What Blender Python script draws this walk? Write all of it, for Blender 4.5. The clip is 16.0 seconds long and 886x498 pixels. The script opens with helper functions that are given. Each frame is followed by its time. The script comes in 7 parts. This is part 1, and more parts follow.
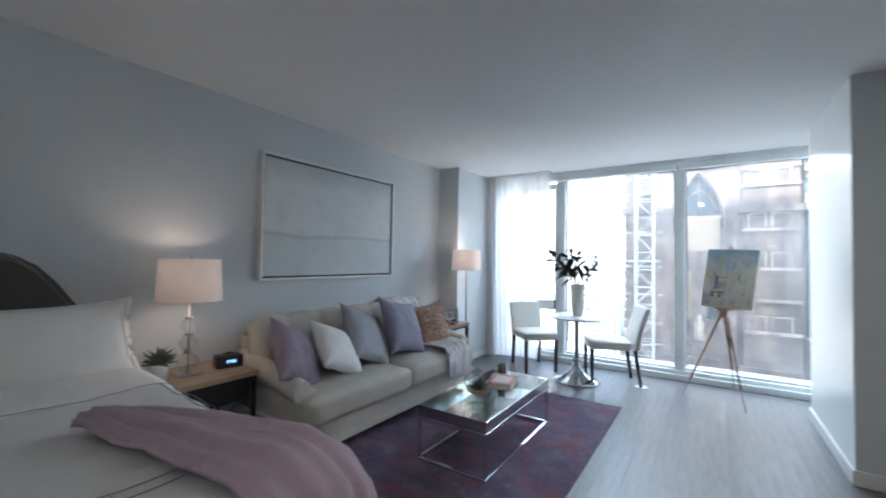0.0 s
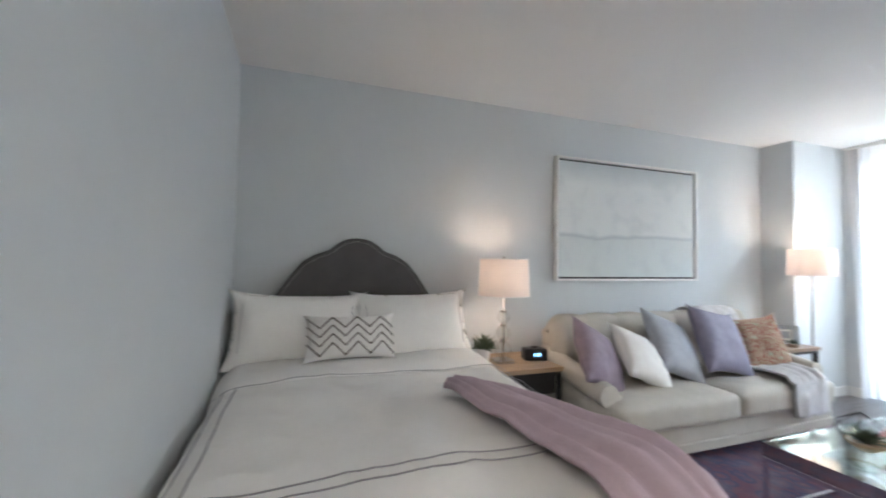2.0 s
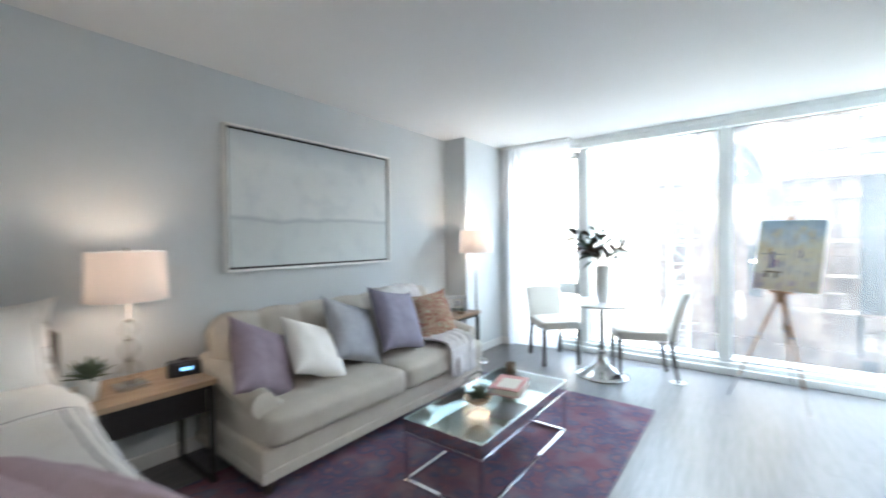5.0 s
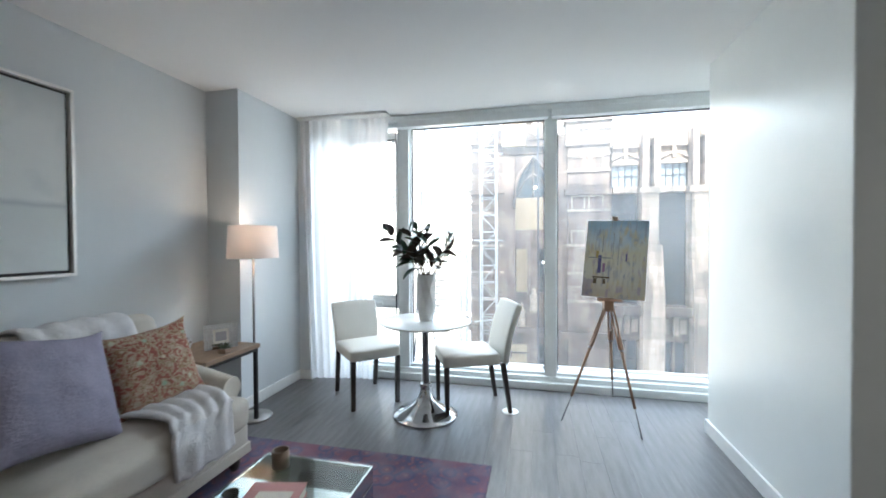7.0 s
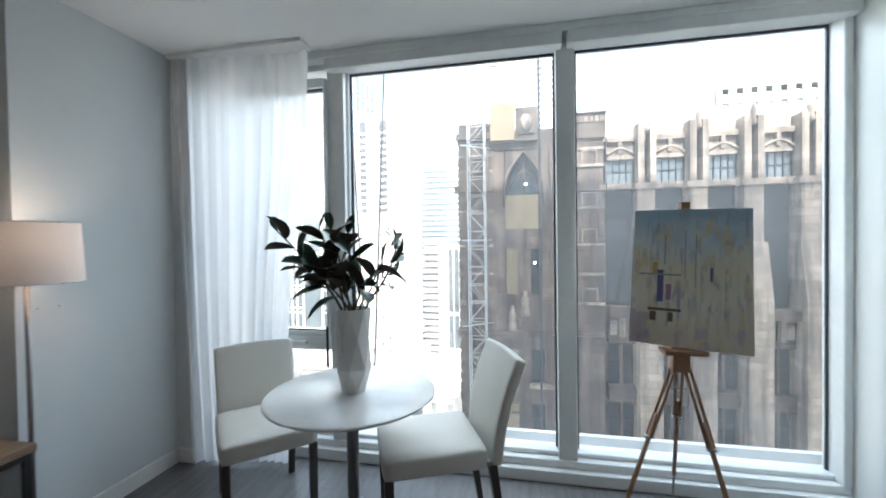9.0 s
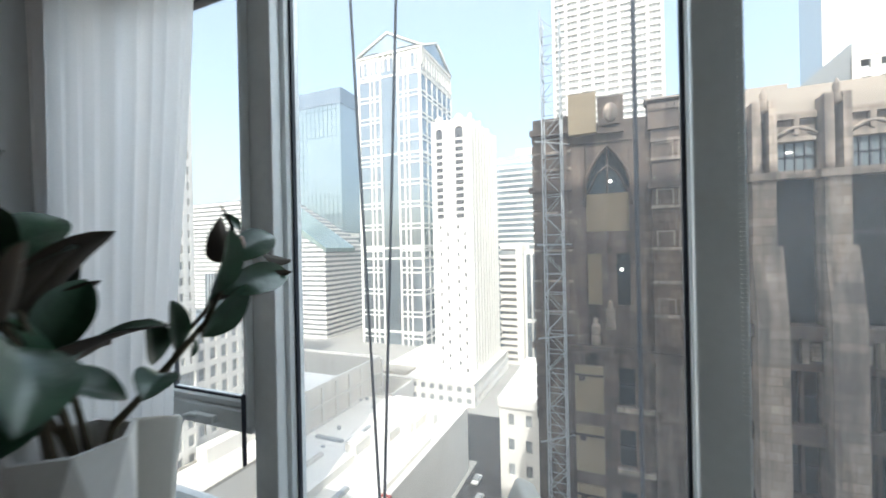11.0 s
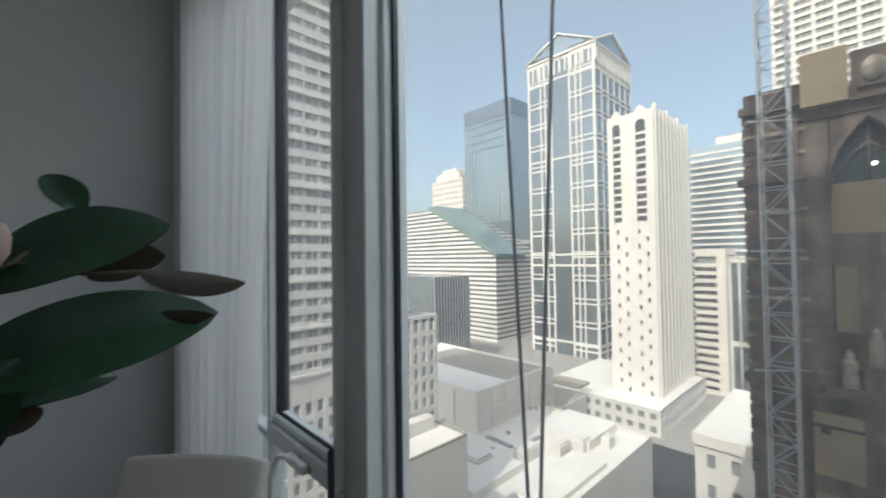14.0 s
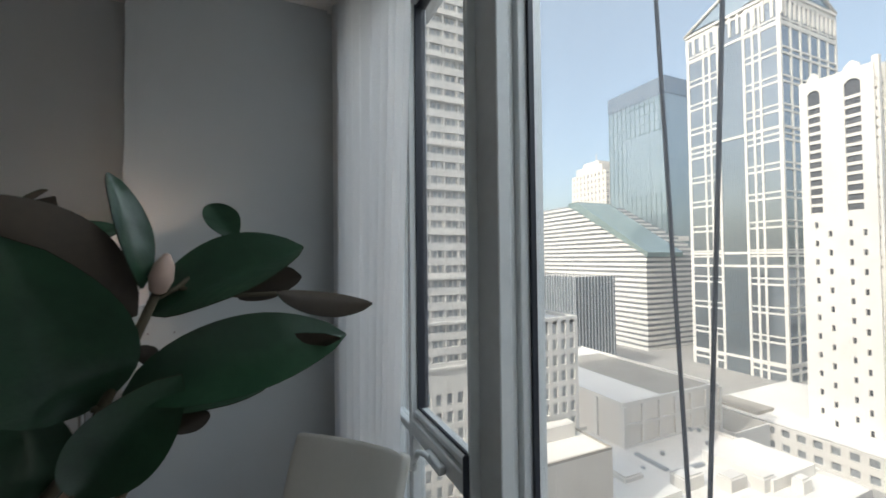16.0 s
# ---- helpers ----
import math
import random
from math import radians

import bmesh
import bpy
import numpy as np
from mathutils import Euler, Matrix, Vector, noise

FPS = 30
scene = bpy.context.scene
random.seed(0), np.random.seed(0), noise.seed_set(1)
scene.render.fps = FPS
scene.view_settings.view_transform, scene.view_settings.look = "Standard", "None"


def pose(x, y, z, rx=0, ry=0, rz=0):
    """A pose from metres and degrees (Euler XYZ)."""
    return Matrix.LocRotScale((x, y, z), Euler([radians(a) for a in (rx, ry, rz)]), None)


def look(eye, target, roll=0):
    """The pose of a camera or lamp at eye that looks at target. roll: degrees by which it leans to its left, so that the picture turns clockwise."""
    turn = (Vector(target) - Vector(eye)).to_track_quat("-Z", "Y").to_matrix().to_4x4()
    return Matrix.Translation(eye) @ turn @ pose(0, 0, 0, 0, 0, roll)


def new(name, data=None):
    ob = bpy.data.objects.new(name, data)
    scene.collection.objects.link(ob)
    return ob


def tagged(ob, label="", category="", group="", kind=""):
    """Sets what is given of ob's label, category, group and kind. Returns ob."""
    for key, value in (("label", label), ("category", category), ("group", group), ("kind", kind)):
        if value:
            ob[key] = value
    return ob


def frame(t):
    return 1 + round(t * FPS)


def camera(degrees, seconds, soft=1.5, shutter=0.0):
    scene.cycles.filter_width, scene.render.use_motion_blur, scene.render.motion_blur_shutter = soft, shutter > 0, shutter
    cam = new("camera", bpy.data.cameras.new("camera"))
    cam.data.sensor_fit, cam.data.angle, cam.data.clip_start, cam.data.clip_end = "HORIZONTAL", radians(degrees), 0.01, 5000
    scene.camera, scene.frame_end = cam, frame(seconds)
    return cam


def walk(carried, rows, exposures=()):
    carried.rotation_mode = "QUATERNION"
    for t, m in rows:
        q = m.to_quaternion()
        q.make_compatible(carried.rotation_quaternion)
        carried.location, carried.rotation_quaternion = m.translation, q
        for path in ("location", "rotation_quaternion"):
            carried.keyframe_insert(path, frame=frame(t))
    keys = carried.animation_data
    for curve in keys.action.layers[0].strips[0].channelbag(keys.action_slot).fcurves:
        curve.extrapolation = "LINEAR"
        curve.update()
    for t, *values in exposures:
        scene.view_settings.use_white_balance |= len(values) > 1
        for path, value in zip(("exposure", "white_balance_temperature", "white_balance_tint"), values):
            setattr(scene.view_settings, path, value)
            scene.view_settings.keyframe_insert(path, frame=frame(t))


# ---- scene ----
cam = camera(95.9, 16.0, soft=1.7, shutter=0.5)
PATH = [
    (0, (3.08, 0.567, 1.377), (1.966, 2.226, 1.432), 0.9),
    (0.5, (3.019, 0.54, 1.364), (1.69, 2.033, 1.422), 0.8),
    (1, (2.972, 0.492, 1.362), (1.42, 1.752, 1.416), 0.9),
    (1.5, (2.921, 0.468, 1.358), (1.18, 1.451, 1.407), 0.8),
    (2, (2.891, 0.408, 1.324), (1.008, 1.076, 1.392), 0.9),
    (2.5, (2.907, 0.34, 1.354), (0.926, 0.609, 1.397), 1.1),
    (3, (2.954, 0.379, 1.376), (0.956, 0.449, 1.404), 0.5),
    (3.5, (3.021, 0.479, 1.372), (1.037, 0.732, 1.394), 0.2),
    (4, (3.028, 0.648, 1.392), (1.168, 1.383, 1.383), -0.2),
    (4.5, (3.013, 0.929, 1.413), (1.409, 2.124, 1.388), -0.6),
    (5, (2.976, 1.131, 1.393), (1.756, 2.716, 1.352), -0.7),
    (5.2, (2.944, 1.217, 1.41), (1.908, 2.927, 1.363), 0.1),
    (7.5, (2.557, 2.693, 1.36), (2.12, 4.644, 1.33), -0.5),
    (8, (2.511, 3.097, 1.376), (2.109, 5.056, 1.346), -0.7),
    (8.2, (2.516, 3.198, 1.384), (2.135, 5.162, 1.353), -0.6),
    (10.3, (2.537, 4.618, 1.403), (1.939, 6.527, 1.384), -1.0),
    (10.5, (2.534, 4.73, 1.396), (1.883, 6.622, 1.387), -0.9),
    (11, (2.527, 5.001, 1.386), (1.756, 6.847, 1.386), -1.2),
    (11.5, (2.5, 5.286, 1.377), (1.641, 7.092, 1.379), -1.1),
    (12, (2.459, 5.506, 1.367), (1.534, 7.279, 1.374), -1.0),
    (12.5, (2.534, 5.641, 1.408), (1.493, 7.348, 1.429), -1.3),
    (13, (2.558, 5.664, 1.414), (1.459, 7.335, 1.445), -1.0),
    (13.5, (2.408, 5.585, 1.411), (1.169, 7.155, 1.453), -0.7),
    (14, (2.305, 5.535, 1.39), (0.851, 6.907, 1.436), -0.8),
    (14.5, (2.257, 5.536, 1.371), (0.674, 6.758, 1.421), -0.8),
    (15, (2.275, 5.536, 1.402), (0.588, 6.61, 1.447), -0.7),
    (15.5, (2.226, 5.56, 1.401), (0.446, 6.468, 1.46), -0.7),
    (16, (2.267, 5.568, 1.41), (0.439, 6.378, 1.457), -0.6),
]
EXPOSURE = [(0, 2.95, 5600, 8), (1.5, 3.7, 6000, 9.5), (3, 4.3, 6200, 11), (4, 4.35, 6150, 8.5), (5, 3.85, 5950, 6.5), (7.5, 2.75, 6050, 7), (8.2, 2.45, 6000, 7), (10.3, 1.38, 6200, 6), (11, 1.15, 6200, 7), (12.5, 0.62, 6400, 5), (14, 0.38, 6400, 7), (16, 0.60, 6500, 9.5)]
walk(cam, [(t, look(eye, target, roll)) for t, eye, target, roll in PATH], EXPOSURE)

# world, sun and exposure
SUN_EL, SUN_AZ = 45.0, 166.0          # azimuth clockwise from +y
world = bpy.data.worlds.new("sky")
scene.world = world
world.use_nodes = True
wn = world.node_tree.nodes
sky = wn.new("ShaderNodeTexSky")
sky.sky_type = "NISHITA"
sky.sun_disc = False
sky.sun_elevation = radians(SUN_EL)
sky.sun_rotation = radians(SUN_AZ)
sky.air_density, sky.dust_density, sky.ozone_density = 1.0, 5.0, 1.2
veil = wn.new("ShaderNodeMix")           # thin bright haze over the whole sky
veil.data_type, veil.blend_type = "RGBA", "ADD"
veil.inputs[0].default_value = 1.0
veil.inputs[7].default_value = (1.25, 1.3, 1.1, 1)
world.node_tree.links.new(sky.outputs[0], veil.inputs[6])
world.node_tree.links.new(veil.outputs[2], wn["Background"].inputs[0])
wn["Background"].inputs[1].default_value = 0.15
sun_dir = Vector((math.sin(radians(SUN_AZ)) * math.cos(radians(SUN_EL)), math.cos(radians(SUN_AZ)) * math.cos(radians(SUN_EL)), math.sin(radians(SUN_EL))))
sun_data = bpy.data.lights.new("sun", "SUN")
sun_data.energy, sun_data.angle, sun_data.color = 1.85, radians(0.5), (1.0, 0.95, 0.88)
sun = new("sun", sun_data)
sun.matrix_world = look(sun_dir * 200, (0, 0, 0))
# skylight at the head of the window, for the open sky above the street
sl = bpy.data.lights.new("window_skylight", "AREA")
sl.shape, sl.size, sl.size_y, sl.energy, sl.color = "RECTANGLE", 3.6, 1.5, 29.0, (0.84, 0.93, 1.0)
skylight = new("window_skylight", sl)
skylight.matrix_world = look((2.3, 7.0, 3.25), (2.3, 4.6, 0.9))


# ---------------------------------------------------------------- materials
def material(name, base, rough=0.6, metal=0.0, base2=None, scale=6.0, detail=4.0, bump=0.0, bump_scale=60.0, stretch=(1, 1, 1), spec=0.5, per_piece=0.0, coat=0.0):
    """Principled surface with two scales of colour variation and a fine relief."""
    m = bpy.data.materials.new(name)
    m.use_nodes = True
    nt = m.node_tree
    b = nt.nodes["Principled BSDF"]
    b.inputs["Roughness"].default_value = rough
    b.inputs["Metallic"].default_value = metal
    b.inputs["Specular IOR Level"].default_value = spec
    b.inputs["Coat Weight"].default_value = coat
    tc = nt.nodes.new("ShaderNodeTexCoord")
    mp = nt.nodes.new("ShaderNodeMapping")
    mp.inputs["Scale"].default_value = stretch
    nt.links.new(tc.outputs["Object"], mp.inputs["Vector"])
    base2 = base2 or tuple(c * 0.86 for c in base)
    n1 = nt.nodes.new("ShaderNodeTexNoise")
    n1.inputs["Scale"].default_value = scale
    n1.inputs["Detail"].default_value = detail
    n2 = nt.nodes.new("ShaderNodeTexNoise")
    n2.inputs["Scale"].default_value = scale * 9
    n2.inputs["Detail"].default_value = 3
    for n in (n1, n2):
        nt.links.new(mp.outputs[0], n.inputs["Vector"])
    add = nt.nodes.new("ShaderNodeMath")
    add.operation = "MULTIPLY_ADD"
    add.inputs[1].default_value = 0.35
    nt.links.new(n2.outputs[0], add.inputs[0])
    sub = nt.nodes.new("ShaderNodeMath")
    sub.operation = "MULTIPLY"
    sub.inputs[1].default_value = 0.8
    nt.links.new(n1.outputs[0], sub.inputs[0])
    nt.links.new(sub.outputs[0], add.inputs[2])
    ramp = nt.nodes.new("ShaderNodeValToRGB")
    ramp.color_ramp.elements[0].position, ramp.color_ramp.elements[1].position = 0.36, 0.76
    ramp.color_ramp.elements[0].color, ramp.color_ramp.elements[1].color = (*base2, 1), (*base, 1)
    nt.links.new(add.outputs[0], ramp.inputs[0])
    out = ramp.outputs[0]
    if per_piece:
        oi = nt.nodes.new("ShaderNodeObjectInfo")
        ma = nt.nodes.new("ShaderNodeMath")
        ma.operation = "MULTIPLY_ADD"
        ma.inputs[1].default_value, ma.inputs[2].default_value = per_piece, 1 - per_piece / 2
        nt.links.new(oi.outputs["Random"], ma.inputs[0])
        hs = nt.nodes.new("ShaderNodeHueSaturation")
        nt.links.new(ma.outputs[0], hs.inputs["Value"])
        nt.links.new(out, hs.inputs["Color"])
        out = hs.outputs[0]
    nt.links.new(out, b.inputs["Base Color"])
    if bump:
        n3 = nt.nodes.new("ShaderNodeTexNoise")
        n3.inputs["Scale"].default_value = bump_scale
        n3.inputs["Detail"].default_value = 5
        nt.links.new(mp.outputs[0], n3.inputs["Vector"])
        bp = nt.nodes.new("ShaderNodeBump")
        bp.inputs["Strength"].default_value = bump
        bp.inputs["Distance"].default_value = 0.01
        nt.links.new(n3.outputs[0], bp.inputs["Height"])
        nt.links.new(bp.outputs[0], b.inputs["Normal"])
    return m


def glow(m, color, strength):
    b = m.node_tree.nodes["Principled BSDF"]
    b.inputs["Emission Color"].default_value = (*color, 1)
    b.inputs["Emission Strength"].default_value = strength
    return m


def clear_glass(name, tint=(0.97, 0.985, 0.98), gloss=1.0, pane_veil=0.0):
    """Thin pane: clear through, with a Fresnel reflection."""
    m = bpy.data.materials.new(name)
    m.use_nodes = True
    nt = m.node_tree
    nt.nodes.remove(nt.nodes["Principled BSDF"])
    tr = nt.nodes.new("ShaderNodeBsdfTransparent")
    tr.inputs[0].default_value = (*tint, 1)
    gl = nt.nodes.new("ShaderNodeBsdfGlossy")
    gl.inputs["Roughness"].default_value = 0.01
    lw = nt.nodes.new("ShaderNodeLayerWeight")
    lw.inputs[0].default_value = 0.5
    pw = nt.nodes.new("ShaderNodeMath")
    pw.operation = "POWER"
    pw.inputs[1].default_value = 5.0
    nt.links.new(lw.outputs["Facing"], pw.inputs[0])
    mu = nt.nodes.new("ShaderNodeMath")
    mu.operation = "MULTIPLY_ADD"
    mu.inputs[1].default_value, mu.inputs[2].default_value = 0.8 * gloss, 0.035 * gloss
    mu.use_clamp = True
    nt.links.new(pw.outputs[0], mu.inputs[0])
    mx = nt.nodes.new("ShaderNodeMixShader")
    nt.links.new(mu.outputs[0], mx.inputs[0])
    nt.links.new(tr.outputs[0], mx.inputs[1])
    nt.links.new(gl.outputs[0], mx.inputs[2])
    if pane_veil:
        # uneven pale scatter added to the pane, standing in for haze and glare
        tc = nt.nodes.new("ShaderNodeTexCoord")
        nz = nt.nodes.new("ShaderNodeTexNoise")
        nz.inputs["Scale"].default_value, nz.inputs["Detail"].default_value = 1.6, 5
        nt.links.new(tc.outputs["Object"], nz.inputs["Vector"])
        am = nt.nodes.new("ShaderNodeMath")
        am.operation = "MULTIPLY"
        am.inputs[1].default_value = pane_veil * 2
        nt.links.new(nz.outputs[0], am.inputs[0])
        tl = nt.nodes.new("ShaderNodeBsdfTranslucent")
        tl.inputs[0].default_value = (0.9, 0.9, 0.92, 1)
        m2 = nt.nodes.new("ShaderNodeMixShader")
        nt.links.new(am.outputs[0], m2.inputs[0])
        nt.links.new(mx.outputs[0], m2.inputs[1])
        nt.links.new(tl.outputs[0], m2.inputs[2])
        mx = m2
    nt.links.new(mx.outputs[0], nt.nodes["Material Output"].inputs[0])
    return m


def sheer(name, color, through_light, clear):
    """Thin cloth that lets light through."""
    m = bpy.data.materials.new(name)
    m.use_nodes = True
    nt = m.node_tree
    nt.nodes.remove(nt.nodes["Principled BSDF"])
    tc = nt.nodes.new("ShaderNodeTexCoord")
    nz = nt.nodes.new("ShaderNodeTexNoise")
    nz.inputs["Scale"].default_value = 220
    nt.links.new(tc.outputs["Object"], nz.inputs["Vector"])
    ramp = nt.nodes.new("ShaderNodeValToRGB")
    ramp.color_ramp.elements[0].color = (*[c * 0.9 for c in color], 1)
    ramp.color_ramp.elements[1].color = (*color, 1)
    nt.links.new(nz.outputs[0], ramp.inputs[0])
    di, tl, tp = (nt.nodes.new(k) for k in ("ShaderNodeBsdfDiffuse", "ShaderNodeBsdfTranslucent", "ShaderNodeBsdfTransparent"))
    nt.links.new(ramp.outputs[0], di.inputs[0])
    nt.links.new(ramp.outputs[0], tl.inputs[0])
    a, c = nt.nodes.new("ShaderNodeMixShader"), nt.nodes.new("ShaderNodeMixShader")
    a.inputs[0].default_value, c.inputs[0].default_value = through_light, clear
    nt.links.new(di.outputs[0], a.inputs[1])
    nt.links.new(tl.outputs[0], a.inputs[2])
    nt.links.new(a.outputs[0], c.inputs[1])
    nt.links.new(tp.outputs[0], c.inputs[2])
    nt.links.new(c.outputs[0], nt.nodes["Material Output"].inputs[0])
    return m


M = {}
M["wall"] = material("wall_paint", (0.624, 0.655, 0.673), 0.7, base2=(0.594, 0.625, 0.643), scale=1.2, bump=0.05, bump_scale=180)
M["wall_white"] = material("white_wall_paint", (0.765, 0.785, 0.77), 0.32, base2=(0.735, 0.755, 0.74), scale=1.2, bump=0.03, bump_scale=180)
M["wall_hall"] = material("hall_paint", (0.35, 0.305, 0.21), 0.75, scale=1.2, bump=0.05, bump_scale=160)
M["ceiling"] = material("ceiling_paint", (0.82, 0.82, 0.81), 0.85, base2=(0.80, 0.80, 0.79), scale=1.5, bump=0.06, bump_scale=150)
M["trim"] = material("trim_paint", (0.80, 0.80, 0.79), 0.4, scale=3)
M["frame"] = material("window_frame_paint", (0.84, 0.865, 0.865), 0.38, scale=3)
M["gasket"] = material("dark_gasket", (0.03, 0.035, 0.05), 0.5)
M["plank"] = material("floor_plank", (0.17, 0.165, 0.17), 0.34, base2=(0.10, 0.097, 0.10), scale=5, stretch=(6, 0.7, 1), bump=0.08, bump_scale=30, per_piece=0.07)
M["chrome"] = material("chrome", (0.80, 0.81, 0.83), 0.07, 1.0, scale=20)
M["steel"] = material("brushed_steel", (0.36, 0.35, 0.34), 0.33, 1.0, scale=20)
M["black_steel"] = material("dark_steel", (0.035, 0.033, 0.033), 0.42, 0.6, scale=20)
M["wood"] = material("light_oak", (0.43, 0.31, 0.20), 0.5, base2=(0.30, 0.20, 0.12), scale=5, stretch=(6, 1, 6), bump=0.08, bump_scale=60)
M["walnut"] = material("walnut_top", (0.30, 0.20, 0.13), 0.42, base2=(0.18, 0.115, 0.075), scale=5, stretch=(6, 1, 6), bump=0.08, bump_scale=60)
M["easel"] = material("easel_wood", (0.36, 0.20, 0.11), 0.45, base2=(0.24, 0.13, 0.07), scale=12, stretch=(3, 3, 0.5))
M["dark_wood"] = material("dark_stained_wood", (0.045, 0.035, 0.03), 0.38, scale=12)
M["sofa"] = material("sofa_linen", (0.57, 0.535, 0.475), 0.95, base2=(0.50, 0.465, 0.41), scale=9, bump=0.35, bump_scale=420)
M["white_cloth"] = material("white_cotton", (0.86, 0.845, 0.82), 0.9, base2=(0.81, 0.795, 0.77), scale=5, bump=0.2, bump_scale=300)
M["mauve_throw"] = material("mauve_knit", (0.58, 0.46, 0.52), 0.95, base2=(0.50, 0.39, 0.445), scale=14, bump=0.5, bump_scale=260)
M["mauve"] = material("mauve_velvet", (0.32, 0.255, 0.315), 0.7, base2=(0.235, 0.185, 0.235), scale=14, bump=0.5, bump_scale=90)
M["lavender"] = material("lavender_velvet", (0.275, 0.255, 0.34), 0.65, base2=(0.20, 0.185, 0.26), scale=14, bump=0.5, bump_scale=90)
M["grey_velvet"] = material("grey_velvet", (0.40, 0.41, 0.45), 0.6, base2=(0.29, 0.30, 0.335), scale=9, bump=0.4, bump_scale=60)
M["fluffy"] = material("fluffy_white", (0.78, 0.77, 0.77), 1.0, base2=(0.68, 0.67, 0.68), scale=20, bump=1.0, bump_scale=120)
M["head"] = material("charcoal_upholstery", (0.105, 0.10, 0.10), 0.85, base2=(0.085, 0.08, 0.08), scale=9, bump=0.3, bump_scale=380)
M["stripe"] = material("grey_stitching", (0.36, 0.345, 0.36), 0.9, scale=60)
M["brown_stripe"] = material("brown_stitching", (0.10, 0.07, 0.055), 0.9, scale=60)
M["leather"] = material("cream_leatherette", (0.66, 0.64, 0.59), 0.5, base2=(0.62, 0.60, 0.55), scale=6, bump=0.12, bump_scale=240)
M["white_gloss"] = material("white_lacquer", (0.82, 0.82, 0.80), 0.2, scale=3)
M["ceramic"] = material("white_ceramic", (0.78, 0.77, 0.75), 0.35, scale=6)
M["shade"] = sheer("lampshade_linen", (0.82, 0.74, 0.70), 0.12, 0.0)
M["sheer"] = sheer("sheer_curtain", (0.97, 0.97, 0.98), 0.77, 0.08)
M["leaf"] = material("leaf_green", (0.025, 0.070, 0.035), 0.28, base2=(0.010, 0.030, 0.016), scale=12, bump=0.1, bump_scale=60)
M["leaf_back"] = material("leaf_underside_brown", (0.050, 0.034, 0.020), 0.75, base2=(0.028, 0.019, 0.012), scale=20)
M["stem"] = material("stem_bark", (0.075, 0.06, 0.035), 0.8, scale=40, bump=0.4)
M["bud"] = material("flower_bud", (0.50, 0.36, 0.30), 0.6, scale=20)
M["succulent"] = material("succulent_green", (0.10, 0.135, 0.085), 0.6, scale=30)
# the panes carry the added veil that imitates outdoor haze
M["glass"] = clear_glass("window_glass", pane_veil=0.055)
M["table_glass"] = clear_glass("table_glass", (0.95, 0.98, 0.97), 1.0)
M["mirror"] = material("mirror_tray", (0.62, 0.62, 0.60), 0.06, 1.0, scale=8)
M["black"] = material("black_plastic", (0.02, 0.02, 0.022), 0.35)
M["screen"] = glow(material("clock_digits", (0.1, 0.3, 0.6), 0.4), (0.25, 0.55, 1.0), 0.3)
M["bulb"] = glow(material("bulb", (1.0, 0.9, 0.75), 0.5), (1.0, 0.72, 0.42), 0.6)
M["paper"] = material("book_pages", (0.72, 0.69, 0.62), 0.9, scale=40)
M["book_pink"] = material("book_cover_pink", (0.55, 0.27, 0.25), 0.6, scale=12)
M["jar"] = material("brown_candle", (0.16, 0.11, 0.075), 0.4, scale=12)
M["rope"] = material("washing_rope", (0.07, 0.075, 0.09), 0.9, scale=40, bump=0.6, bump_scale=100)
M["crystal"] = clear_glass("crystal_glass", (0.96, 0.97, 0.97), 2.5)
M["silver"] = material("silver_leaf_frame", (0.88, 0.87, 0.85), 0.28, 0.35, scale=20, bump=0.2)


# ---------------------------------------------------------------- mesh helpers
def bm_box(bm, x0, y0, z0, x1, y1, z1, bevel=0.0, seg=2):
    r = bmesh.ops.create_cube(bm, size=1.0, matrix=Matrix.Translation(((x0 + x1) / 2, (y0 + y1) / 2, (z0 + z1) / 2)) @ Matrix.Diagonal((abs(x1 - x0), abs(y1 - y0), abs(z1 - z0), 1)))
    if bevel:
        es = list({e for v in r["verts"] for e in v.link_edges})
        bmesh.ops.bevel(bm, geom=es, offset=bevel, segments=seg, affect="EDGES", profile=0.5)
    return bm


def box(*a, bevel=0.0, seg=2):
    return bm_box(bmesh.new(), *a, bevel=bevel, seg=seg)


def bm_tube(bm, pts, radius, n=8, cap=True):
    """A round bar along a line of points; radius is one number or one a point."""
    rs = radius if isinstance(radius, (list, tuple)) else [radius] * len(pts)
    pts = [Vector(p) for p in pts]
    rings = []
    for i, p in enumerate(pts):
        d = (pts[min(i + 1, len(pts) - 1)] - pts[max(i - 1, 0)]).normalized()
        u = d.orthogonal().normalized() if i == 0 else (u - d * u.dot(d)).normalized()
        w = d.cross(u)
        rings.append([bm.verts.new(p + (u * math.cos(2 * math.pi * k / n) + w * math.sin(2 * math.pi * k / n)) * rs[i]) for k in range(n)])
    for a, b in zip(rings, rings[1:]):
        for k in range(n):
            f = bm.faces.new((a[k], a[(k + 1) % n], b[(k + 1) % n], b[k]))
            f.smooth = True
    if cap:
        bm.faces.new(rings[0][::-1])
        bm.faces.new(rings[-1])
    return bm


def tube(pts, radius, n=8):
    return bm_tube(bmesh.new(), pts, radius, n)


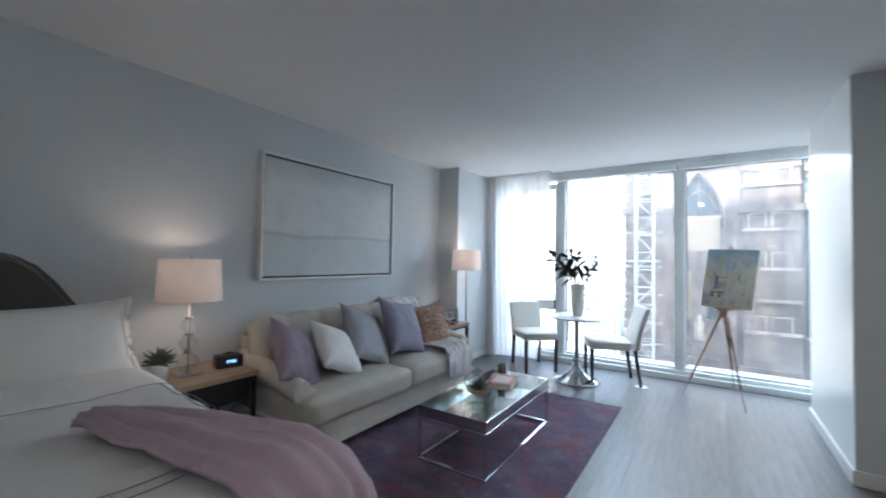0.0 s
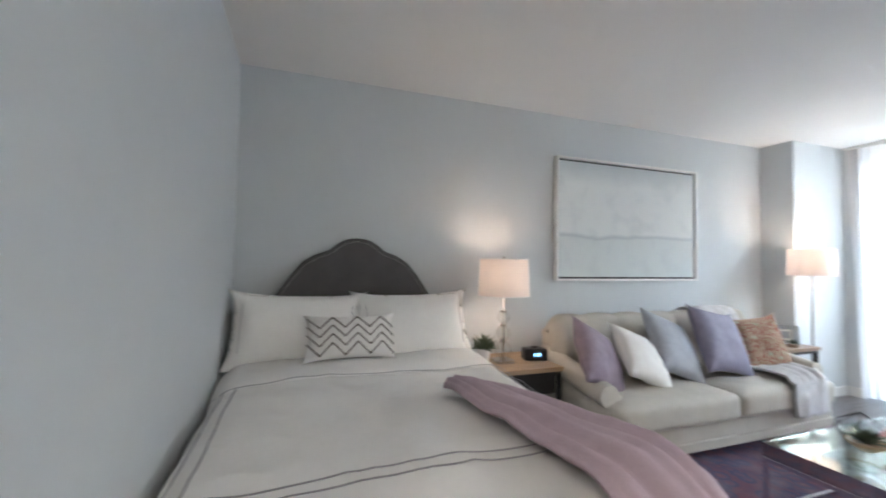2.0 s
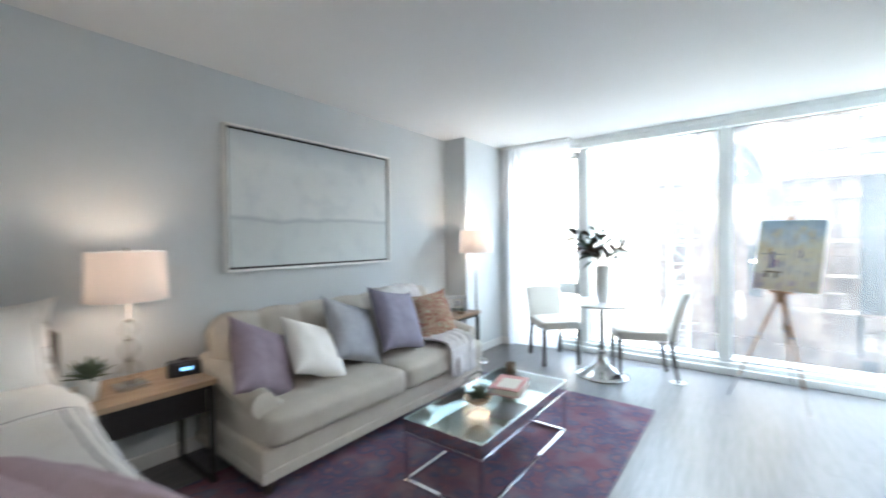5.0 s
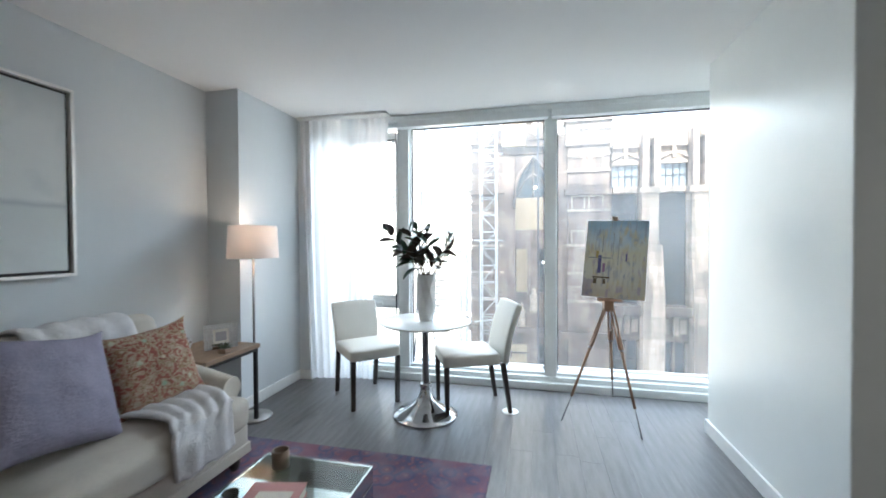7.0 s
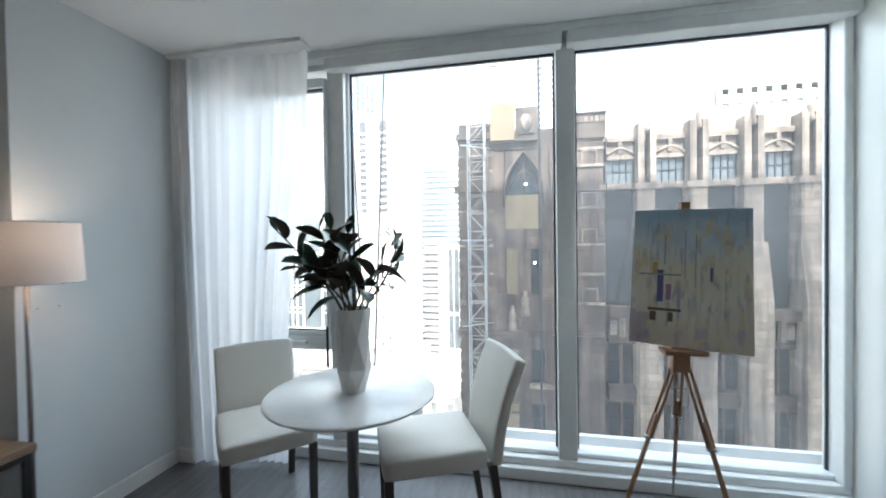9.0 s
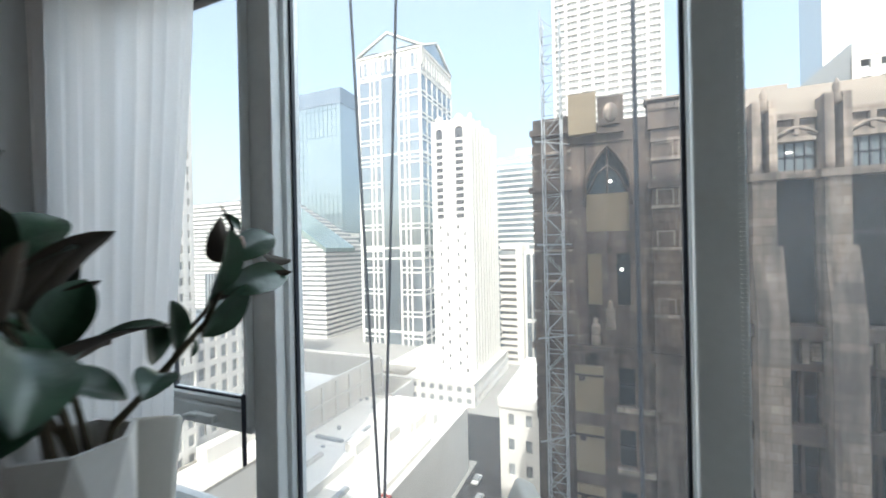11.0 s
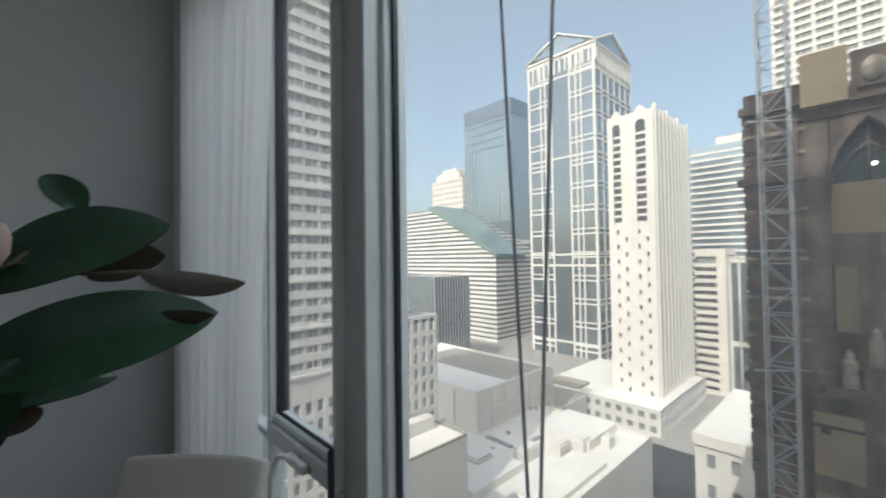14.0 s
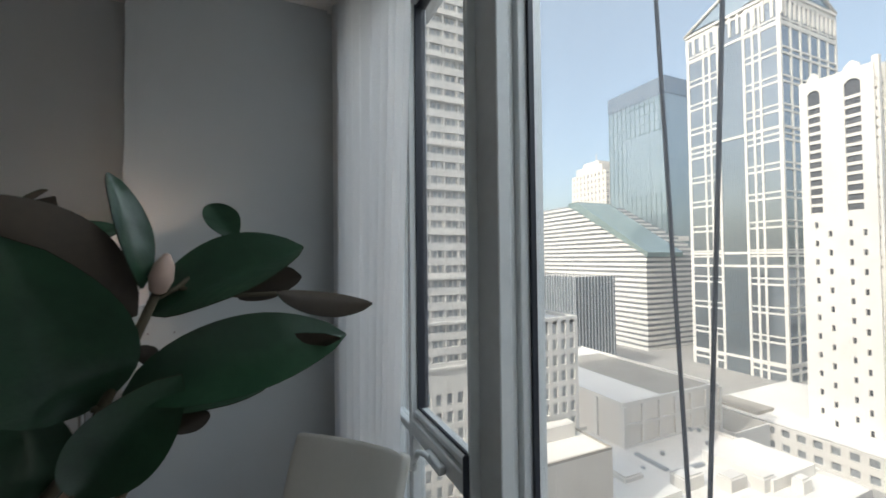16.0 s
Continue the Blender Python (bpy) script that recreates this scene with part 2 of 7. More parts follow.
def lathe(profile, n=32, cx=0.0, cy=0.0, smooth=True):
    """A turned body from (radius, height) pairs."""
    bm = bmesh.new()
    rings = []
    for r, z in profile:
        rings.append([bm.verts.new((cx + r * math.cos(2 * math.pi * k / n), cy + r * math.sin(2 * math.pi * k / n), z)) for k in range(n)] if r > 1e-5 else [bm.verts.new((cx, cy, z))])
    for a, b in zip(rings, rings[1:]):
        for k in range(n):
            k2 = (k + 1) % n
            if len(a) == 1 and len(b) == 1:
                continue
            f = bm.faces.new((a[0], b[k2], b[k]) if len(a) == 1 else (a[k], a[k2], b[0]) if len(b) == 1 else (a[k], a[k2], b[k2], b[k]))
            f.smooth = smooth
    return bm


def mesh_of(name, bm, mat, smooth=None):
    bmesh.ops.recalc_face_normals(bm, faces=bm.faces)
    me = bpy.data.meshes.new(name)
    if smooth is not None:
        for f in bm.faces:
            f.smooth = smooth
    bm.to_mesh(me)
    bm.free()
    for m in (mat if isinstance(mat, (list, tuple)) else [mat]):
        me.materials.append(m)
    return me


def part(name, bm, mat, parent, label="", smooth=None):
    ob = new(name, mesh_of(name, bm, mat, smooth))
    ob.parent = parent
    if label:
        ob["label"] = label
    return ob


def thing(name, label, category, at=(0, 0, 0), turn=0.0, group="", kind=""):
    ob = new(name)
    ob.empty_display_size = 0.1
    ob.matrix_basis = pose(*at, 0, 0, turn)
    return tagged(ob, label, category, group, kind)


def solid(name, bm, mat, label="", category="", kind="", group="", smooth=None, at=None):
    ob = new(name, mesh_of(name, bm, mat, smooth))
    if at is not None:
        ob.matrix_basis = at
    return tagged(ob, label, category, group, kind)


def grid_mesh(nu, nv, f, thick=0.0):
    """A sheet from f(u, v), u and v in 0..1, thickened to its under side where thick is given."""
    bm = bmesh.new()
    pts = [[Vector(f(i / nu, j / nv)) for j in range(nv + 1)] for i in range(nu + 1)]
    top = [[bm.verts.new(p) for p in row] for row in pts]
    quads = [(i, j) for i in range(nu) for j in range(nv)]
    for i, j in quads:
        bm.faces.new((top[i][j], top[i + 1][j], top[i + 1][j + 1], top[i][j + 1])).smooth = True
    if thick:
        low = []
        for i in range(nu + 1):
            row = []
            for j in range(nv + 1):
                du = pts[min(i + 1, nu)][j] - pts[max(i - 1, 0)][j]
                dv = pts[i][min(j + 1, nv)] - pts[i][max(j - 1, 0)]
                n = du.cross(dv)
                n = n.normalized() if n.length > 1e-12 else Vector((0, 0, 1))
                row.append(bm.verts.new(pts[i][j] - n * thick))
            low.append(row)
        for i, j in quads:
            bm.faces.new((low[i][j], low[i][j + 1], low[i + 1][j + 1], low[i + 1][j])).smooth = True
        for i in range(nu):
            for j, fl in ((0, False), (nv, True)):
                q = (top[i][j], top[i + 1][j], low[i + 1][j], low[i][j])
                bm.faces.new(q if fl else q[::-1])
        for j in range(nv):
            for i, fl in ((0, True), (nu, False)):
                q = (top[i][j], top[i][j + 1], low[i][j + 1], low[i][j])
                bm.faces.new(q if fl else q[::-1])
    return bm


def soft_box(w, d, h, r=0.4, n=14, puff=0.0, wrinkle=0.0, seed=0):
    """A padded block, centred on x and y, bottom at 0: rounded like upholstery."""
    bm = bmesh.new()
    bmesh.ops.create_cube(bm, size=2.0)
    bmesh.ops.subdivide_edges(bm, edges=bm.edges[:], cuts=n, use_grid_fill=True)
    hw, hd, hh = w / 2, d / 2, h / 2
    rr = r * min(hw, hd, hh)
    for v in bm.verts:
        p = Vector((v.co.x * hw, v.co.y * hd, v.co.z * hh))
        c = Vector((max(-hw + rr, min(hw - rr, p.x)), max(-hd + rr, min(hd - rr, p.y)), max(-hh + rr, min(hh - rr, p.z))))
        q = p - c
        if q.length > 1e-6:
            p = c + q.normalized() * rr
        if puff:
            p.z += puff * (1 - v.co.x ** 2) * (1 - v.co.y ** 2) * (1 if v.co.z > 0 else -0.2) * abs(v.co.z)
            p.x += puff * 0.4 * v.co.x * (1 - v.co.y ** 2) * (1 - v.co.z ** 2)
            p.y += puff * 0.4 * v.co.y * (1 - v.co.x ** 2) * (1 - v.co.z ** 2)
        if wrinkle:
            p += Vector((0, 0, 1)) * wrinkle * noise.noise(Vector((p.x * 7 + seed, p.y * 7, p.z * 7)))
        v.co = p + Vector((0, 0, hh))
    for f in bm.faces:
        f.smooth = True
    return bm


def pillow_mesh(w, h, t, seed=0, n=22, flange=0.0, crumple=0.012):
    """A stuffed cushion standing in the x-z plane, centred, thickness along y, with pointed corners."""
    bm = bmesh.new()
    sides = []
    for s in (1, -1):
        vs = []
        for i in range(n + 1):
            row = []
            for j in range(n + 1):
                u, v = 2 * i / n - 1, 2 * j / n - 1
                pinch = 1 - 0.15 * (1 - abs(u) ** 3) * abs(v) ** 3, 1 - 0.13 * (1 - abs(v) ** 3) * abs(u) ** 3
                fu, fv = min(1.0, abs(u) * (1 + flange)), min(1.0, abs(v) * (1 + flange))
                b = ((1 - fu ** 2.4) * (1 - fv ** 2.4)) ** 0.55
                k = noise.noise(Vector((u * 2.2 + seed, v * 2.2, s * 2.0 + seed)))
                y = s * (t / 2 * b + crumple * k * (0.25 + b) * (0 if i in (0, n) or j in (0, n) else 1))
                edge = i in (0, n) or j in (0, n)
                if edge and s == -1:
                    row.append(sides[0][i][j])
                else:
                    row.append(bm.verts.new((u * w / 2 * pinch[1], y + 0.008 * k * (1 - b), v * h / 2 * pinch[0])))
            vs.append(row)
        sides.append(vs)
        for i in range(n):
            for j in range(n):
                q = (vs[i][j], vs[i + 1][j], vs[i + 1][j + 1], vs[i][j + 1])
                bm.faces.new(q if s == -1 else q[::-1]).smooth = True
    return bm


def outline_panel(points, y0, y1, bevel=0.0):
    """A slab with the outline points (x, z), from y0 to y1."""
    bm = bmesh.new()
    f = bm.faces.new([bm.verts.new((x, y0, z)) for x, z in points])
    r = bmesh.ops.extrude_face_region(bm, geom=[f])
    for v in (g for g in r["geom"] if isinstance(g, bmesh.types.BMVert)):
        v.co.y = y1
    bmesh.ops.recalc_face_normals(bm, faces=bm.faces)
    if bevel:
        es = [e for e in bm.edges if abs(e.verts[0].co.y - e.verts[1].co.y) < 1e-6]
        bmesh.ops.bevel(bm, geom=es, offset=bevel, segments=3, affect="EDGES", profile=0.5)
    return bm


# ---------------------------------------------------------------- the room
H = 2.612
RX = 3.83           # white wall beside the window
WY = 6.10           # inner face of the window wall
S = "structure"
FX1, FY0 = 5.6, -3.0

subfloor = solid("floor", box(-0.2, FY0, -0.25, FX1, 6.30, -0.012), M["gasket"], "dark grey wood plank floor", "floor", S)
solid("ceiling", box(-0.2, FY0, H, FX1, 6.30, H + 0.25), M["ceiling"], "smooth white painted ceiling", "ceiling", S)
solid("wall_west", box(-0.2, FY0, -0.012, 0, 5.05, H), M["wall"], "pale blue-grey painted wall", "wall", S)
solid("wall_column", box(-0.2, 5.05, -0.012, 0.305, 5.88, H), M["wall"], "pale grey boxed-out column", "wall", S)
solid("wall_pier", box(-0.2, 5.88, -0.012, 0.45, 6.175, H), M["wall"], "narrow pale grey pier beside the window", "wall", S)
solid("wall_south", box(0, -0.13, -0.012, 2.50, 0, H), M["wall"], "pale blue-grey partition wall beside the bed", "wall", S)
solid("wall_end", box(2.50, -0.13, -0.012, 2.504, 0, H), M["wall_hall"], "beige painted end of the partition wall", "wall", S)
solid("wall_hall", box(0, -1.6, -0.012, FX1 - 0.2, -1.45, H), M["wall_hall"], "warm beige hall wall", "wall", S)
solid("wall_east", box(FX1 - 0.2, -1.45, -0.012, FX1, 4.15, H), M["wall"], "pale grey wall behind the entry", "wall", S)
# thin skin over the white wall; its greyer colour imitates the unlit face
solid("wall_return", box(RX + 0.003, 4.146, -0.012, FX1 - 0.2, 4.15, H), M["wall"], "return wall towards the entry, a thin skin greyed for shade", "wall", S)
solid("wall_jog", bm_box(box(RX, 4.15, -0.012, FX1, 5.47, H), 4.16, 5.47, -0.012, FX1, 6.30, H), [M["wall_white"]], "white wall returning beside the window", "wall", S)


def baseboard(x0, y0, x1, y1, label="white painted baseboard"):
    bm = bmesh.new()
    bm_box(bm, min(x0, x1), min(y0, y1), 0, max(x0, x1), max(y0, y1), 0.095, 0.003, 1)
    solid("baseboard", bm, M["trim"], label, "baseboard", S)


T = 0.016
baseboard(0, 0.0, T, 5.05)
baseboard(T, 5.05 - T, 0.305 + T, 5.05)
baseboard(0.305, 5.05, 0.305 + T, 5.88 - T)
baseboard(0.305, 5.88 - T, 0.45, 5.88)
baseboard(T, 0.0, 2.50, T)
baseboard(2.50, -0.13, 2.50 + T, T)
baseboard(RX - T, 4.15, RX, 5.47 + T)
baseboard(RX - T, 4.15 - T, FX1 - 0.2, 4.15)
baseboard(RX, 5.47, 4.16, 5.47 + T)

# floor planks, end to end along y, staggered
PW = 0.145
plank_len = (1.5, 1.2, 0.9, 0.6, 0.35)
plank_mesh = [mesh_of("plank", box(0, 0, -0.012, PW - 0.0007, L - 0.0007, 0, bevel=0.0003, seg=1), M["plank"]) for L in plank_len]


def lay_planks():
    rnd = random.Random(4)
    x = 0.0
    while x < 5.3:
        y = 6.13 if x < 4.1 else 4.14
        k = rnd.randrange(5)
        while y > -1.4:
            y -= plank_len[k]
            o = new("plank", plank_mesh[k])
            o.parent = subfloor
            o.location = (x, y, 0)
            k = rnd.randrange(3)
        x += PW


# the window wall: header, sill and three lights
ZB, ZT = 0.142, 2.525
GY = 6.216
win = thing("window_1", "floor-to-ceiling aluminium window in three lights", "window", (0, 0, 0), kind=S)


def bars(name, boxes, mat=None, bevel=0.004, parent=win, label=""):
    bm = bmesh.new()
    for b in boxes:
        bm_box(bm, *b, bevel, 1)
    return part(name, bm, mat or M["frame"], parent, label)


bars("header", [(0.45, 6.02, 2.565, 4.16, 6.30, H), (0.45, 6.10, 2.525, 4.16, 6.26, 2.565)])
bars("shade_cassette", [(1.30, 6.03, 2.50, 2.745, 6.115, 2.60), (2.775, 6.03, 2.50, 4.16, 6.115, 2.60)], label="white roller shade cassette")
bars("sill", [(0.45, 6.06, 0.0, 4.16, 6.30, 0.07), (0.45, 6.10, 0.07, 4.16, 6.26, 0.115), (0.45, 6.15, 0.115, 4.16, 6.26, ZB)])
for mx0, mx1 in ((1.279, 1.400), (2.714, 2.828)):
    # face, shadow groove and glazing bead
    bars("mullion", [(mx0, 6.112, 0.1155, mx1 - 0.009, 6.150, 2.524), (mx0 + 0.012, 6.150, 0.1155, mx1 - 0.018, 6.172, 2.524), (mx0, 6.172, 0.1155, mx1, 6.25, 2.524)], bevel=0.003)
bars("jamb", [(4.118, 6.09, 0.1155, 4.159, 6.25, 2.524)])
bars("jamb", [(0.451, 6.09, 0.1155, 0.50, 6.15, 2.524)])
bars("stile", [(0.735, 6.09, 0.1155, 0.775, 6.145, 2.524)])
bars("transom", [(0.5005, 6.10, 0.705, 0.7345, 6.15, 0.735), (0.7755, 6.10, 0.705, 1.2785, 6.15, 0.735)])
# casement sash with its gasket
SX0, SX1, SZ0, SZ1 = 0.798, 1.262, 0.836, 2.402
sash = bars("sash", [(0.7765, 6.076, 0.738, SX0, 6.155, 2.47), (SX1, 6.082, 0.738, 1.2775, 6.155, 2.47), (SX0, 6.076, 0.738, SX1, 6.155, 0.800), (SX0, 6.076, SZ1 + 0.012, SX1, 6.155, 2.47)], label="operable casement sash")
bars("glazing_bead", [(SX0, 6.090, 0.8005, SX1, 6.150, SZ0 - 0.006)], None, 0.006, sash, "sloping bead under the glass")
bars("gasket", [(SX0 + 0.0003, 6.104, SZ0 - 0.0055, SX0 + 0.008, 6.148, SZ1 + 0.011), (SX0 + 0.008, 6.104, SZ0 - 0.0055, SX1, 6.112, SZ0 + 0.003), (SX0 + 0.008, 6.110, SZ1, SX1, 6.148, SZ1 + 0.0115)], M["gasket"], 0.0, sash)
for gx0, gx1 in ((1.40, 2.714), (2.828, 4.118)):
    bars("gasket", [(gx0 + 0.0005, 6.20, ZB + 0.0005, gx0 + 0.011, 6.215, ZT), (gx1 - 0.011, 6.20, ZB + 0.0005, gx1 - 0.0005, 6.215, ZT), (gx0 + 0.011, 6.20, ZT - 0.011, gx1 - 0.011, 6.215, ZT)], M["gasket"], 0.0)
for x0, x1, z0, z1, y in ((1.4005, 2.7135, ZB, ZT, GY + 0.004), (2.8285, 4.1175, ZB, ZT, GY + 0.004), (SX0 + 0.0005, SX1 - 0.0005, SZ0, SZ1, 6.13), (0.7755, 1.2785, 0.1425, 0.7045, 6.125), (0.5005, 0.7345, 0.1425, 0.7045, 6.125), (0.5005, 0.7345, 0.7355, ZT, 6.125)):
    pane = part("pane", box(x0, y, z0, x1, y + 0.006, z1), M["glass"], win)
    pane.visible_shadow = False
# crank handle on the sash
bm = box(1.005, 6.050, 0.742, 1.13, 6.0755, 0.772, bevel=0.006)
part("latch_plate", bm, M["frame"], win)
bm = tube([(1.04, 6.06, 0.757), (1.03, 6.035, 0.775), (1.01, 6.028, 0.770), (0.985, 6.02, 0.725)], 0.009, 10)
hd = part("crank_handle", bm, M["frame"], win, "painted metal crank handle")
part("knob", lathe([(0, -0.016), (0.012, -0.012), (0.016, 0), (0.012, 0.012), (0, 0.016)], 14), M["frame"], hd).location = (0.983, 6.018, 0.716)
bars("handle", [(1.263, 6.062, 0.60, 1.279, 6.0815, 0.868)], M["gasket"], 0.007, label="dark sash lock lever")
bars("door_lever", [(0.452, 6.045, 0.86, 0.468, 6.089, 1.06), (0.455, 6.02, 0.90, 0.466, 6.045, 1.04)], M["steel"], 0.003, label="grey lever handle")
for ay in (5.13, 5.22):
    solid("wall_anchor", box(0.3052, ay, 1.115, 0.309, ay + 0.006, 1.121), M["stripe"], "tiny grey screw anchor in the column", "screw")
# bead chain of the shade
bm = bmesh.new()
for x in (2.797, 2.806):
    for k in range(150):
        bmesh.ops.create_icosphere(bm, subdivisions=1, radius=0.0026, matrix=Matrix.Translation((x, 6.078, 1.0 + k * 0.0105)))
tagged(part("bead_chain", bm, M["trim"], win, "white bead chain"), kind="stuff")
# ledge outside
solid("ledge", bm_box(box(0.3, 6.33, -0.20, 4.6, 6.42, 0.06, bevel=0.01), 0.3, 6.42, -0.2, 4.6, 6.46, 0.12), M["trim"], "white metal ledge outside the window", "ledge", S)


# ---------------------------------------------------------------- curtain
def curtain():
    t = thing("curtain", "sheer white pleated curtain hanging from the ceiling", "curtain")

    def f(u, v):
        z = 2.585 - v * 2.56
        left = 0.345 + 0.09 * v
        k = min(1, v / 0.80)
        right = 1.24 - 0.18 * (k * k * (3 - 2 * k))
        x = left + (right - left) * u
        ph = u * 2 * math.pi * 10 + 1.3 * math.sin(u * 7.1) + 0.5 * math.sin(u * 17)
        amp = (0.010 + 0.004 * math.sin(u * 9 + 1)) * (0.75 + 0.25 * v)
        return (x + 0.0025 * math.sin(ph * 2 + v), 5.852 + 0.088 * min(1, u * 1.3) + amp * math.sin(ph + 0.6 * math.sin(3 * v + u * 5)), z)
    part("sheer_cloth", grid_mesh(200, 40, f), M["sheer"], t, smooth=True)
    part("curtain_track", box(0.32, 5.835, 2.588, 1.26, 5.955, H, bevel=0.003), M["trim"], t)


# ---------------------------------------------------------------- bed
BX0, BX1, BY0, BY1, BZ, BR = 0.14, 2.10, 0.022, 1.56, 0.70, 0.12


def drop(a, lo, hi, r):
    """Rolls an unrolled coordinate over the edges lo and hi: the place along the axis, and the drop."""
    for sgn, e in ((1, hi), (-1, lo)):
        o = sgn * (a - (e - sgn * r))
        if o > 0:
            q = min(o / r, math.pi / 2)
            over = max(0.0, o - r * math.pi / 2)
            return e - sgn * r + sgn * r * math.sin(q), r * (1 - math.cos(q)) + over
    return a, 0.0


def bed_surface(a, b, lift=0.0, zmin=0.24):
    x, dx = drop(a, -1.0, BX1, BR)
    y, dy = drop(b, BY0, BY1, BR)
    z = BZ - dx - dy + 0.030 * noise.noise(Vector((a * 1.7, b * 1.7, 3.1))) + 0.014 * noise.noise(Vector((a * 5, b * 4, 1.0))) + 0.008 * (1 - abs(noise.noise(Vector((a * 4.3, b * 6.5, 7.0))))) ** 3
    z += 0.02 * math.sin(math.pi * min(1, max(0, (b - BY0) / (BY1 - BY0))))
    n = Vector((1 if dx > 0.05 else 0, (1 if b > 1 else -1) if dy > 0.05 else 0, 1 if dx + dy < 0.2 else 0.2)).normalized()
    return Vector((x, y, max(zmin, z))) + n * lift


def bed():
    t = thing("bed", "made bed with charcoal headboard and white duvet", "bed")
    part("base", box(0.12, 0.08, 0.12, 2.03, 1.50, 0.34, bevel=0.02), M["head"], t)
    part("mattress", soft_box(1.92, 1.46, 0.34, 0.35, 8), M["white_cloth"], t).location = (1.10, 0.80, 0.34)
    for x in (0.2, 1.95):
        for y in (0.14, 1.44):
            part("leg", lathe([(0.028, 0), (0.035, 0.12)], 12, x, y), M["dark_wood"], t)
    part("duvet", grid_mesh(120, 110, lambda u, v: bed_surface(0.62 + u * (2.58 - 0.62), -0.40 + v * (2.02 + 0.40)), 0.018), M["white_cloth"], t, smooth=True)
    part("turned_sheet", grid_mesh(30, 100, lambda u, v: bed_surface(0.30 + u * 0.45, -0.30 + v * (1.93 + 0.30), 0.016 + 0.030 * math.sin(math.pi * u) ** 0.6 - 0.014 * u + 0.006 * noise.noise(Vector((u * 3, v * 9, 2.0)))), 0.008), M["white_cloth"], t, "turned-down white top sheet", smooth=True)
    part("sheet", grid_mesh(20, 60, lambda u, v: bed_surface(0.14 + u * 0.30, -0.1 + v * 1.82, -0.01), 0.01), M["white_cloth"], t, smooth=True)

    def band(a0, b0, a1, b1, w=0.0068):
        al = Vector((a1 - a0, b1 - b0)).normalized()
        nn = Vector((-al.y, al.x))
        return grid_mesh(90, 1, lambda u, v: bed_surface(a0 + (a1 - a0) * u + nn.x * (v - 0.5) * w, b0 + (b1 - b0) * u + nn.y * (v - 0.5) * w, 0.022), 0.002)
    for o in (0.0, 0.05):
        part("stitched_band", band(1.745 + o, 0.14 - o, 1.745 + o, 1.45 + o), M["stripe"], t, "grey stitched line")
        part("stitched_band", band(0.78, 0.14 - o, 1.745 + o, 0.14 - o), M["stripe"], t, "grey stitched line")
        part("stitched_band", band(0.78, 1.45 + o, 1.745 + o, 1.45 + o), M["stripe"], t, "grey stitched line")
    part("piping", grid_mesh(120, 1, lambda u, v: bed_surface(0.772 + 0.005 * v, -0.1 + 1.9 * u, 0.018 + 0.006 * noise.noise(Vector((u * 9, 0.5, 0.2)))), 0.002), M["stripe"], t, "thin grey piping, partly hidden")
    # headboard: low shoulders, then a wide crown
    cy = 0.775
    half = [(0.78, 0.30), (0.78, 0.93), (0.755, 0.95), (0.70, 0.975), (0.60, 1.02), (0.52, 1.10), (0.44, 1.22), (0.36, 1.315), (0.28, 1.365), (0.22, 1.385), (0.185, 1.40), (0.15, 1.43), (0.10, 1.463), (0.05, 1.478), (0.0, 1.482)]
    pts = [(cy + a, z) for a, z in half] + [(cy - a, z) for a, z in half[-2::-1]]
    pts = [(max(0.02, y), z) for y, z in pts]
    hb = outline_panel(pts, -0.10, -0.03, 0.018)
    bmesh.ops.transform(hb, matrix=Matrix(((0, -1, 0, 0), (1, 0, 0, 0), (0, 0, 1, 0), (0, 0, 0, 1))), verts=hb.verts)
    board = part("headboard", hb, M["head"], t, "charcoal upholstered camelback headboard")
    bm = bmesh.new()
    for (a0, z0), (a1, z1) in zip(half[1:], half[2:]):
        L = math.hypot(a1 - a0, z1 - z0)
        for k in range(max(1, int(L / 0.014))):
            q = k / max(1, int(L / 0.014))
            for s in (1, -1):
                y = cy + s * (a0 + (a1 - a0) * q - 0.02)
                if y > 0.03:
                    bmesh.ops.create_icosphere(bm, subdivisions=1, radius=0.004, matrix=Matrix.Translation((0.101, y, z0 + (z1 - z0) * q - 0.022)))
    part("nailhead_trim", bm, M["steel"], board, "row of small metal nailheads")


def pillow(name, label, w, h, t, mat, at, lean, turn, roll=0, seed=0, flange=0.0, category="pillow", group="", crumple=0.012):
    """A cushion whose face looks along +x before turn; lean tips its top back."""
    ob = solid(name, pillow_mesh(w, h, t, seed, flange=flange, crumple=crumple), mat, label, category, group=group)
    ob.matrix_basis = Matrix.Translation(at) @ Matrix.Rotation(radians(turn), 4, "Z") @ Matrix.Rotation(radians(-lean), 4, "Y") @ Matrix.Rotation(radians(90), 4, "Z") @ Matrix.Rotation(radians(roll), 4, "Y")
    return ob


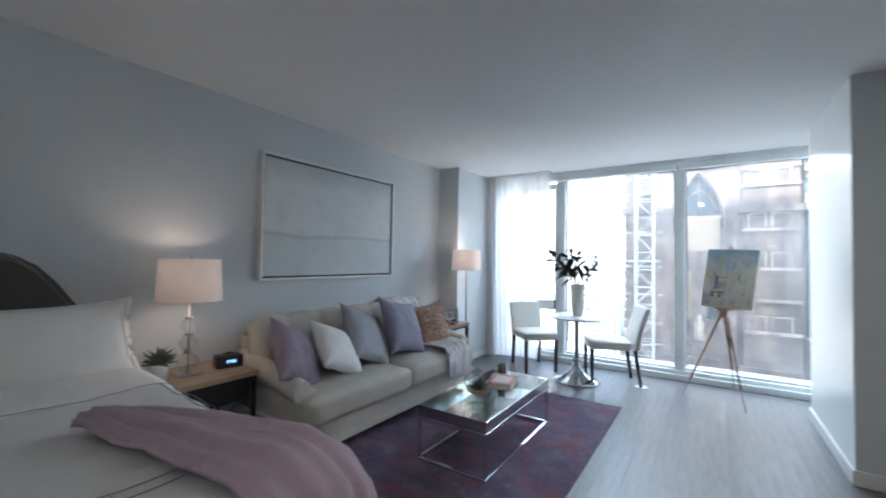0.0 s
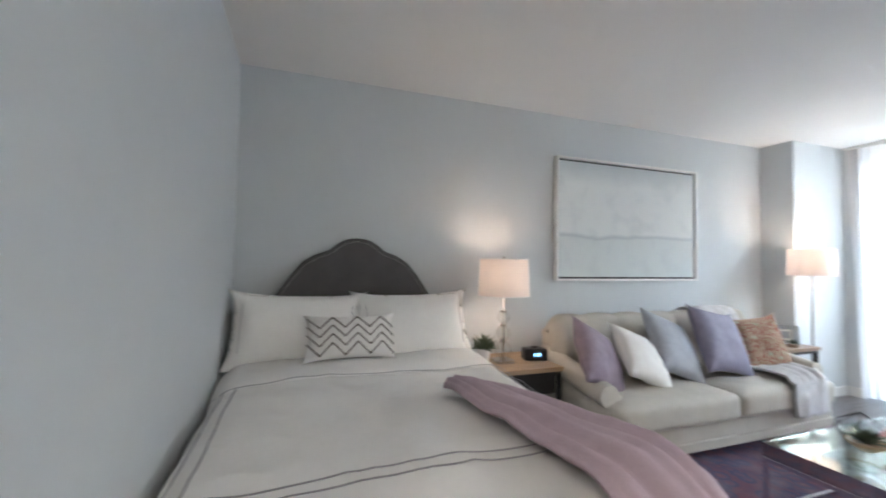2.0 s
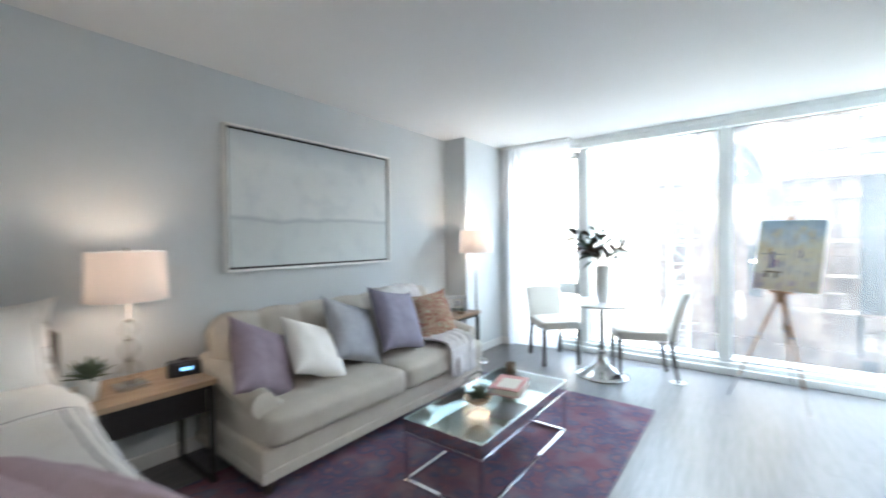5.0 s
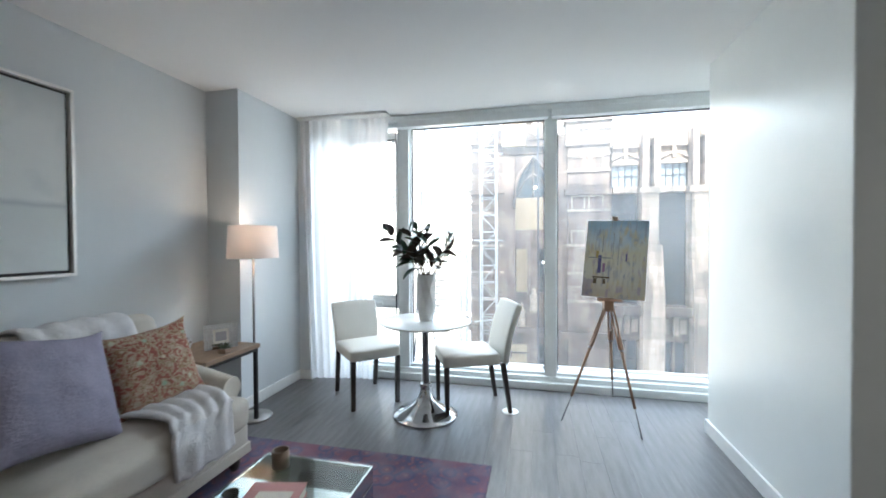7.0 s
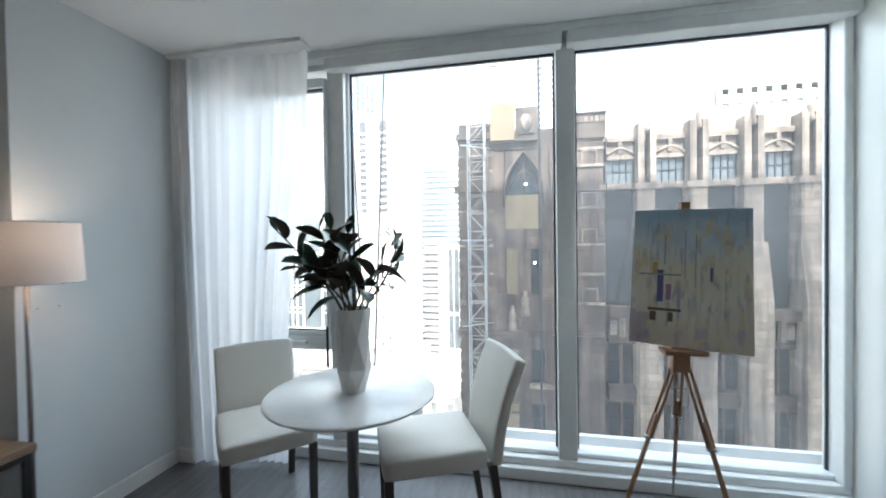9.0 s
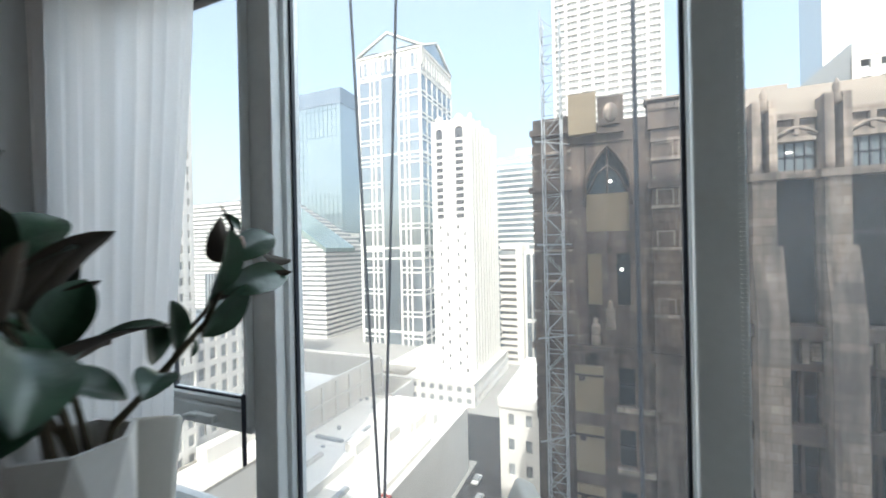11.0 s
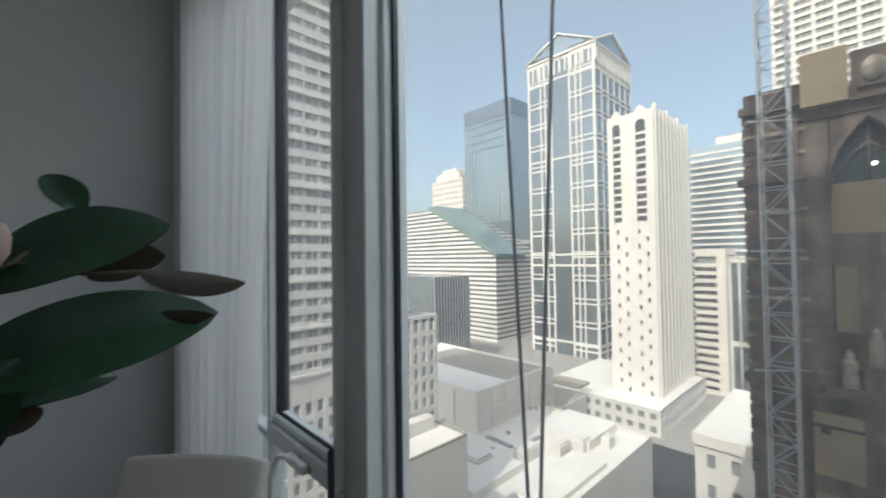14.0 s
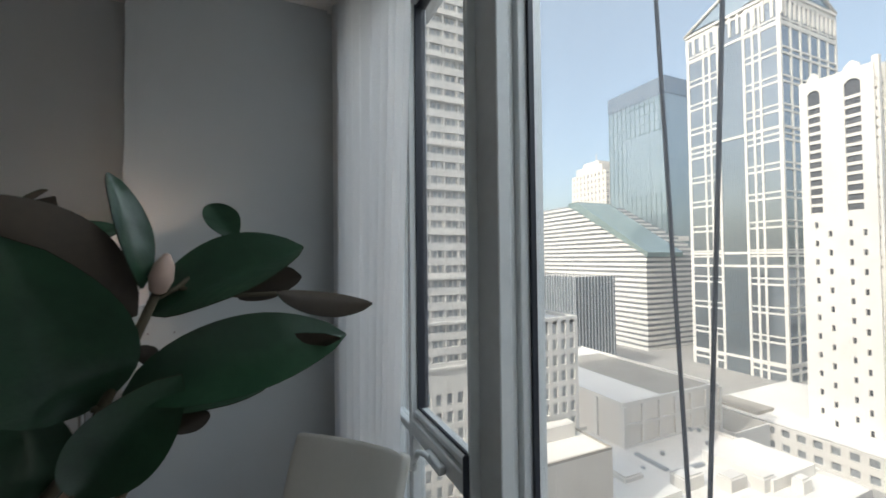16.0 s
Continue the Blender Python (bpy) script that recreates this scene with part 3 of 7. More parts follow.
def bed_pillows():
    for y, s in ((0.405, 1), (1.13, 7)):
        p = pillow("bed_pillow", "white cotton sham with grey stitched border", 0.83, 0.50, 0.24, M["white_cloth"], (0.305, y, 0.905), 24, 0, 2 if s == 1 else -1, s, 0.10, group="white bed pillows")
        for sx in (-1, 1):
            for off in (0.315,):
                part("stitched_band", grid_mesh(24, 1, lambda u, v: (sx * off + (v - 0.5) * 0.003, -0.012 - 0.105 * max(0.0, (1 - (off * 2 / 0.76 * 1.1) ** 2.4) * (1 - min(1, abs(2 * u - 1) * 1.1) ** 2.4)) ** 0.55, (u - 0.5) * 0.42), 0.003), M["stripe"], p)
    lum = pillow("lumbar_pillow", "white lumbar pillow with brown zigzag stripes", 0.53, 0.275, 0.13, M["white_cloth"], (0.52, 0.69, 0.885), 24, 0, 0, 3, crumple=0.004)

    def chev(off):
        def f(u, v):
            x = (u - 0.5) * 0.485
            z = off + 0.034 * (abs(((u * 7) % 2) - 1) * 2 - 1) + (v - 0.5) * 0.009
            zz = max(-0.115, min(0.115, z))
            b = ((1 - min(1, abs(x / 0.265)) ** 2.4) * (1 - min(1, abs(zz / 0.1325)) ** 2.4)) ** 0.55
            return (x, -(0.065 * b + 0.006), zz)
        return f
    for off in (-0.075, -0.025, 0.025, 0.075):
        part("zigzag_stripe", grid_mesh(72, 1, chev(off), 0.003), M["brown_stripe"], lum, "brown zigzag stripe")


def bed_throw():
    def f(u, v):
        c = Vector((1.13, 1.085)).lerp(Vector((2.60, 1.53)), u)
        w = 0.12 + 0.37 * min(1, u / 0.6) ** 0.8 + 0.022 * math.sin(u * 9)
        p = c + Vector((-0.36, 0.93)) * (v - 0.42) * w
        fold = 0.034 * (abs(math.sin(v * 8.5 + 1.1 * math.sin(u * 3.1))) ** 0.8 - 0.4) * (0.7 + 0.3 * u) + 0.008 * math.sin(v * 33 + u * 5) + 0.010 * noise.noise(Vector((u * 7, v * 2, 0.3))) - 0.024 * abs(2 * v - 1) ** 3
        return bed_surface(p.x, p.y, 0.066 + fold, 0.20)
    solid("throw_blanket", grid_mesh(90, 60, f, 0.014), M["mauve_throw"], "mauve knitted throw draped over the bed's foot", "blanket", smooth=True)


# ---------------------------------------------------------------- nightstand and its things
def side_table(name, x0, x1, y0, y1, z, top, label, shelf):
    t = thing(name, label, "side table", (x0, y0, 0))
    w, d = x1 - x0, y1 - y0
    part("tabletop", box(0, 0, z - 0.032, w, d, z, bevel=0.003), top, t, "wooden top")
    for x in (0.012, w - 0.037):
        for y in (0.012, d - 0.037):
            part("leg", box(x, y, 0, x + 0.025, y + 0.025, z - 0.032, bevel=0.002), M["black_steel"], t)
    for y in (0.012, d - 0.037):
        part("rail", box(0.037, y, 0.0, w - 0.037, y + 0.025, 0.022, bevel=0.002), M["black_steel"], t)
    for x in (0.012, w - 0.037):
        part("rail", box(x, 0.037, z - 0.057, x + 0.025, d - 0.037, z - 0.032), M["black_steel"], t)
    if shelf:
        part("drawer_box", box(0.04, 0.04, z - 0.19, w - 0.04, d - 0.04, z - 0.034, bevel=0.003), M["black_steel"], t)
    return t


def point_lamp(name, at, power, radius=0.045):
    d = bpy.data.lights.new(name, "POINT")
    d.energy, d.color, d.shadow_soft_size = power, (1.0, 0.76, 0.57), radius
    o = new(name, d)
    o.location = at
    return o


def drum_shade(t, z0, z1, r0, r1):
    bm = bmesh.new()
    n = 48
    a = [[bm.verts.new((r * math.cos(2 * math.pi * k / n), r * math.sin(2 * math.pi * k / n), z)) for k in range(n)] for r, z in ((r0, z0), (r1, z1))]
    for k in range(n):
        bm.faces.new((a[0][k], a[0][(k + 1) % n], a[1][(k + 1) % n], a[1][k])).smooth = True
    sh = part("shade", bm, M["shade"], t, "cream linen drum shade")
    for r, z in ((r0, z0), (r1, z1)):
        ring = [(r * math.cos(2 * math.pi * k / 48), r * math.sin(2 * math.pi * k / 48), z) for k in range(49)]
        part("shade_ring", tube(ring, 0.003, 6), M["trim"], sh)
    return sh


def table_lamp():
    zt = 0.6155
    t = thing("table_lamp", "lit table lamp of stacked clear glass balls with cream shade", "lamp", (0.30, 1.80, zt))
    part("base", box(-0.07, -0.07, 0, 0.07, 0.07, 0.02, bevel=0.003), M["crystal"], t, "clear square base")
    z = 0.022
    for r in (0.062, 0.052, 0.045):
        part("ball", lathe([(0.012, z)] + [(r * math.sin(math.pi * k / 14), z + r - r * math.cos(math.pi * k / 14)) for k in range(2, 13)] + [(0.012, z + 2 * r)], 28), M["crystal"], t, "clear glass ball")
        z += 2 * r
        part("collar", lathe([(0, z - 0.002), (0.022, z - 0.002), (0.022, z + 0.010), (0, z + 0.010)], 18), M["steel"], t)
        z += 0.011
    part("stem", tube([(0, 0, 0.02), (0, 0, z + 0.135)], 0.005), M["chrome"], t)
    drum_shade(t, 0.478, 0.740, 0.185, 0.172)
    part("harp", tube([(0.0, 0.05 * math.sin(math.pi * k / 12) * 0.9, z + 0.02 + k / 12 * (0.748 - z - 0.02)) for k in range(13)], 0.002, 6), M["steel"], t)
    part("finial", lathe([(0, 0.742), (0.010, 0.745), (0.006, 0.756), (0, 0.764)], 12), M["steel"], t)
    part("bulb", lathe([(0.013, z + 0.13), (0.013, z + 0.16), (0.030, z + 0.205), (0.026, z + 0.235), (0, z + 0.247)], 16), M["bulb"], t)
    point_lamp("table_lamp_light", (0.30, 1.80, zt + z + 0.25), 0.44)


def floor_lamp():
    t = thing("floor_lamp", "lit brushed steel floor lamp with cream drum shade", "lamp", (0.482, 4.985, 0))
    part("base", lathe([(0, 0), (0.125, 0), (0.130, 0.008), (0.122, 0.020), (0.02, 0.028), (0.0, 0.03)], 36), M["steel"], t)
    part("pole", tube([(0, 0, 0.028), (0, 0, 1.42)], 0.0095, 12), M["steel"], t)
    drum_shade(t, 1.255, 1.505, 0.187, 0.175)
    part("bulb", lathe([(0.013, 1.33), (0.028, 1.37), (0.024, 1.40), (0, 1.41)], 16), M["bulb"], t).location = (0.03, 0.0, 0)
    for a in (0, 120, 240):
        part("spider", tube([(0, 0, 1.47), (0.175 * math.cos(radians(a)), 0.175 * math.sin(radians(a)), 1.50)], 0.002, 6), M["steel"], t)
    point_lamp("floor_lamp_light", (0.512, 4.985, 1.44), 0.68)


def leaf_blade(length, width, curl=0.3, droop=0.2, fold=0.25, n=10, m=4):
    """A pointed leaf along +x, face up: faces of the underside take the second material."""
    bm = bmesh.new()
    rows = []
    for i in range(n + 1):
        u = i / n
        w = width / 2 * (math.sin(math.pi * min(1, u ** 1.05)) ** 0.65) * (1 - 0.12 * u) + 0.0008
        row = []
        for j in range(-m, m + 1):
            v = j / m
            x = length * u
            z = -droop * length * u * u + fold * w * abs(v) ** 1.4 + curl * length * 0.12 * math.sin(math.pi * u) + 0.04 * w * math.sin(9 * u + v)
            row.append(bm.verts.new((x, v * w, z)))
        rows.append(row)
    for i in range(n):
        for j in range(2 * m):
            bm.faces.new((rows[i][j], rows[i + 1][j], rows[i + 1][j + 1], rows[i][j + 1])).smooth = True
    top = bm.faces[:]
    dup = bmesh.ops.duplicate(bm, geom=top)
    low = [g for g in dup["geom"] if isinstance(g, bmesh.types.BMFace)]
    for v in {v for f in low for v in f.verts}:
        v.co.z -= 0.0012
    for f in low:
        f.normal_flip()
        f.material_index = 1
    return bm


def aim(at, direction, roll=0.0):
    d = Vector(direction).normalized()
    return Matrix.Translation(at) @ d.to_track_quat("X", "Z").to_matrix().to_4x4() @ Matrix.Rotation(radians(roll), 4, "X")


def raw_mesh(name, bm, mats):
    me = bpy.data.meshes.new(name)
    bm.to_mesh(me)
    bm.free()
    for m in mats:
        me.materials.append(m)
    return me


def small_plant(name, at, label, pot, leaf_len, count, spread, seed):
    t = thing(name, label, "plant", at)
    pot(t)
    rnd = random.Random(seed)
    me = [raw_mesh("leaf", leaf_blade(L, L * 0.22, 0.2, 0.1, 0.5, 6, 2), [M["succulent"], M["succulent"]]) for L in (leaf_len, leaf_len * 0.75)]
    for k in range(count):
        a = k * 2.4
        e = 0.25 + 1.15 * (k / count)
        o = new("leaf", me[k % 2])
        o.parent = t
        o.matrix_basis = aim((0.006 * math.cos(a), 0.006 * math.sin(a), spread), (math.cos(a) * math.cos(e), math.sin(a) * math.cos(e), math.sin(e)), rnd.uniform(-20, 20))


def nightstand_things():
    zt = 0.6155

    def pot(t):
        part("pot", lathe([(0, 0), (0.034, 0), (0.044, 0.10), (0.040, 0.10), (0.032, 0.02), (0, 0.02)], 24), M["ceramic"], t, "small white pot")
        part("soil", lathe([(0, 0.088), (0.038, 0.088)], 16), M["stem"], t)
    small_plant("potted_succulent", (0.36, 1.615, zt), "small green succulent in a white pot on the nightstand", pot, 0.105, 34, 0.085, 5)
    bpy.data.objects["potted_succulent"].scale = (1.12, 1.12, 1.2)
    c = thing("clock_radio", "black alarm clock radio with blue lit digits", "clock", (0.30, 2.06, zt), 90 - 14)
    part("body", box(-0.085, -0.05, 0, 0.085, 0.05, 0.085, bevel=0.012, seg=3), M["black"], c)
    part("display", box(-0.03, -0.0515, 0.030, 0.045, -0.0503, 0.062), M["black"], c)
    for k, x in enumerate((-0.018, -0.004, 0.012, 0.026)):
        part("digit", box(x, -0.0525, 0.036, x + 0.009, -0.0517, 0.056), M["screen"], c, "glowing blue digit")
    part("top_bar", box(-0.025, -0.012, 0.092, 0.025, 0.012, 0.099, bevel=0.003), M["black"], c)
    part("bar_post", box(-0.006, -0.006, 0.0845, 0.006, 0.006, 0.0925), M["black"], c)


# ---------------------------------------------------------------- sofa and cushions
def sofa():
    y0, y1, xb, xf = 2.17, 4.40, 0.06, 0.93
    t = thing("sofa", "cream linen rolled-arm sofa with two seat cushions", "sofa")
    part("frame", box(xb + 0.04, y0 + 0.03, 0.105, xf, y1 - 0.03, 0.285, bevel=0.025, seg=3), M["sofa"], t, smooth=True)
    part("skirt", box(xb + 0.03, y0 + 0.025, 0.100, xf + 0.008, y1 - 0.025, 0.165, bevel=0.008), M["sofa"], t)
    for x in (xb + 0.10, xf - 0.06):
        for y in (y0 + 0.09, y1 - 0.09):
            part("leg", lathe([(0, 0), (0.018, 0), (0.028, 0.03), (0.034, 0.06), (0.026, 0.075), (0.038, 0.09), (0.038, 0.1005), (0, 0.1005)], 18, x, y), M["dark_wood"], t)
    for k, (a, b) in enumerate(((y0 + 0.06, 3.285), (3.285, y1 - 0.06))):
        o = part("seat_cushion", soft_box(0.72, b - a - 0.006, 0.185, 0.55, 14, 0.030, 0.006, k * 5), M["sofa"], t)
        o.location = (0.62, (a + b) / 2, 0.275)
        pts = [(0.62 + 0.352, a + 0.07 + (b - a - 0.14) * q / 20, 0.275 + 0.142) for q in range(21)]
        part("piping", tube(pts, 0.004, 6), M["sofa"], o).matrix_parent_inverse = Matrix.Translation(o.location).inverted()
    for s, ya in ((-1, y0 + 0.13), (1, y1 - 0.13)):
        def arm(u, v, s=s, ya=ya):
            x = xb + 0.08 + 0.70 * u
            top = 0.685 - 0.115 * u ** 1.3
            r = 0.085 - 0.012 * u
            ang = -0.62 * math.pi + v * 1.75 * math.pi
            yy, zz = s * (0.045 + r * math.sin(ang)), top - r + r * math.cos(ang)
            if v > 0.92:
                yy, zz = s * 0.02, 0.12
            if v < 0.06:
                yy, zz = -s * 0.085, 0.12
            return (x, ya + yy, zz)
        o = part("arm", grid_mesh(24, 40, arm), M["sofa"], t, "sloping rolled upholstered arm", smooth=True)
        xe = xb + 0.78
        r = 0.073
        part("arm_front", outline_panel([(0.045 * s + r * math.sin(2 * math.pi * k / 24), 0.570 - r + r * math.cos(2 * math.pi * k / 24)) for k in range(24)], -0.02, 0.012, 0.006), M["sofa"], o).matrix_basis = Matrix.Translation((xe, ya, 0)) @ Matrix.Rotation(radians(90), 4, "Z")
        part("arm_panel", box(xb + 0.06, ya - 0.075, 0.11, xe + 0.008, ya + 0.075, 0.50, bevel=0.02, seg=3), M["sofa"], o, smooth=True)

    def back(u, v):
        y = y0 + 0.05 + (y1 - y0 - 0.10) * u
        a = -0.5 + v * 1.5
        lump = abs(math.sin(math.pi * u * 7)) ** 0.5
        end = math.sin(math.pi / 2 * min(1, min(u, 1 - u) / 0.045)) ** 0.6
        ang = math.pi * (v * 1.25 - 0.12)
        x = 0.235 + 0.02 * end + 0.115 * math.cos(ang) * (0.72 + 0.28 * lump) * (0.45 + 0.55 * end)
        z = 0.815 + 0.125 * math.sin(ang) * (0.80 + 0.20 * lump) * end
        if v < 0.35:
            q = (0.35 - v) / 0.35
            z -= 0.45 * q
            x += 0.035 * lump * math.sin(math.pi * q)
        return (x, y, z)
    part("backrest", grid_mesh(120, 36, back, 0.02), M["sofa"], t, "tufted rolled back", smooth=True)
    part("back_panel", box(xb, y0 + 0.09, 0.12, 0.24, y1 - 0.09, 0.82, bevel=0.05, seg=4), M["sofa"], t, smooth=True)


def sofa_things():
    g = "cushions on the sofa"
    pillow("cushion", "mauve quilted velvet cushion on the sofa", 0.50, 0.50, 0.18, M["mauve"], (0.62, 2.375, 0.675), 28, 30, 30, 2, group=g)
    pillow("cushion", "plain white cotton cushion on the sofa", 0.46, 0.46, 0.18, M["white_cloth"], (0.63, 2.735, 0.665), 40, 24, 30, 4, group=g)
    pillow("cushion", "silver-grey velvet cushion on the sofa", 0.54, 0.54, 0.18, M["grey_velvet"], (0.57, 3.115, 0.705), 32, 18, 24, 5, group=g)
    pillow("cushion", "lavender quilted velvet cushion on the sofa", 0.56, 0.56, 0.18, M["lavender"], (0.63, 3.545, 0.735), 26, 8, 12, 6, group=g)
    pillow("cushion", "red and cream floral cushion on the sofa", 0.46, 0.46, 0.15, M["floral"], (0.62, 4.02, 0.705), 20, -16, -6, 8, group=g)

    def arm_throw(u, v):
        # over the seat and down its front
        y = 3.80 + 0.36 * v + 0.03 * math.sin(u * 6)
        path = [(0.55, 0.505), (0.80, 0.50), (0.93, 0.49), (1.005, 0.46), (1.025, 0.38), (1.02, 0.22)]
        q = u * (len(path) - 1)
        i = min(int(q), len(path) - 2)
        x = path[i][0] + (path[i + 1][0] - path[i][0]) * (q - i)
        z = path[i][1] + (path[i + 1][1] - path[i][1]) * (q - i)
        k = 0.018 * math.sin(v * 14 + u * 4) + 0.022 * noise.noise(Vector((u * 5, v * 4, 2)))
        up = 0.03 * max(0.0, (v - 0.55) / 0.45) * (1 - u * 0.7)
        return (x + max(0, k) * u, y, z + 0.02 + abs(k) + up)
    solid("throw_blanket", grid_mesh(40, 34, arm_throw, 0.02), M["fluffy"], "fluffy white throw hanging over the sofa seat", "blanket", smooth=True)

    def back_throw(u, v):
        ang = math.pi * (u * 1.15 - 0.12)
        y = 3.62 + 0.50 * v
        k = 0.010 * noise.noise(Vector((u * 6, v * 9, 7))) + 0.008 * math.sin(v * 22)
        return (0.255 + (0.132 + k) * math.cos(ang), y, 0.815 + (0.140 + k) * math.sin(ang))
    solid("throw_blanket", grid_mesh(20, 40, back_throw, 0.012), M["fluffy"], "white blanket laid over the sofa back", "blanket", smooth=True)


# ---------------------------------------------------------------- coffee table and rug
def coffee_table():
    x0, x1, y0, y1, zt = 1.41, 1.935, 2.775, 3.905, 0.395
    t = thing("coffee_table", "chrome coffee table with mirrored tray and glass top", "table")
    s = 0.022
    for x in (x0, x1 - s):
        for y in (y0, y1 - s):
            part("leg", box(x, y, s + 0.0145, x + s, y + s, 0.312, bevel=0.0015, seg=1), M["chrome"], t)
    for x in (x0, x1 - s):
        part("rail", box(x, y0 + s, 0.0145, x + s, y1 - s, s + 0.0145, bevel=0.0015, seg=1), M["chrome"], t)
        part("rail", box(x, y0 + s, 0.290, x + s, y1 - s, 0.312, bevel=0.0015, seg=1), M["chrome"], t)
    for y in (y0, y1 - s):
        part("rail", box(x0, y, 0.0145, x1, y + s, s + 0.0140, bevel=0.0015, seg=1), M["chrome"], t)
        part("rail", box(x0 + s, y, 0.290, x1 - s, y + s, 0.312, bevel=0.0015, seg=1), M["chrome"], t)
    part("tray_bottom", box(x0, y0, 0.3125, x1, y1, 0.322), M["mirror"], t, "mirrored tray bottom")
    for b in ((x0, y0, 0.3222, x0 + 0.010, y1, 0.386), (x1 - 0.010, y0, 0.3222, x1, y1, 0.386), (x0 + 0.010, y0, 0.3222, x1 - 0.010, y0 + 0.010, 0.386), (x0 + 0.010, y1 - 0.010, 0.3222, x1 - 0.010, y1, 0.386)):
        part("tray_side", box(*b, bevel=0.001, seg=1), M["mirror"], t)
    part("glass_top", box(x0 - 0.004, y0 - 0.004, 0.3865, x1 + 0.004, y1 + 0.004, zt, bevel=0.0015, seg=1), M["table_glass"], t, "clear glass top")
    return zt


def coffee_table_things(zt):
    z = zt + 0.0005
    b = thing("book", "thick book with pink and cream cover on the coffee table", "book", (1.70, 3.50, z), 12)
    part("pages", box(-0.095, -0.135, 0.004, 0.095, 0.135, 0.040), M["paper"], b)
    part("cover", bm_box(box(-0.10, -0.14, 0, 0.10, 0.14, 0.004), -0.10, -0.14, 0.040, 0.10, 0.14, 0.044), M["book_pink"], b)
    part("spine", box(-0.104, -0.14, 0.0, -0.0985, 0.14, 0.044), M["book_pink"], b)
    part("jacket_panel", box(-0.06, -0.10, 0.0442, 0.07, 0.08, 0.0452), M["paper"], b)
    c = thing("candle_jar", "small brown candle jar on the coffee table", "candle", (1.55, 3.80, z))
    part("jar", lathe([(0, 0), (0.036, 0), (0.036, 0.075), (0.031, 0.075), (0.031, 0.05), (0, 0.05)], 22), M["jar"], c)

    def pot(t):
        part("bowl", lathe([(0, 0), (0.035, 0), (0.075, 0.028), (0.085, 0.045), (0.079, 0.045), (0.05, 0.02), (0, 0.015)], 26), M["wood"], t, "shallow pale bowl")
    small_plant("table_succulent", (1.66, 3.17, z), "dark green succulent in a shallow bowl on the coffee table", pot, 0.085, 46, 0.035, 9)
    g = thing("terrarium", "open brass wire terrarium frame on the coffee table", "ornament", (1.56, 3.34, z), 25)
    top = Vector((0, 0, 0.14))
    base = [Vector((0.09 * math.cos(a), 0.09 * math.sin(a), 0.004)) for a in [k * math.pi / 3 for k in range(6)]]
    mid = [Vector((0.12 * math.cos(a + 0.5), 0.12 * math.sin(a + 0.5), 0.06)) for a in [k * math.pi / 3 for k in range(6)]]
    for k in range(6):
        for a, bb in ((base[k], base[(k + 1) % 6]), (base[k], mid[k]), (mid[k], base[(k + 1) % 6]), (mid[k], top)):
            part("wire", tube([a, bb], 0.0022, 6), M["black_steel"], g)


def rug():
    solid("rug", box(0.42, 1.60, 0.0005, 2.37, 4.69, 0.012, bevel=0.003, seg=1), M["rug"], "faded purple and red oriental rug", "rug")


# ---------------------------------------------------------------- end table things
def end_table_things():
    z = 0.6005
    f = thing("photo_frame", "silver basket-weave photo frame on the end table", "photo frame", (0.40, 4.74, z), 52)
    bm = bmesh.new()
    rnd = random.Random(3)
    for i in range(11):
        for j in range(9):
            if 2 < i < 8 and 1 < j < 7:
                continue
            bm_box(bm, -0.11 + i * 0.02, -0.008, 0.004 + j * 0.02, -0.092 + i * 0.02, 0.008 + rnd.uniform(-0.003, 0.004), 0.022 + j * 0.02)
    o = part("frame", bm, M["chrome"], f, "woven silver border")
    o.rotation_euler = (radians(-8), 0, 0)
    o2 = part("mat", box(-0.055, -0.004, 0.04, 0.055, 0.004, 0.145), M["paper"], f)
    o2.rotation_euler = (radians(-8), 0, 0)
    o4 = part("photo", box(-0.035, -0.0062, 0.06, 0.035, -0.0045, 0.125), M["stripe"], f, "small grey picture")
    o4.rotation_euler = (radians(-8), 0, 0)
    o3 = part("easel_back", box(-0.02, 0.01, 0.0, 0.02, 0.06, 0.004), M["black"], f)
    k = thing("wire_knot", "knotted silver wire ornament on the end table", "ornament", (0.20, 4.60, z))
    for q in range(3):
        pts = [Matrix.Rotation(q * 1.05, 3, "Z") @ (Matrix.Rotation(0.9, 3, "X") @ Vector((0.055 * math.cos(a), 0.055 * math.sin(a), 0.010 * math.sin(3 * a)))) + Vector((0, 0, 0.06)) for a in [2 * math.pi * m / 28 for m in range(29)]]
        part("loop", tube(pts, 0.0065, 8), M["chrome"], k)

    def pot(t):
        part("pot", box(-0.03, -0.03, 0, 0.03, 0.03, 0.03, bevel=0.004), M["walnut"], t)
    small_plant("mini_succulent", (0.50, 4.66, z), "tiny dark succulent in a square brown pot", pot, 0.05, 22, 0.03, 2)


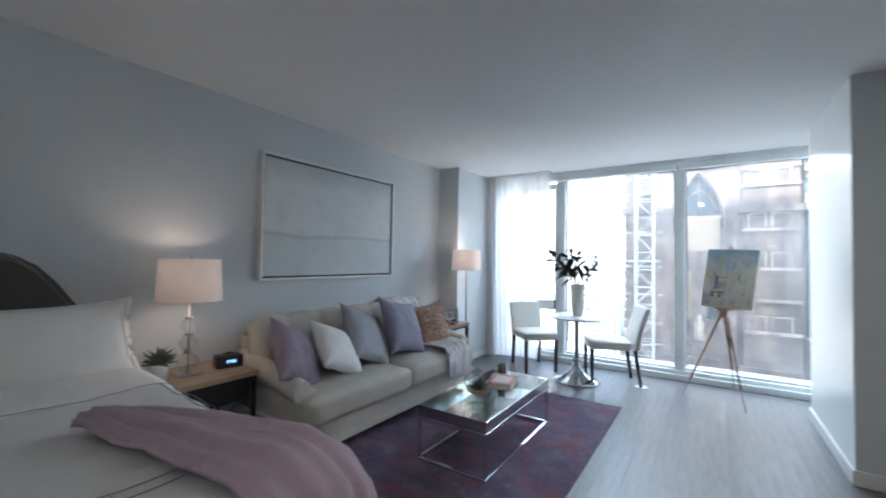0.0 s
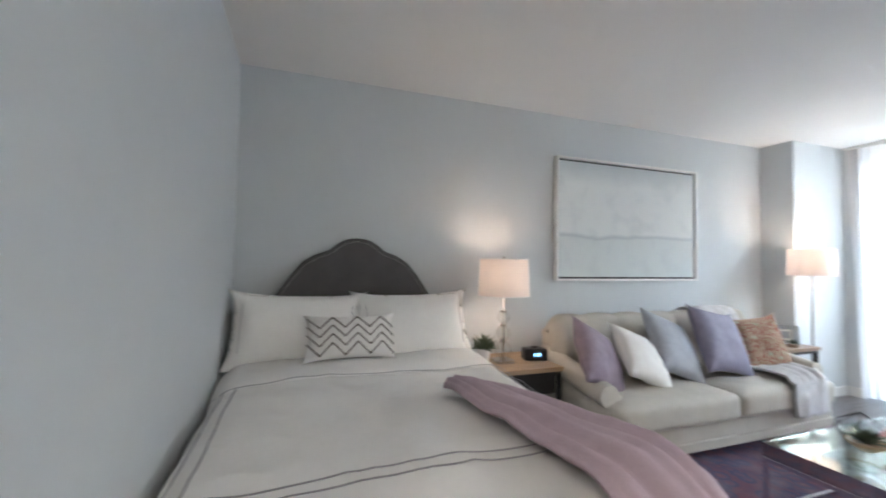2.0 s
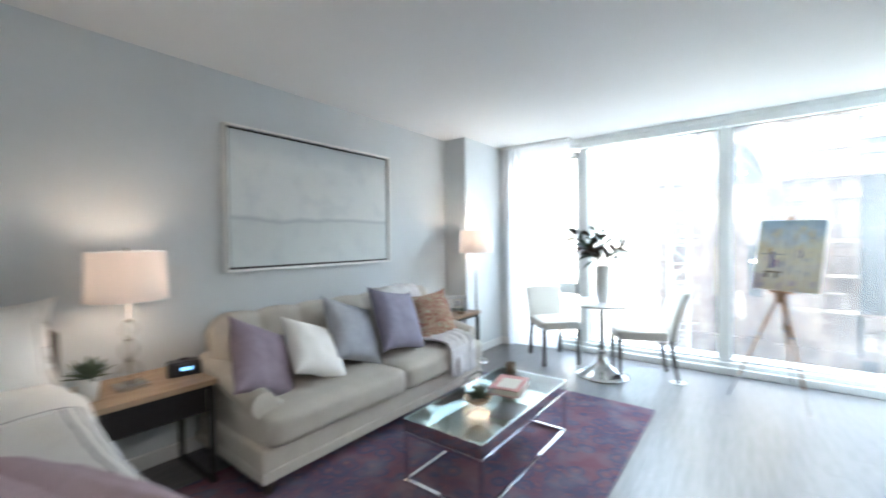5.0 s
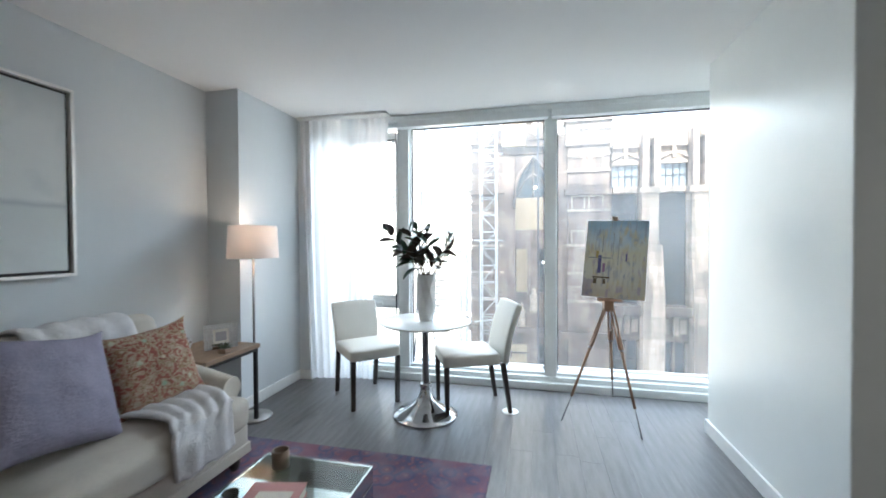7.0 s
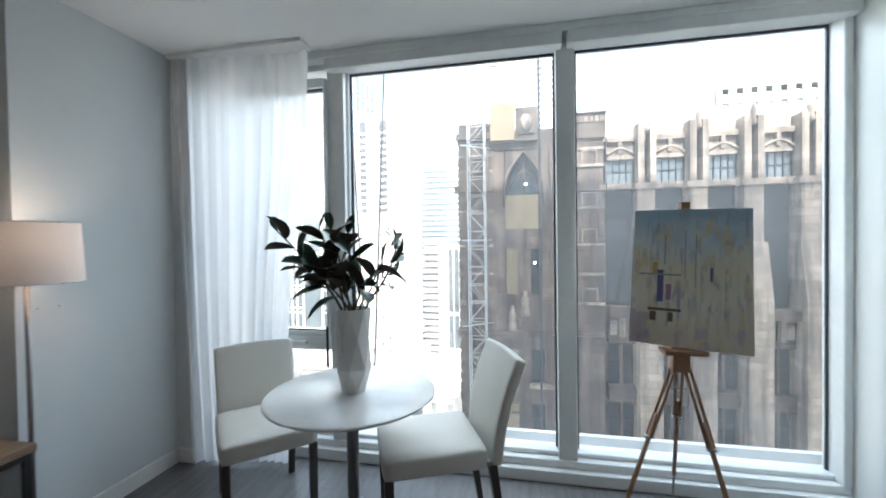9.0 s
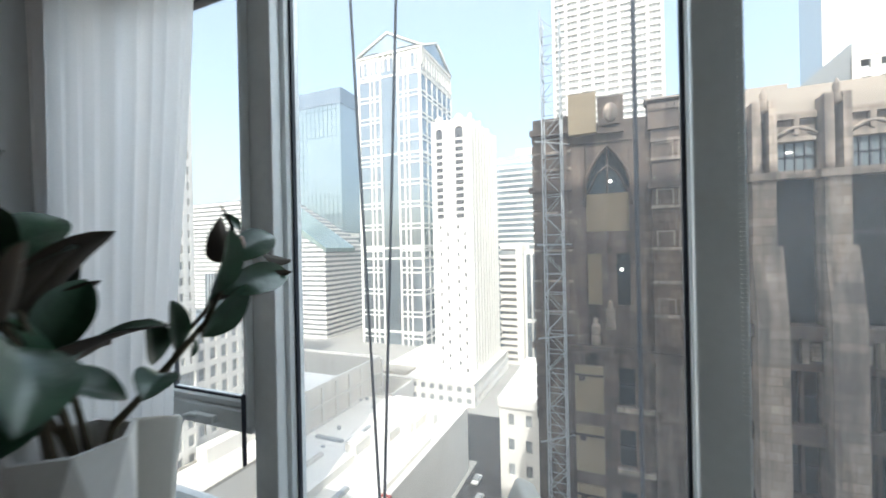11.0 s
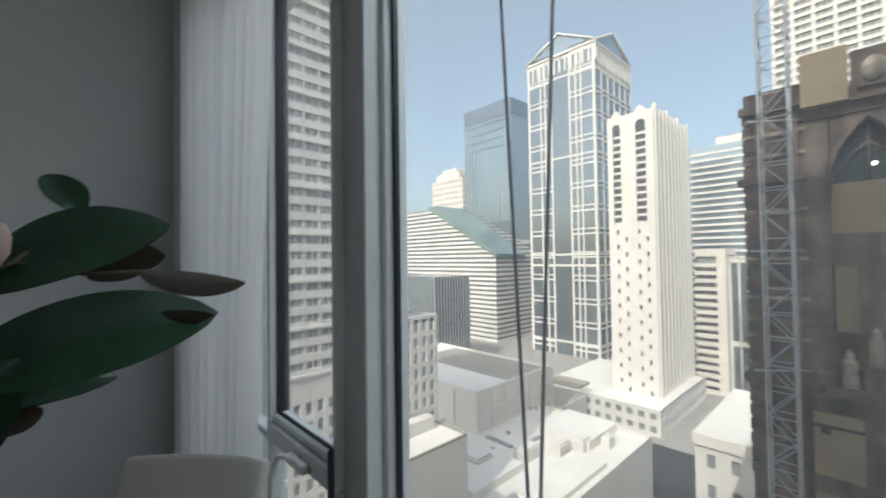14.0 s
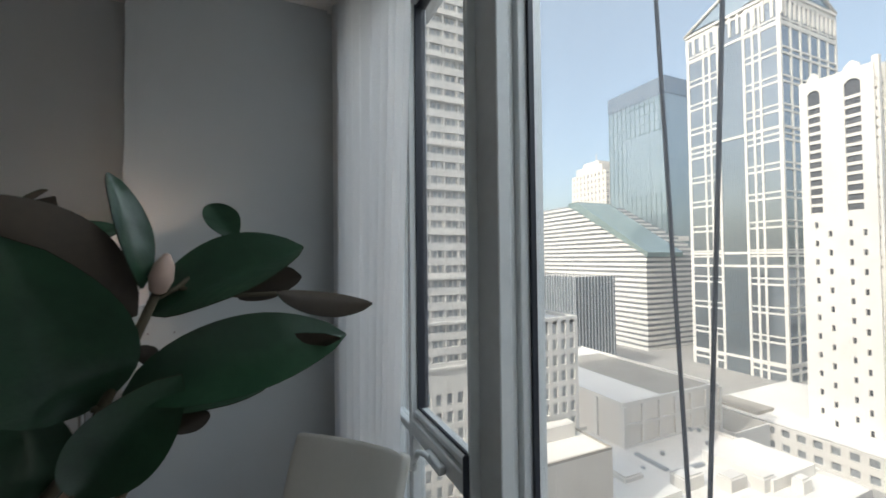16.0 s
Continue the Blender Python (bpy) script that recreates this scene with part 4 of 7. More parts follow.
# ---------------------------------------------------------------- dining set
def dining_chair(at, facing, back_h=0.475):
    """Seat front looks along +x before the turn."""
    t = thing("dining_chair", "cream leatherette dining chair with dark legs", "chair", at, facing, group="chairs round the dining table")
    part("seat", soft_box(0.46, 0.44, 0.10, 0.5, 10, 0.010), M["leather"], t, "cream padded seat").location = (0.02, 0, 0.395)

    def back(u, v):
        zz = 0.40 + back_h * v
        lean = -0.235 - 0.02 * v - 0.10 * v ** 2
        w = 0.205 + 0.012 * v
        return Vector((lean, (u - 0.5) * 2 * w, zz + 0.012 * (1 - (2 * u - 1) ** 2) * v))
    bm = grid_mesh(12, 16, back, 0.05)
    bmesh.ops.recalc_face_normals(bm, faces=bm.faces)
    es = [e for e in bm.edges if e.calc_face_angle(0) > 1.0]
    bmesh.ops.bevel(bm, geom=es, offset=0.014, segments=3, affect="EDGES", profile=0.5)
    part("backrest", bm, M["leather"], t, "cream padded back, leaning slightly", smooth=True)
    for sy in (-1, 1):
        bm = outline_panel([(-0.018, 0.0), (0.010, 0.0), (0.020, 0.405), (-0.020, 0.405)], -0.018, 0.018, 0.002)
        part("leg", bm, M["dark_wood"], t).location = (0.225, sy * 0.195, 0)
        bm = outline_panel([(-0.075, 0.0), (-0.047, 0.0), (0.020, 0.405), (-0.020, 0.405)], -0.018, 0.018, 0.002)
        part("leg", bm, M["dark_wood"], t).location = (-0.235, sy * 0.185, 0)
    return t


def dining_table():
    t = thing("dining_table", "round white pedestal table with chrome tulip base", "table", (1.777, 5.33, 0))
    part("tabletop", lathe([(0, 0.722), (0.30, 0.722), (0.350, 0.732), (0.366, 0.742), (0.366, 0.748), (0.362, 0.75), (0, 0.75)], 64), M["white_gloss"], t, "round white top")
    part("pedestal", lathe([(0, 0), (0.252, 0), (0.256, 0.006), (0.252, 0.014), (0.215, 0.032), (0.15, 0.062), (0.095, 0.10), (0.06, 0.15), (0.045, 0.20), (0.042, 0.235)], 56), M["chrome"], t, "flared chrome base")
    part("collar", lathe([(0.0, 0.235), (0.046, 0.235), (0.046, 0.255), (0.03, 0.262), (0, 0.262)], 32), M["chrome"], t)
    part("column", lathe([(0.026, 0.26), (0.026, 0.70), (0.05, 0.712), (0.09, 0.7215), (0, 0.7215)], 32), M["steel"], t)


VASE = (1.785, 5.335)


def vase():
    """White ceramic with tall twisted facets."""
    n = 7
    bm = bmesh.new()
    rings = []
    for r, z, tw in ((0.052, 0, 0), (0.078, 0.105, 0.5), (0.074, 0.24, 1.0), (0.079, 0.365, 1.5)):
        rings.append([bm.verts.new((r * math.cos(2 * math.pi * (k + tw) / n), r * math.sin(2 * math.pi * (k + tw) / n), z)) for k in range(n)])
    for a, b in zip(rings, rings[1:]):
        for k in range(n):
            bm.faces.new((a[k], a[(k + 1) % n], b[k]))
            bm.faces.new((a[(k + 1) % n], b[(k + 1) % n], b[k]))
    bm.faces.new(rings[0][::-1])
    inner = [bm.verts.new((v.co.x * 0.9, v.co.y * 0.9, 0.365)) for v in rings[-1]]
    deep = [bm.verts.new((v.co.x * 0.8, v.co.y * 0.8, 0.25)) for v in rings[-1]]
    for k in range(n):
        k2 = (k + 1) % n
        bm.faces.new((rings[-1][k], rings[-1][k2], inner[k2], inner[k]))
        bm.faces.new((inner[k], inner[k2], deep[k2], deep[k]))
    bm.faces.new(deep)
    solid("vase", bm, M["ceramic"], "white faceted ceramic vase on the dining table", "vase", at=Matrix.Translation((*VASE, 0.7505)))


def magnolia():
    t = thing("magnolia_branches", "leafy magnolia branches with dark glossy leaves in the vase", "plant", (*VASE, 0.7505))
    big = raw_mesh("leaf", leaf_blade(0.160, 0.086, 0.5, 0.16, 0.30), [M["leaf"], M["leaf_back"]])
    mid = raw_mesh("leaf", leaf_blade(0.135, 0.074, 0.2, 0.05, 0.4), [M["leaf"], M["leaf_back"]])
    small = raw_mesh("leaf", leaf_blade(0.085, 0.036, 0.4, -0.1, 0.5), [M["leaf"], M["leaf_back"]])
    rnd = random.Random(11)

    def branch(tip, n_leaves, seed, bud=False, extra=()):
        rnd.seed(seed)
        p0, p3 = Vector((0.02 * rnd.uniform(-1, 1), 0.02 * rnd.uniform(-1, 1), 0.26)), Vector((tip[0] * 1.2, tip[1] * 1.15, tip[2] + 0.05))
        p1 = p0 + Vector((p3.x * 0.12, p3.y * 0.12, 0.17))
        pts = [p0 * (1 - q) ** 2 + p1 * 2 * q * (1 - q) + p3 * q * q for q in [k / 9 for k in range(10)]]
        part("stem", tube(pts, [0.0065 - 0.0004 * k for k in range(10)], 7), M["stem"], t)
        d = (pts[-1] - pts[-2]).normalized()
        for k in range(n_leaves):
            q = 0.50 + 0.50 * k / max(1, n_leaves - 1)
            i = min(8, int(q * 9))
            p = pts[i].lerp(pts[i + 1], q * 9 - i)
            a = k * 2.4 + seed
            u = d.orthogonal().normalized()
            w = d.cross(u)
            side = (u * math.cos(a) + w * math.sin(a))
            o = new("leaf", (big, mid, big, mid)[k % 4] if k < n_leaves - 1 else small)
            o.parent = t
            o.matrix_basis = aim(p, side + d * (0.35 + 0.6 * q), rnd.uniform(-35, 35))
        for at, dr, rl, big_leaf in extra:
            o = new("leaf", big if big_leaf else small)
            o.parent = t
            o.matrix_basis = aim(at, dr, rl)
        if bud:
            bd = lathe([(0, 0), (0.008, 0.004), (0.0115, 0.018), (0.009, 0.034), (0.003, 0.044), (0, 0.046)], 14)
            o = part("bud", bd, M["bud"], t, "pale pink flower bud")
            o.matrix_basis = Matrix.Translation(p3) @ d.to_track_quat("Z", "Y").to_matrix().to_4x4()
    # the bough that leans out towards the window
    BOUGH = Vector((0.140, -0.107, 0.104))

    def leaning(points):
        return [Vector((0, 0, 0.20))] + [Vector(p) + BOUGH for p in points]

    def blade(base, tip, face, width, back=0.0):
        x = Vector(tip) - Vector(base)
        L = x.length
        x.normalize()
        z = Vector(face)
        z = (z - x * z.dot(x)).normalized()
        y = z.cross(x)
        o = new("leaf", raw_mesh("leaf", leaf_blade(L, width, 0.35, 0.06 + back, 0.35, 14, 5), [M["leaf"], M["leaf_back"]]))
        o.parent = t
        m = Matrix((x, y, z)).transposed().to_4x4()
        m.translation = Vector(base) + BOUGH
        o.matrix_basis = m
    pts = leaning([(-0.075, 0.125, 0.28), (-0.0243, 0.185, 0.372), (-0.0075, 0.2256, 0.4226), (-0.0009, 0.2382, 0.4548), (0.0053, 0.2522, 0.488), (0.0135, 0.2715, 0.533)])
    part("stem", tube(pts, [0.006, 0.0055, 0.005, 0.0042, 0.0038, 0.0034, 0.0028], 8), M["stem"], t)
    for k in (3, 4, 5):
        nb = bmesh.new()
        bmesh.ops.create_icosphere(nb, subdivisions=2, radius=0.0048, matrix=Matrix.Translation(Vector(pts[k]) + Vector((0.001, -0.001, 0.002))) @ Matrix.Diagonal((1, 1, 0.6, 1)))
        part("stem_node", nb, M["stem"], t, smooth=True)
    part("stem", tube(leaning([(-0.12, 0.15, 0.27), (-0.0967, 0.2161, 0.3322), (-0.0815, 0.2455, 0.3983), (-0.0722, 0.2648, 0.4223), (-0.0672, 0.286, 0.4529)]), [0.005, 0.0048, 0.0044, 0.004, 0.0034, 0.002], 8), M["stem"], t)
    bd = lathe([(0, 0), (0.005, 0.003), (0.0075, 0.012), (0.006, 0.022), (0.002, 0.029), (0, 0.030)], 14)
    o = part("bud", bd, M["bud"], t, "pale pink flower bud")
    o.matrix_basis = Matrix.Translation(Vector((0.014, 0.272, 0.532)) + BOUGH) @ Matrix.Rotation(radians(-12), 4, "X")
    out = (0.94, 0.25, 0.2)
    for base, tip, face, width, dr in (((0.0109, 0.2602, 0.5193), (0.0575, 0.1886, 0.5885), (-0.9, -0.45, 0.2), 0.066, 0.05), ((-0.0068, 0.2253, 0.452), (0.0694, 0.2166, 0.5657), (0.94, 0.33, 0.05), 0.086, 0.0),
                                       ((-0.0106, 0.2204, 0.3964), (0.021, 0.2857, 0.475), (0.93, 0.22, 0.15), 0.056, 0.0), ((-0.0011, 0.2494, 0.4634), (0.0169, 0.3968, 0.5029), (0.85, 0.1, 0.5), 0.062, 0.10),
                                       # first blade here is an added strip, standing in for the long leaf's underside
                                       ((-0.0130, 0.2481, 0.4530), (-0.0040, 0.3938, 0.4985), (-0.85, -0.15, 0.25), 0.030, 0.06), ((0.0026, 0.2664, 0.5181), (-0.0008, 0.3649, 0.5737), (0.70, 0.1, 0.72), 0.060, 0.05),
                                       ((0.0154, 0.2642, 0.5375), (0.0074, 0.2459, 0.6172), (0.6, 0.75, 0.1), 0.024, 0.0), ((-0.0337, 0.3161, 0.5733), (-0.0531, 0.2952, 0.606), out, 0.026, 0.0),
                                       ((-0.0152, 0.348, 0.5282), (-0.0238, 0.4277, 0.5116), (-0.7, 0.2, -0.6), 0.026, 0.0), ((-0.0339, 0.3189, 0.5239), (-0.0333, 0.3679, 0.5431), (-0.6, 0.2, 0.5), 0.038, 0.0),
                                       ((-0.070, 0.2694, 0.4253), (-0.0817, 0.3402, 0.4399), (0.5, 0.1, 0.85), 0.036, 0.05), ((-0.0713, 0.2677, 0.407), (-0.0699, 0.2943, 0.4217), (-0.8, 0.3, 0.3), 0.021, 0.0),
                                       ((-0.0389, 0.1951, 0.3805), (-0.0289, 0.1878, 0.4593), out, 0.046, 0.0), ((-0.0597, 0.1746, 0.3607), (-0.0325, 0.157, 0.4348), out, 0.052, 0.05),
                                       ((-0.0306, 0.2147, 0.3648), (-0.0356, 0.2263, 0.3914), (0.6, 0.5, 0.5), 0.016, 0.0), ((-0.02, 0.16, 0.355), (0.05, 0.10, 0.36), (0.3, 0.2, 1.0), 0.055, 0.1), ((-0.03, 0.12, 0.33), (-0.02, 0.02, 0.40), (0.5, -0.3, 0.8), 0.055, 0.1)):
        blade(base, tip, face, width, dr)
    for twig in ([(0.0122, 0.2697, 0.5291), (0.0049, 0.2824, 0.5366), (-0.0337, 0.3161, 0.5733)], [(0.0049, 0.2824, 0.5366), (-0.0226, 0.3193, 0.5271), (-0.0152, 0.348, 0.5282)], [(-0.0081, 0.2240, 0.4220), (-0.012, 0.221, 0.408), (-0.0106, 0.2204, 0.3964)]):
        part("twig", tube([Vector(p) + BOUGH for p in twig], 0.0018, 6), M["stem"], t)
    branch((-0.24, -0.10, 0.66), 8, 3)
    branch((-0.16, 0.02, 0.52), 6, 2)
    branch((-0.10, -0.05, 0.66), 7, 4)
    branch((0.03, -0.10, 0.64), 7, 5)
    branch((-0.16, -0.08, 0.50), 6, 6)
    branch((0.16, -0.12, 0.52), 6, 7)
    branch((-0.04, -0.08, 0.66), 6, 8)


# ---------------------------------------------------------------- easel with painting
def easel():
    apex = Vector((3.19, 5.60, 0.93))
    t = thing("easel", "wooden tripod field easel standing by the window", "easel")
    for foot in ((2.822, 5.435, 0.0), (3.344, 5.247, 0.0), (3.29, 6.015, 0.0)):
        f = Vector(foot)
        d = f - apex
        side = d.cross(Vector((0, 0, 1))).normalized() * 0.013
        lg = part("leg", bm_tube(tube([apex + side + d * 0.02, apex + side + d * 0.40], 0.007, 8), [apex - side + d * 0.02, apex - side + d * 0.40], 0.007, 8), M["easel"], t, "reddish wooden leg")
        part("lower_leg", tube([apex + d * 0.30, apex + d * 0.80], 0.010, 8), M["easel"], lg)
        part("tip", tube([apex + d * 0.78, f + Vector((0, 0, 0.0045))], 0.0055, 8), M["steel"], lg)
        part("wing_nut", box(*(apex + d * 0.40 - Vector((0.02, 0.012, 0.006))), *(apex + d * 0.40 + Vector((0.02, 0.012, 0.006))), bevel=0.003), M["steel"], lg)
    part("hub", box(3.145, 5.555, 0.83, 3.215, 5.63, 0.935, bevel=0.006), M["easel"], t)
    # mast behind the canvas
    part("mast", tube([(3.185, 5.60, 0.90), (3.262, 5.745, 1.56)], 0.012, 8), M["easel"], t)
    part("top_clip", box(3.235, 5.715, 1.535, 3.275, 5.755, 1.570, bevel=0.004), M["easel"], t)
    part("canvas_rest", box(3.10, 5.515, 0.912, 3.27, 5.60, 0.93, bevel=0.003), M["easel"], t)
    # canvas
    bl, br, tl = Vector((2.985, 5.628, 0.942)), Vector((3.414, 5.478, 0.930)), Vector((3.052, 5.785, 1.540))
    ex, ez = (br - bl), (tl - bl)
    w, hgt = ex.length, ez.length
    ex.normalize()
    ez = (ez - ex * ez.dot(ex)).normalized()
    ey = ez.cross(ex)
    m = Matrix((ex, ey, ez)).transposed().to_4x4()
    m.translation = bl
    p = thing("painting", "abstract coastal painting in blue and ochre on stretched canvas", "painting")
    p.matrix_basis = m
    part("canvas", box(0, 0, 0, w, 0.018, hgt, bevel=0.001, seg=1), M["white_cloth"], p)
    part("painted_face", box(0.001, -0.002, 0.001, w - 0.001, -0.0005, hgt - 0.001), M["seascape"], p, "painted face in blue, ochre and grey")
    for x0, x1, z0, z1, k in ((0.105, 0.130, 0.19, 0.335, "dab_blue"), (0.085, 0.105, 0.31, 0.37, "dab_ochre"), (0.03, 0.20, 0.310, 0.318, "dab_grey"), (0.07, 0.20, 0.150, 0.162, "dab_dark"), (0.08, 0.105, 0.105, 0.146, "dab_dark"), (0.15, 0.17, 0.105, 0.146, "dab_dark"), (0.305, 0.315, 0.29, 0.35, "dab_blue"), (0.13, 0.136, 0.36, 0.50, "dab_grey"), (0.21, 0.214, 0.30, 0.52, "dab_grey"), (0.25, 0.254, 0.26, 0.50, "dab_grey"), (0.14, 0.16, 0.20, 0.27, "dab_mauve")):
        part("brush_mark", box(x0, -0.0032, z0, x1, -0.0022, z1, bevel=0.0004, seg=1), M[k], p)


def wall_picture():
    p = thing("wall_picture", "large pale abstract painting in a silver frame", "painting")
    y0, y1, z0, z1 = 2.432, 4.05, 1.186, 2.250
    f = 0.017
    for b in ((0.001, y0, z0, 0.052, y1, z0 + f), (0.001, y0, z1 - f, 0.052, y1, z1), (0.001, y0, z0 + f, 0.052, y0 + f, z1 - f), (0.001, y1 - f, z0 + f, 0.052, y1, z1 - f)):
        part("frame_bar", box(*b, bevel=0.002, seg=1), M["silver"], p, "thin silver moulding")
    part("float_gap", box(0.001, y0 + f, z0 + f, 0.022, y1 - f, z1 - f), M["black"], p, "black gap behind the canvas edge")
    part("canvas", box(0.0225, y0 + f + 0.017, z0 + f + 0.017, 0.034, y1 - f - 0.017, z1 - f - 0.017, bevel=0.001, seg=1), M["mist"], p, "misty grey-blue canvas")


# ---------------------------------------------------------------- patterned materials
def tree_of(name, rough):
    m = bpy.data.materials.new(name)
    m.use_nodes = True
    nt = m.node_tree
    b = nt.nodes["Principled BSDF"]
    b.inputs["Roughness"].default_value = rough
    tc = nt.nodes.new("ShaderNodeTexCoord")
    return m, nt, b, tc


def ramp_of(nt, stops, fac):
    r = nt.nodes.new("ShaderNodeValToRGB")
    e = r.color_ramp.elements
    while len(e) < len(stops):
        e.new(0.5)
    for k, (p, c) in enumerate(stops):
        e[k].position, e[k].color = p, (*c, 1)
    nt.links.new(fac, r.inputs[0])
    return r.outputs[0]


def noise_of(nt, vec, scale, detail=4, dist=0.0):
    n = nt.nodes.new("ShaderNodeTexNoise")
    n.inputs["Scale"].default_value, n.inputs["Detail"].default_value, n.inputs["Distortion"].default_value = scale, detail, dist
    nt.links.new(vec, n.inputs["Vector"])
    return n.outputs[0]


def mix_of(nt, fac, a, b):
    x = nt.nodes.new("ShaderNodeMix")
    x.data_type = "RGBA"
    for v, k in ((fac, 0), (a, 6), (b, 7)):
        if isinstance(v, (int, float)):
            x.inputs[k].default_value = v
        elif isinstance(v, tuple):
            x.inputs[k].default_value = (*v, 1)
        else:
            nt.links.new(v, x.inputs[k])
    return x.outputs[2]


def math_of(nt, op, a, b=None):
    x = nt.nodes.new("ShaderNodeMath")
    x.operation = op
    for v, k in ((a, 0), (b, 1)):
        if v is None:
            continue
        if isinstance(v, (int, float)):
            x.inputs[k].default_value = v
        else:
            nt.links.new(v, x.inputs[k])
    return x.outputs[0]


def rug_material():
    m, nt, b, tc = tree_of("oriental_rug", 0.95)
    sep = nt.nodes.new("ShaderNodeSeparateXYZ")
    nt.links.new(tc.outputs["Object"], sep.inputs[0])
    dx = math_of(nt, "SUBTRACT", 0.975, math_of(nt, "ABSOLUTE", math_of(nt, "SUBTRACT", sep.outputs[0], 1.395)))
    dy = math_of(nt, "SUBTRACT", 1.545, math_of(nt, "ABSOLUTE", math_of(nt, "SUBTRACT", sep.outputs[1], 3.145)))
    edge = math_of(nt, "MINIMUM", dx, dy)
    wob = math_of(nt, "MULTIPLY_ADD", noise_of(nt, tc.outputs["Object"], 30), 0.02)
    edge = math_of(nt, "ADD", edge, wob)
    pl, blu, red, ora = (0.155, 0.105, 0.165), (0.075, 0.08, 0.15), (0.20, 0.085, 0.115), (0.36, 0.225, 0.20)
    bands = ramp_of(nt, [(0.0, red), (0.03, pl), (0.06, red), (0.075, (0.09, 0.085, 0.155)), (0.22, red), (0.235, blu), (0.26, red), (0.275, blu)], edge)
    bands.node.color_ramp.interpolation = "CONSTANT"
    vo = nt.nodes.new("ShaderNodeTexVoronoi")
    vo.inputs["Scale"].default_value = 9
    nt.links.new(tc.outputs["Object"], vo.inputs["Vector"])
    motif = ramp_of(nt, [(0.0, ora), (0.16, red), (0.30, pl), (0.42, blu), (0.55, red)], vo.outputs["Distance"])
    vo2 = nt.nodes.new("ShaderNodeTexVoronoi")
    vo2.inputs["Scale"].default_value = 26
    nt.links.new(tc.outputs["Object"], vo2.inputs["Vector"])
    motif2 = ramp_of(nt, [(0.0, ora), (0.2, red), (0.45, blu)], vo2.outputs["Distance"])
    field = ramp_of(nt, [(0.20, (0.55, 0.55, 0.55)), (0.30, (0.92, 0.92, 0.92))], edge)
    col = mix_of(nt, field, bands, motif)
    patch = ramp_of(nt, [(0.40, (0, 0, 0)), (0.62, (0.7, 0.7, 0.7))], noise_of(nt, tc.outputs["Object"], 3.0))
    col = mix_of(nt, patch, col, motif2)
    worn = ramp_of(nt, [(0.45, (0, 0, 0)), (0.72, (0.55, 0.55, 0.55))], noise_of(nt, tc.outputs["Object"], 4.5, 8))
    col = mix_of(nt, worn, col, (0.23, 0.20, 0.245))
    nt.links.new(col, b.inputs["Base Color"])
    bp = nt.nodes.new("ShaderNodeBump")
    bp.inputs["Strength"].default_value = 0.5
    bp.inputs["Distance"].default_value = 0.004
    nt.links.new(noise_of(nt, tc.outputs["Object"], 350), bp.inputs["Height"])
    nt.links.new(bp.outputs[0], b.inputs["Normal"])
    return m


def floral_material():
    m, nt, b, tc = tree_of("floral_print", 0.9)
    vec = tc.outputs["Object"]
    col = ramp_of(nt, [(0.36, (0.27, 0.085, 0.065)), (0.45, (0.33, 0.15, 0.10)), (0.51, (0.50, 0.43, 0.33)), (0.58, (0.29, 0.20, 0.11)), (0.68, (0.25, 0.075, 0.06))], noise_of(nt, vec, 34, 3, 1.2))
    vo = nt.nodes.new("ShaderNodeTexVoronoi")
    vo.inputs["Scale"].default_value = 11
    nt.links.new(vec, vo.inputs["Vector"])
    dots = ramp_of(nt, [(0.0, (1, 1, 1)), (0.13, (1, 1, 1)), (0.17, (0, 0, 0))], vo.outputs["Distance"])
    col = mix_of(nt, dots, col, ramp_of(nt, [(0.4, (0.33, 0.42, 0.30)), (0.6, (0.60, 0.52, 0.38))], noise_of(nt, vec, 9)))
    nt.links.new(col, b.inputs["Base Color"])
    return m


def painted(name, low, high, dark, scale, z0, z1, horizon, soft, axis=2):
    """A loose painted field: two tones parted by a soft level line, with cloudy strokes."""
    m, nt, b, tc = tree_of(name, 0.7)
    sep = nt.nodes.new("ShaderNodeSeparateXYZ")
    nt.links.new(tc.outputs["Object"], sep.inputs[0])
    lv = math_of(nt, "DIVIDE", math_of(nt, "SUBTRACT", sep.outputs[axis], z0), z1 - z0)
    cl = noise_of(nt, tc.outputs["Object"], scale, 6, 0.6)
    lv2 = math_of(nt, "ADD", lv, math_of(nt, "MULTIPLY", math_of(nt, "SUBTRACT", cl, 0.5), soft))
    col = ramp_of(nt, [(0.0, low), (horizon - 0.02, low), (horizon, dark), (horizon + 0.03, high), (0.80, high), (1.0, dark)], lv2)
    col = mix_of(nt, ramp_of(nt, [(0.5, (0, 0, 0)), (0.75, (0.5, 0.5, 0.5))], noise_of(nt, tc.outputs["Object"], scale * 2.3, 5)), col, dark)
    nt.links.new(col, b.inputs["Base Color"])
    bp = nt.nodes.new("ShaderNodeBump")
    bp.inputs["Strength"].default_value = 0.25
    bp.inputs["Distance"].default_value = 0.003
    nt.links.new(noise_of(nt, tc.outputs["Object"], 120), bp.inputs["Height"])
    nt.links.new(bp.outputs[0], b.inputs["Normal"])
    return m


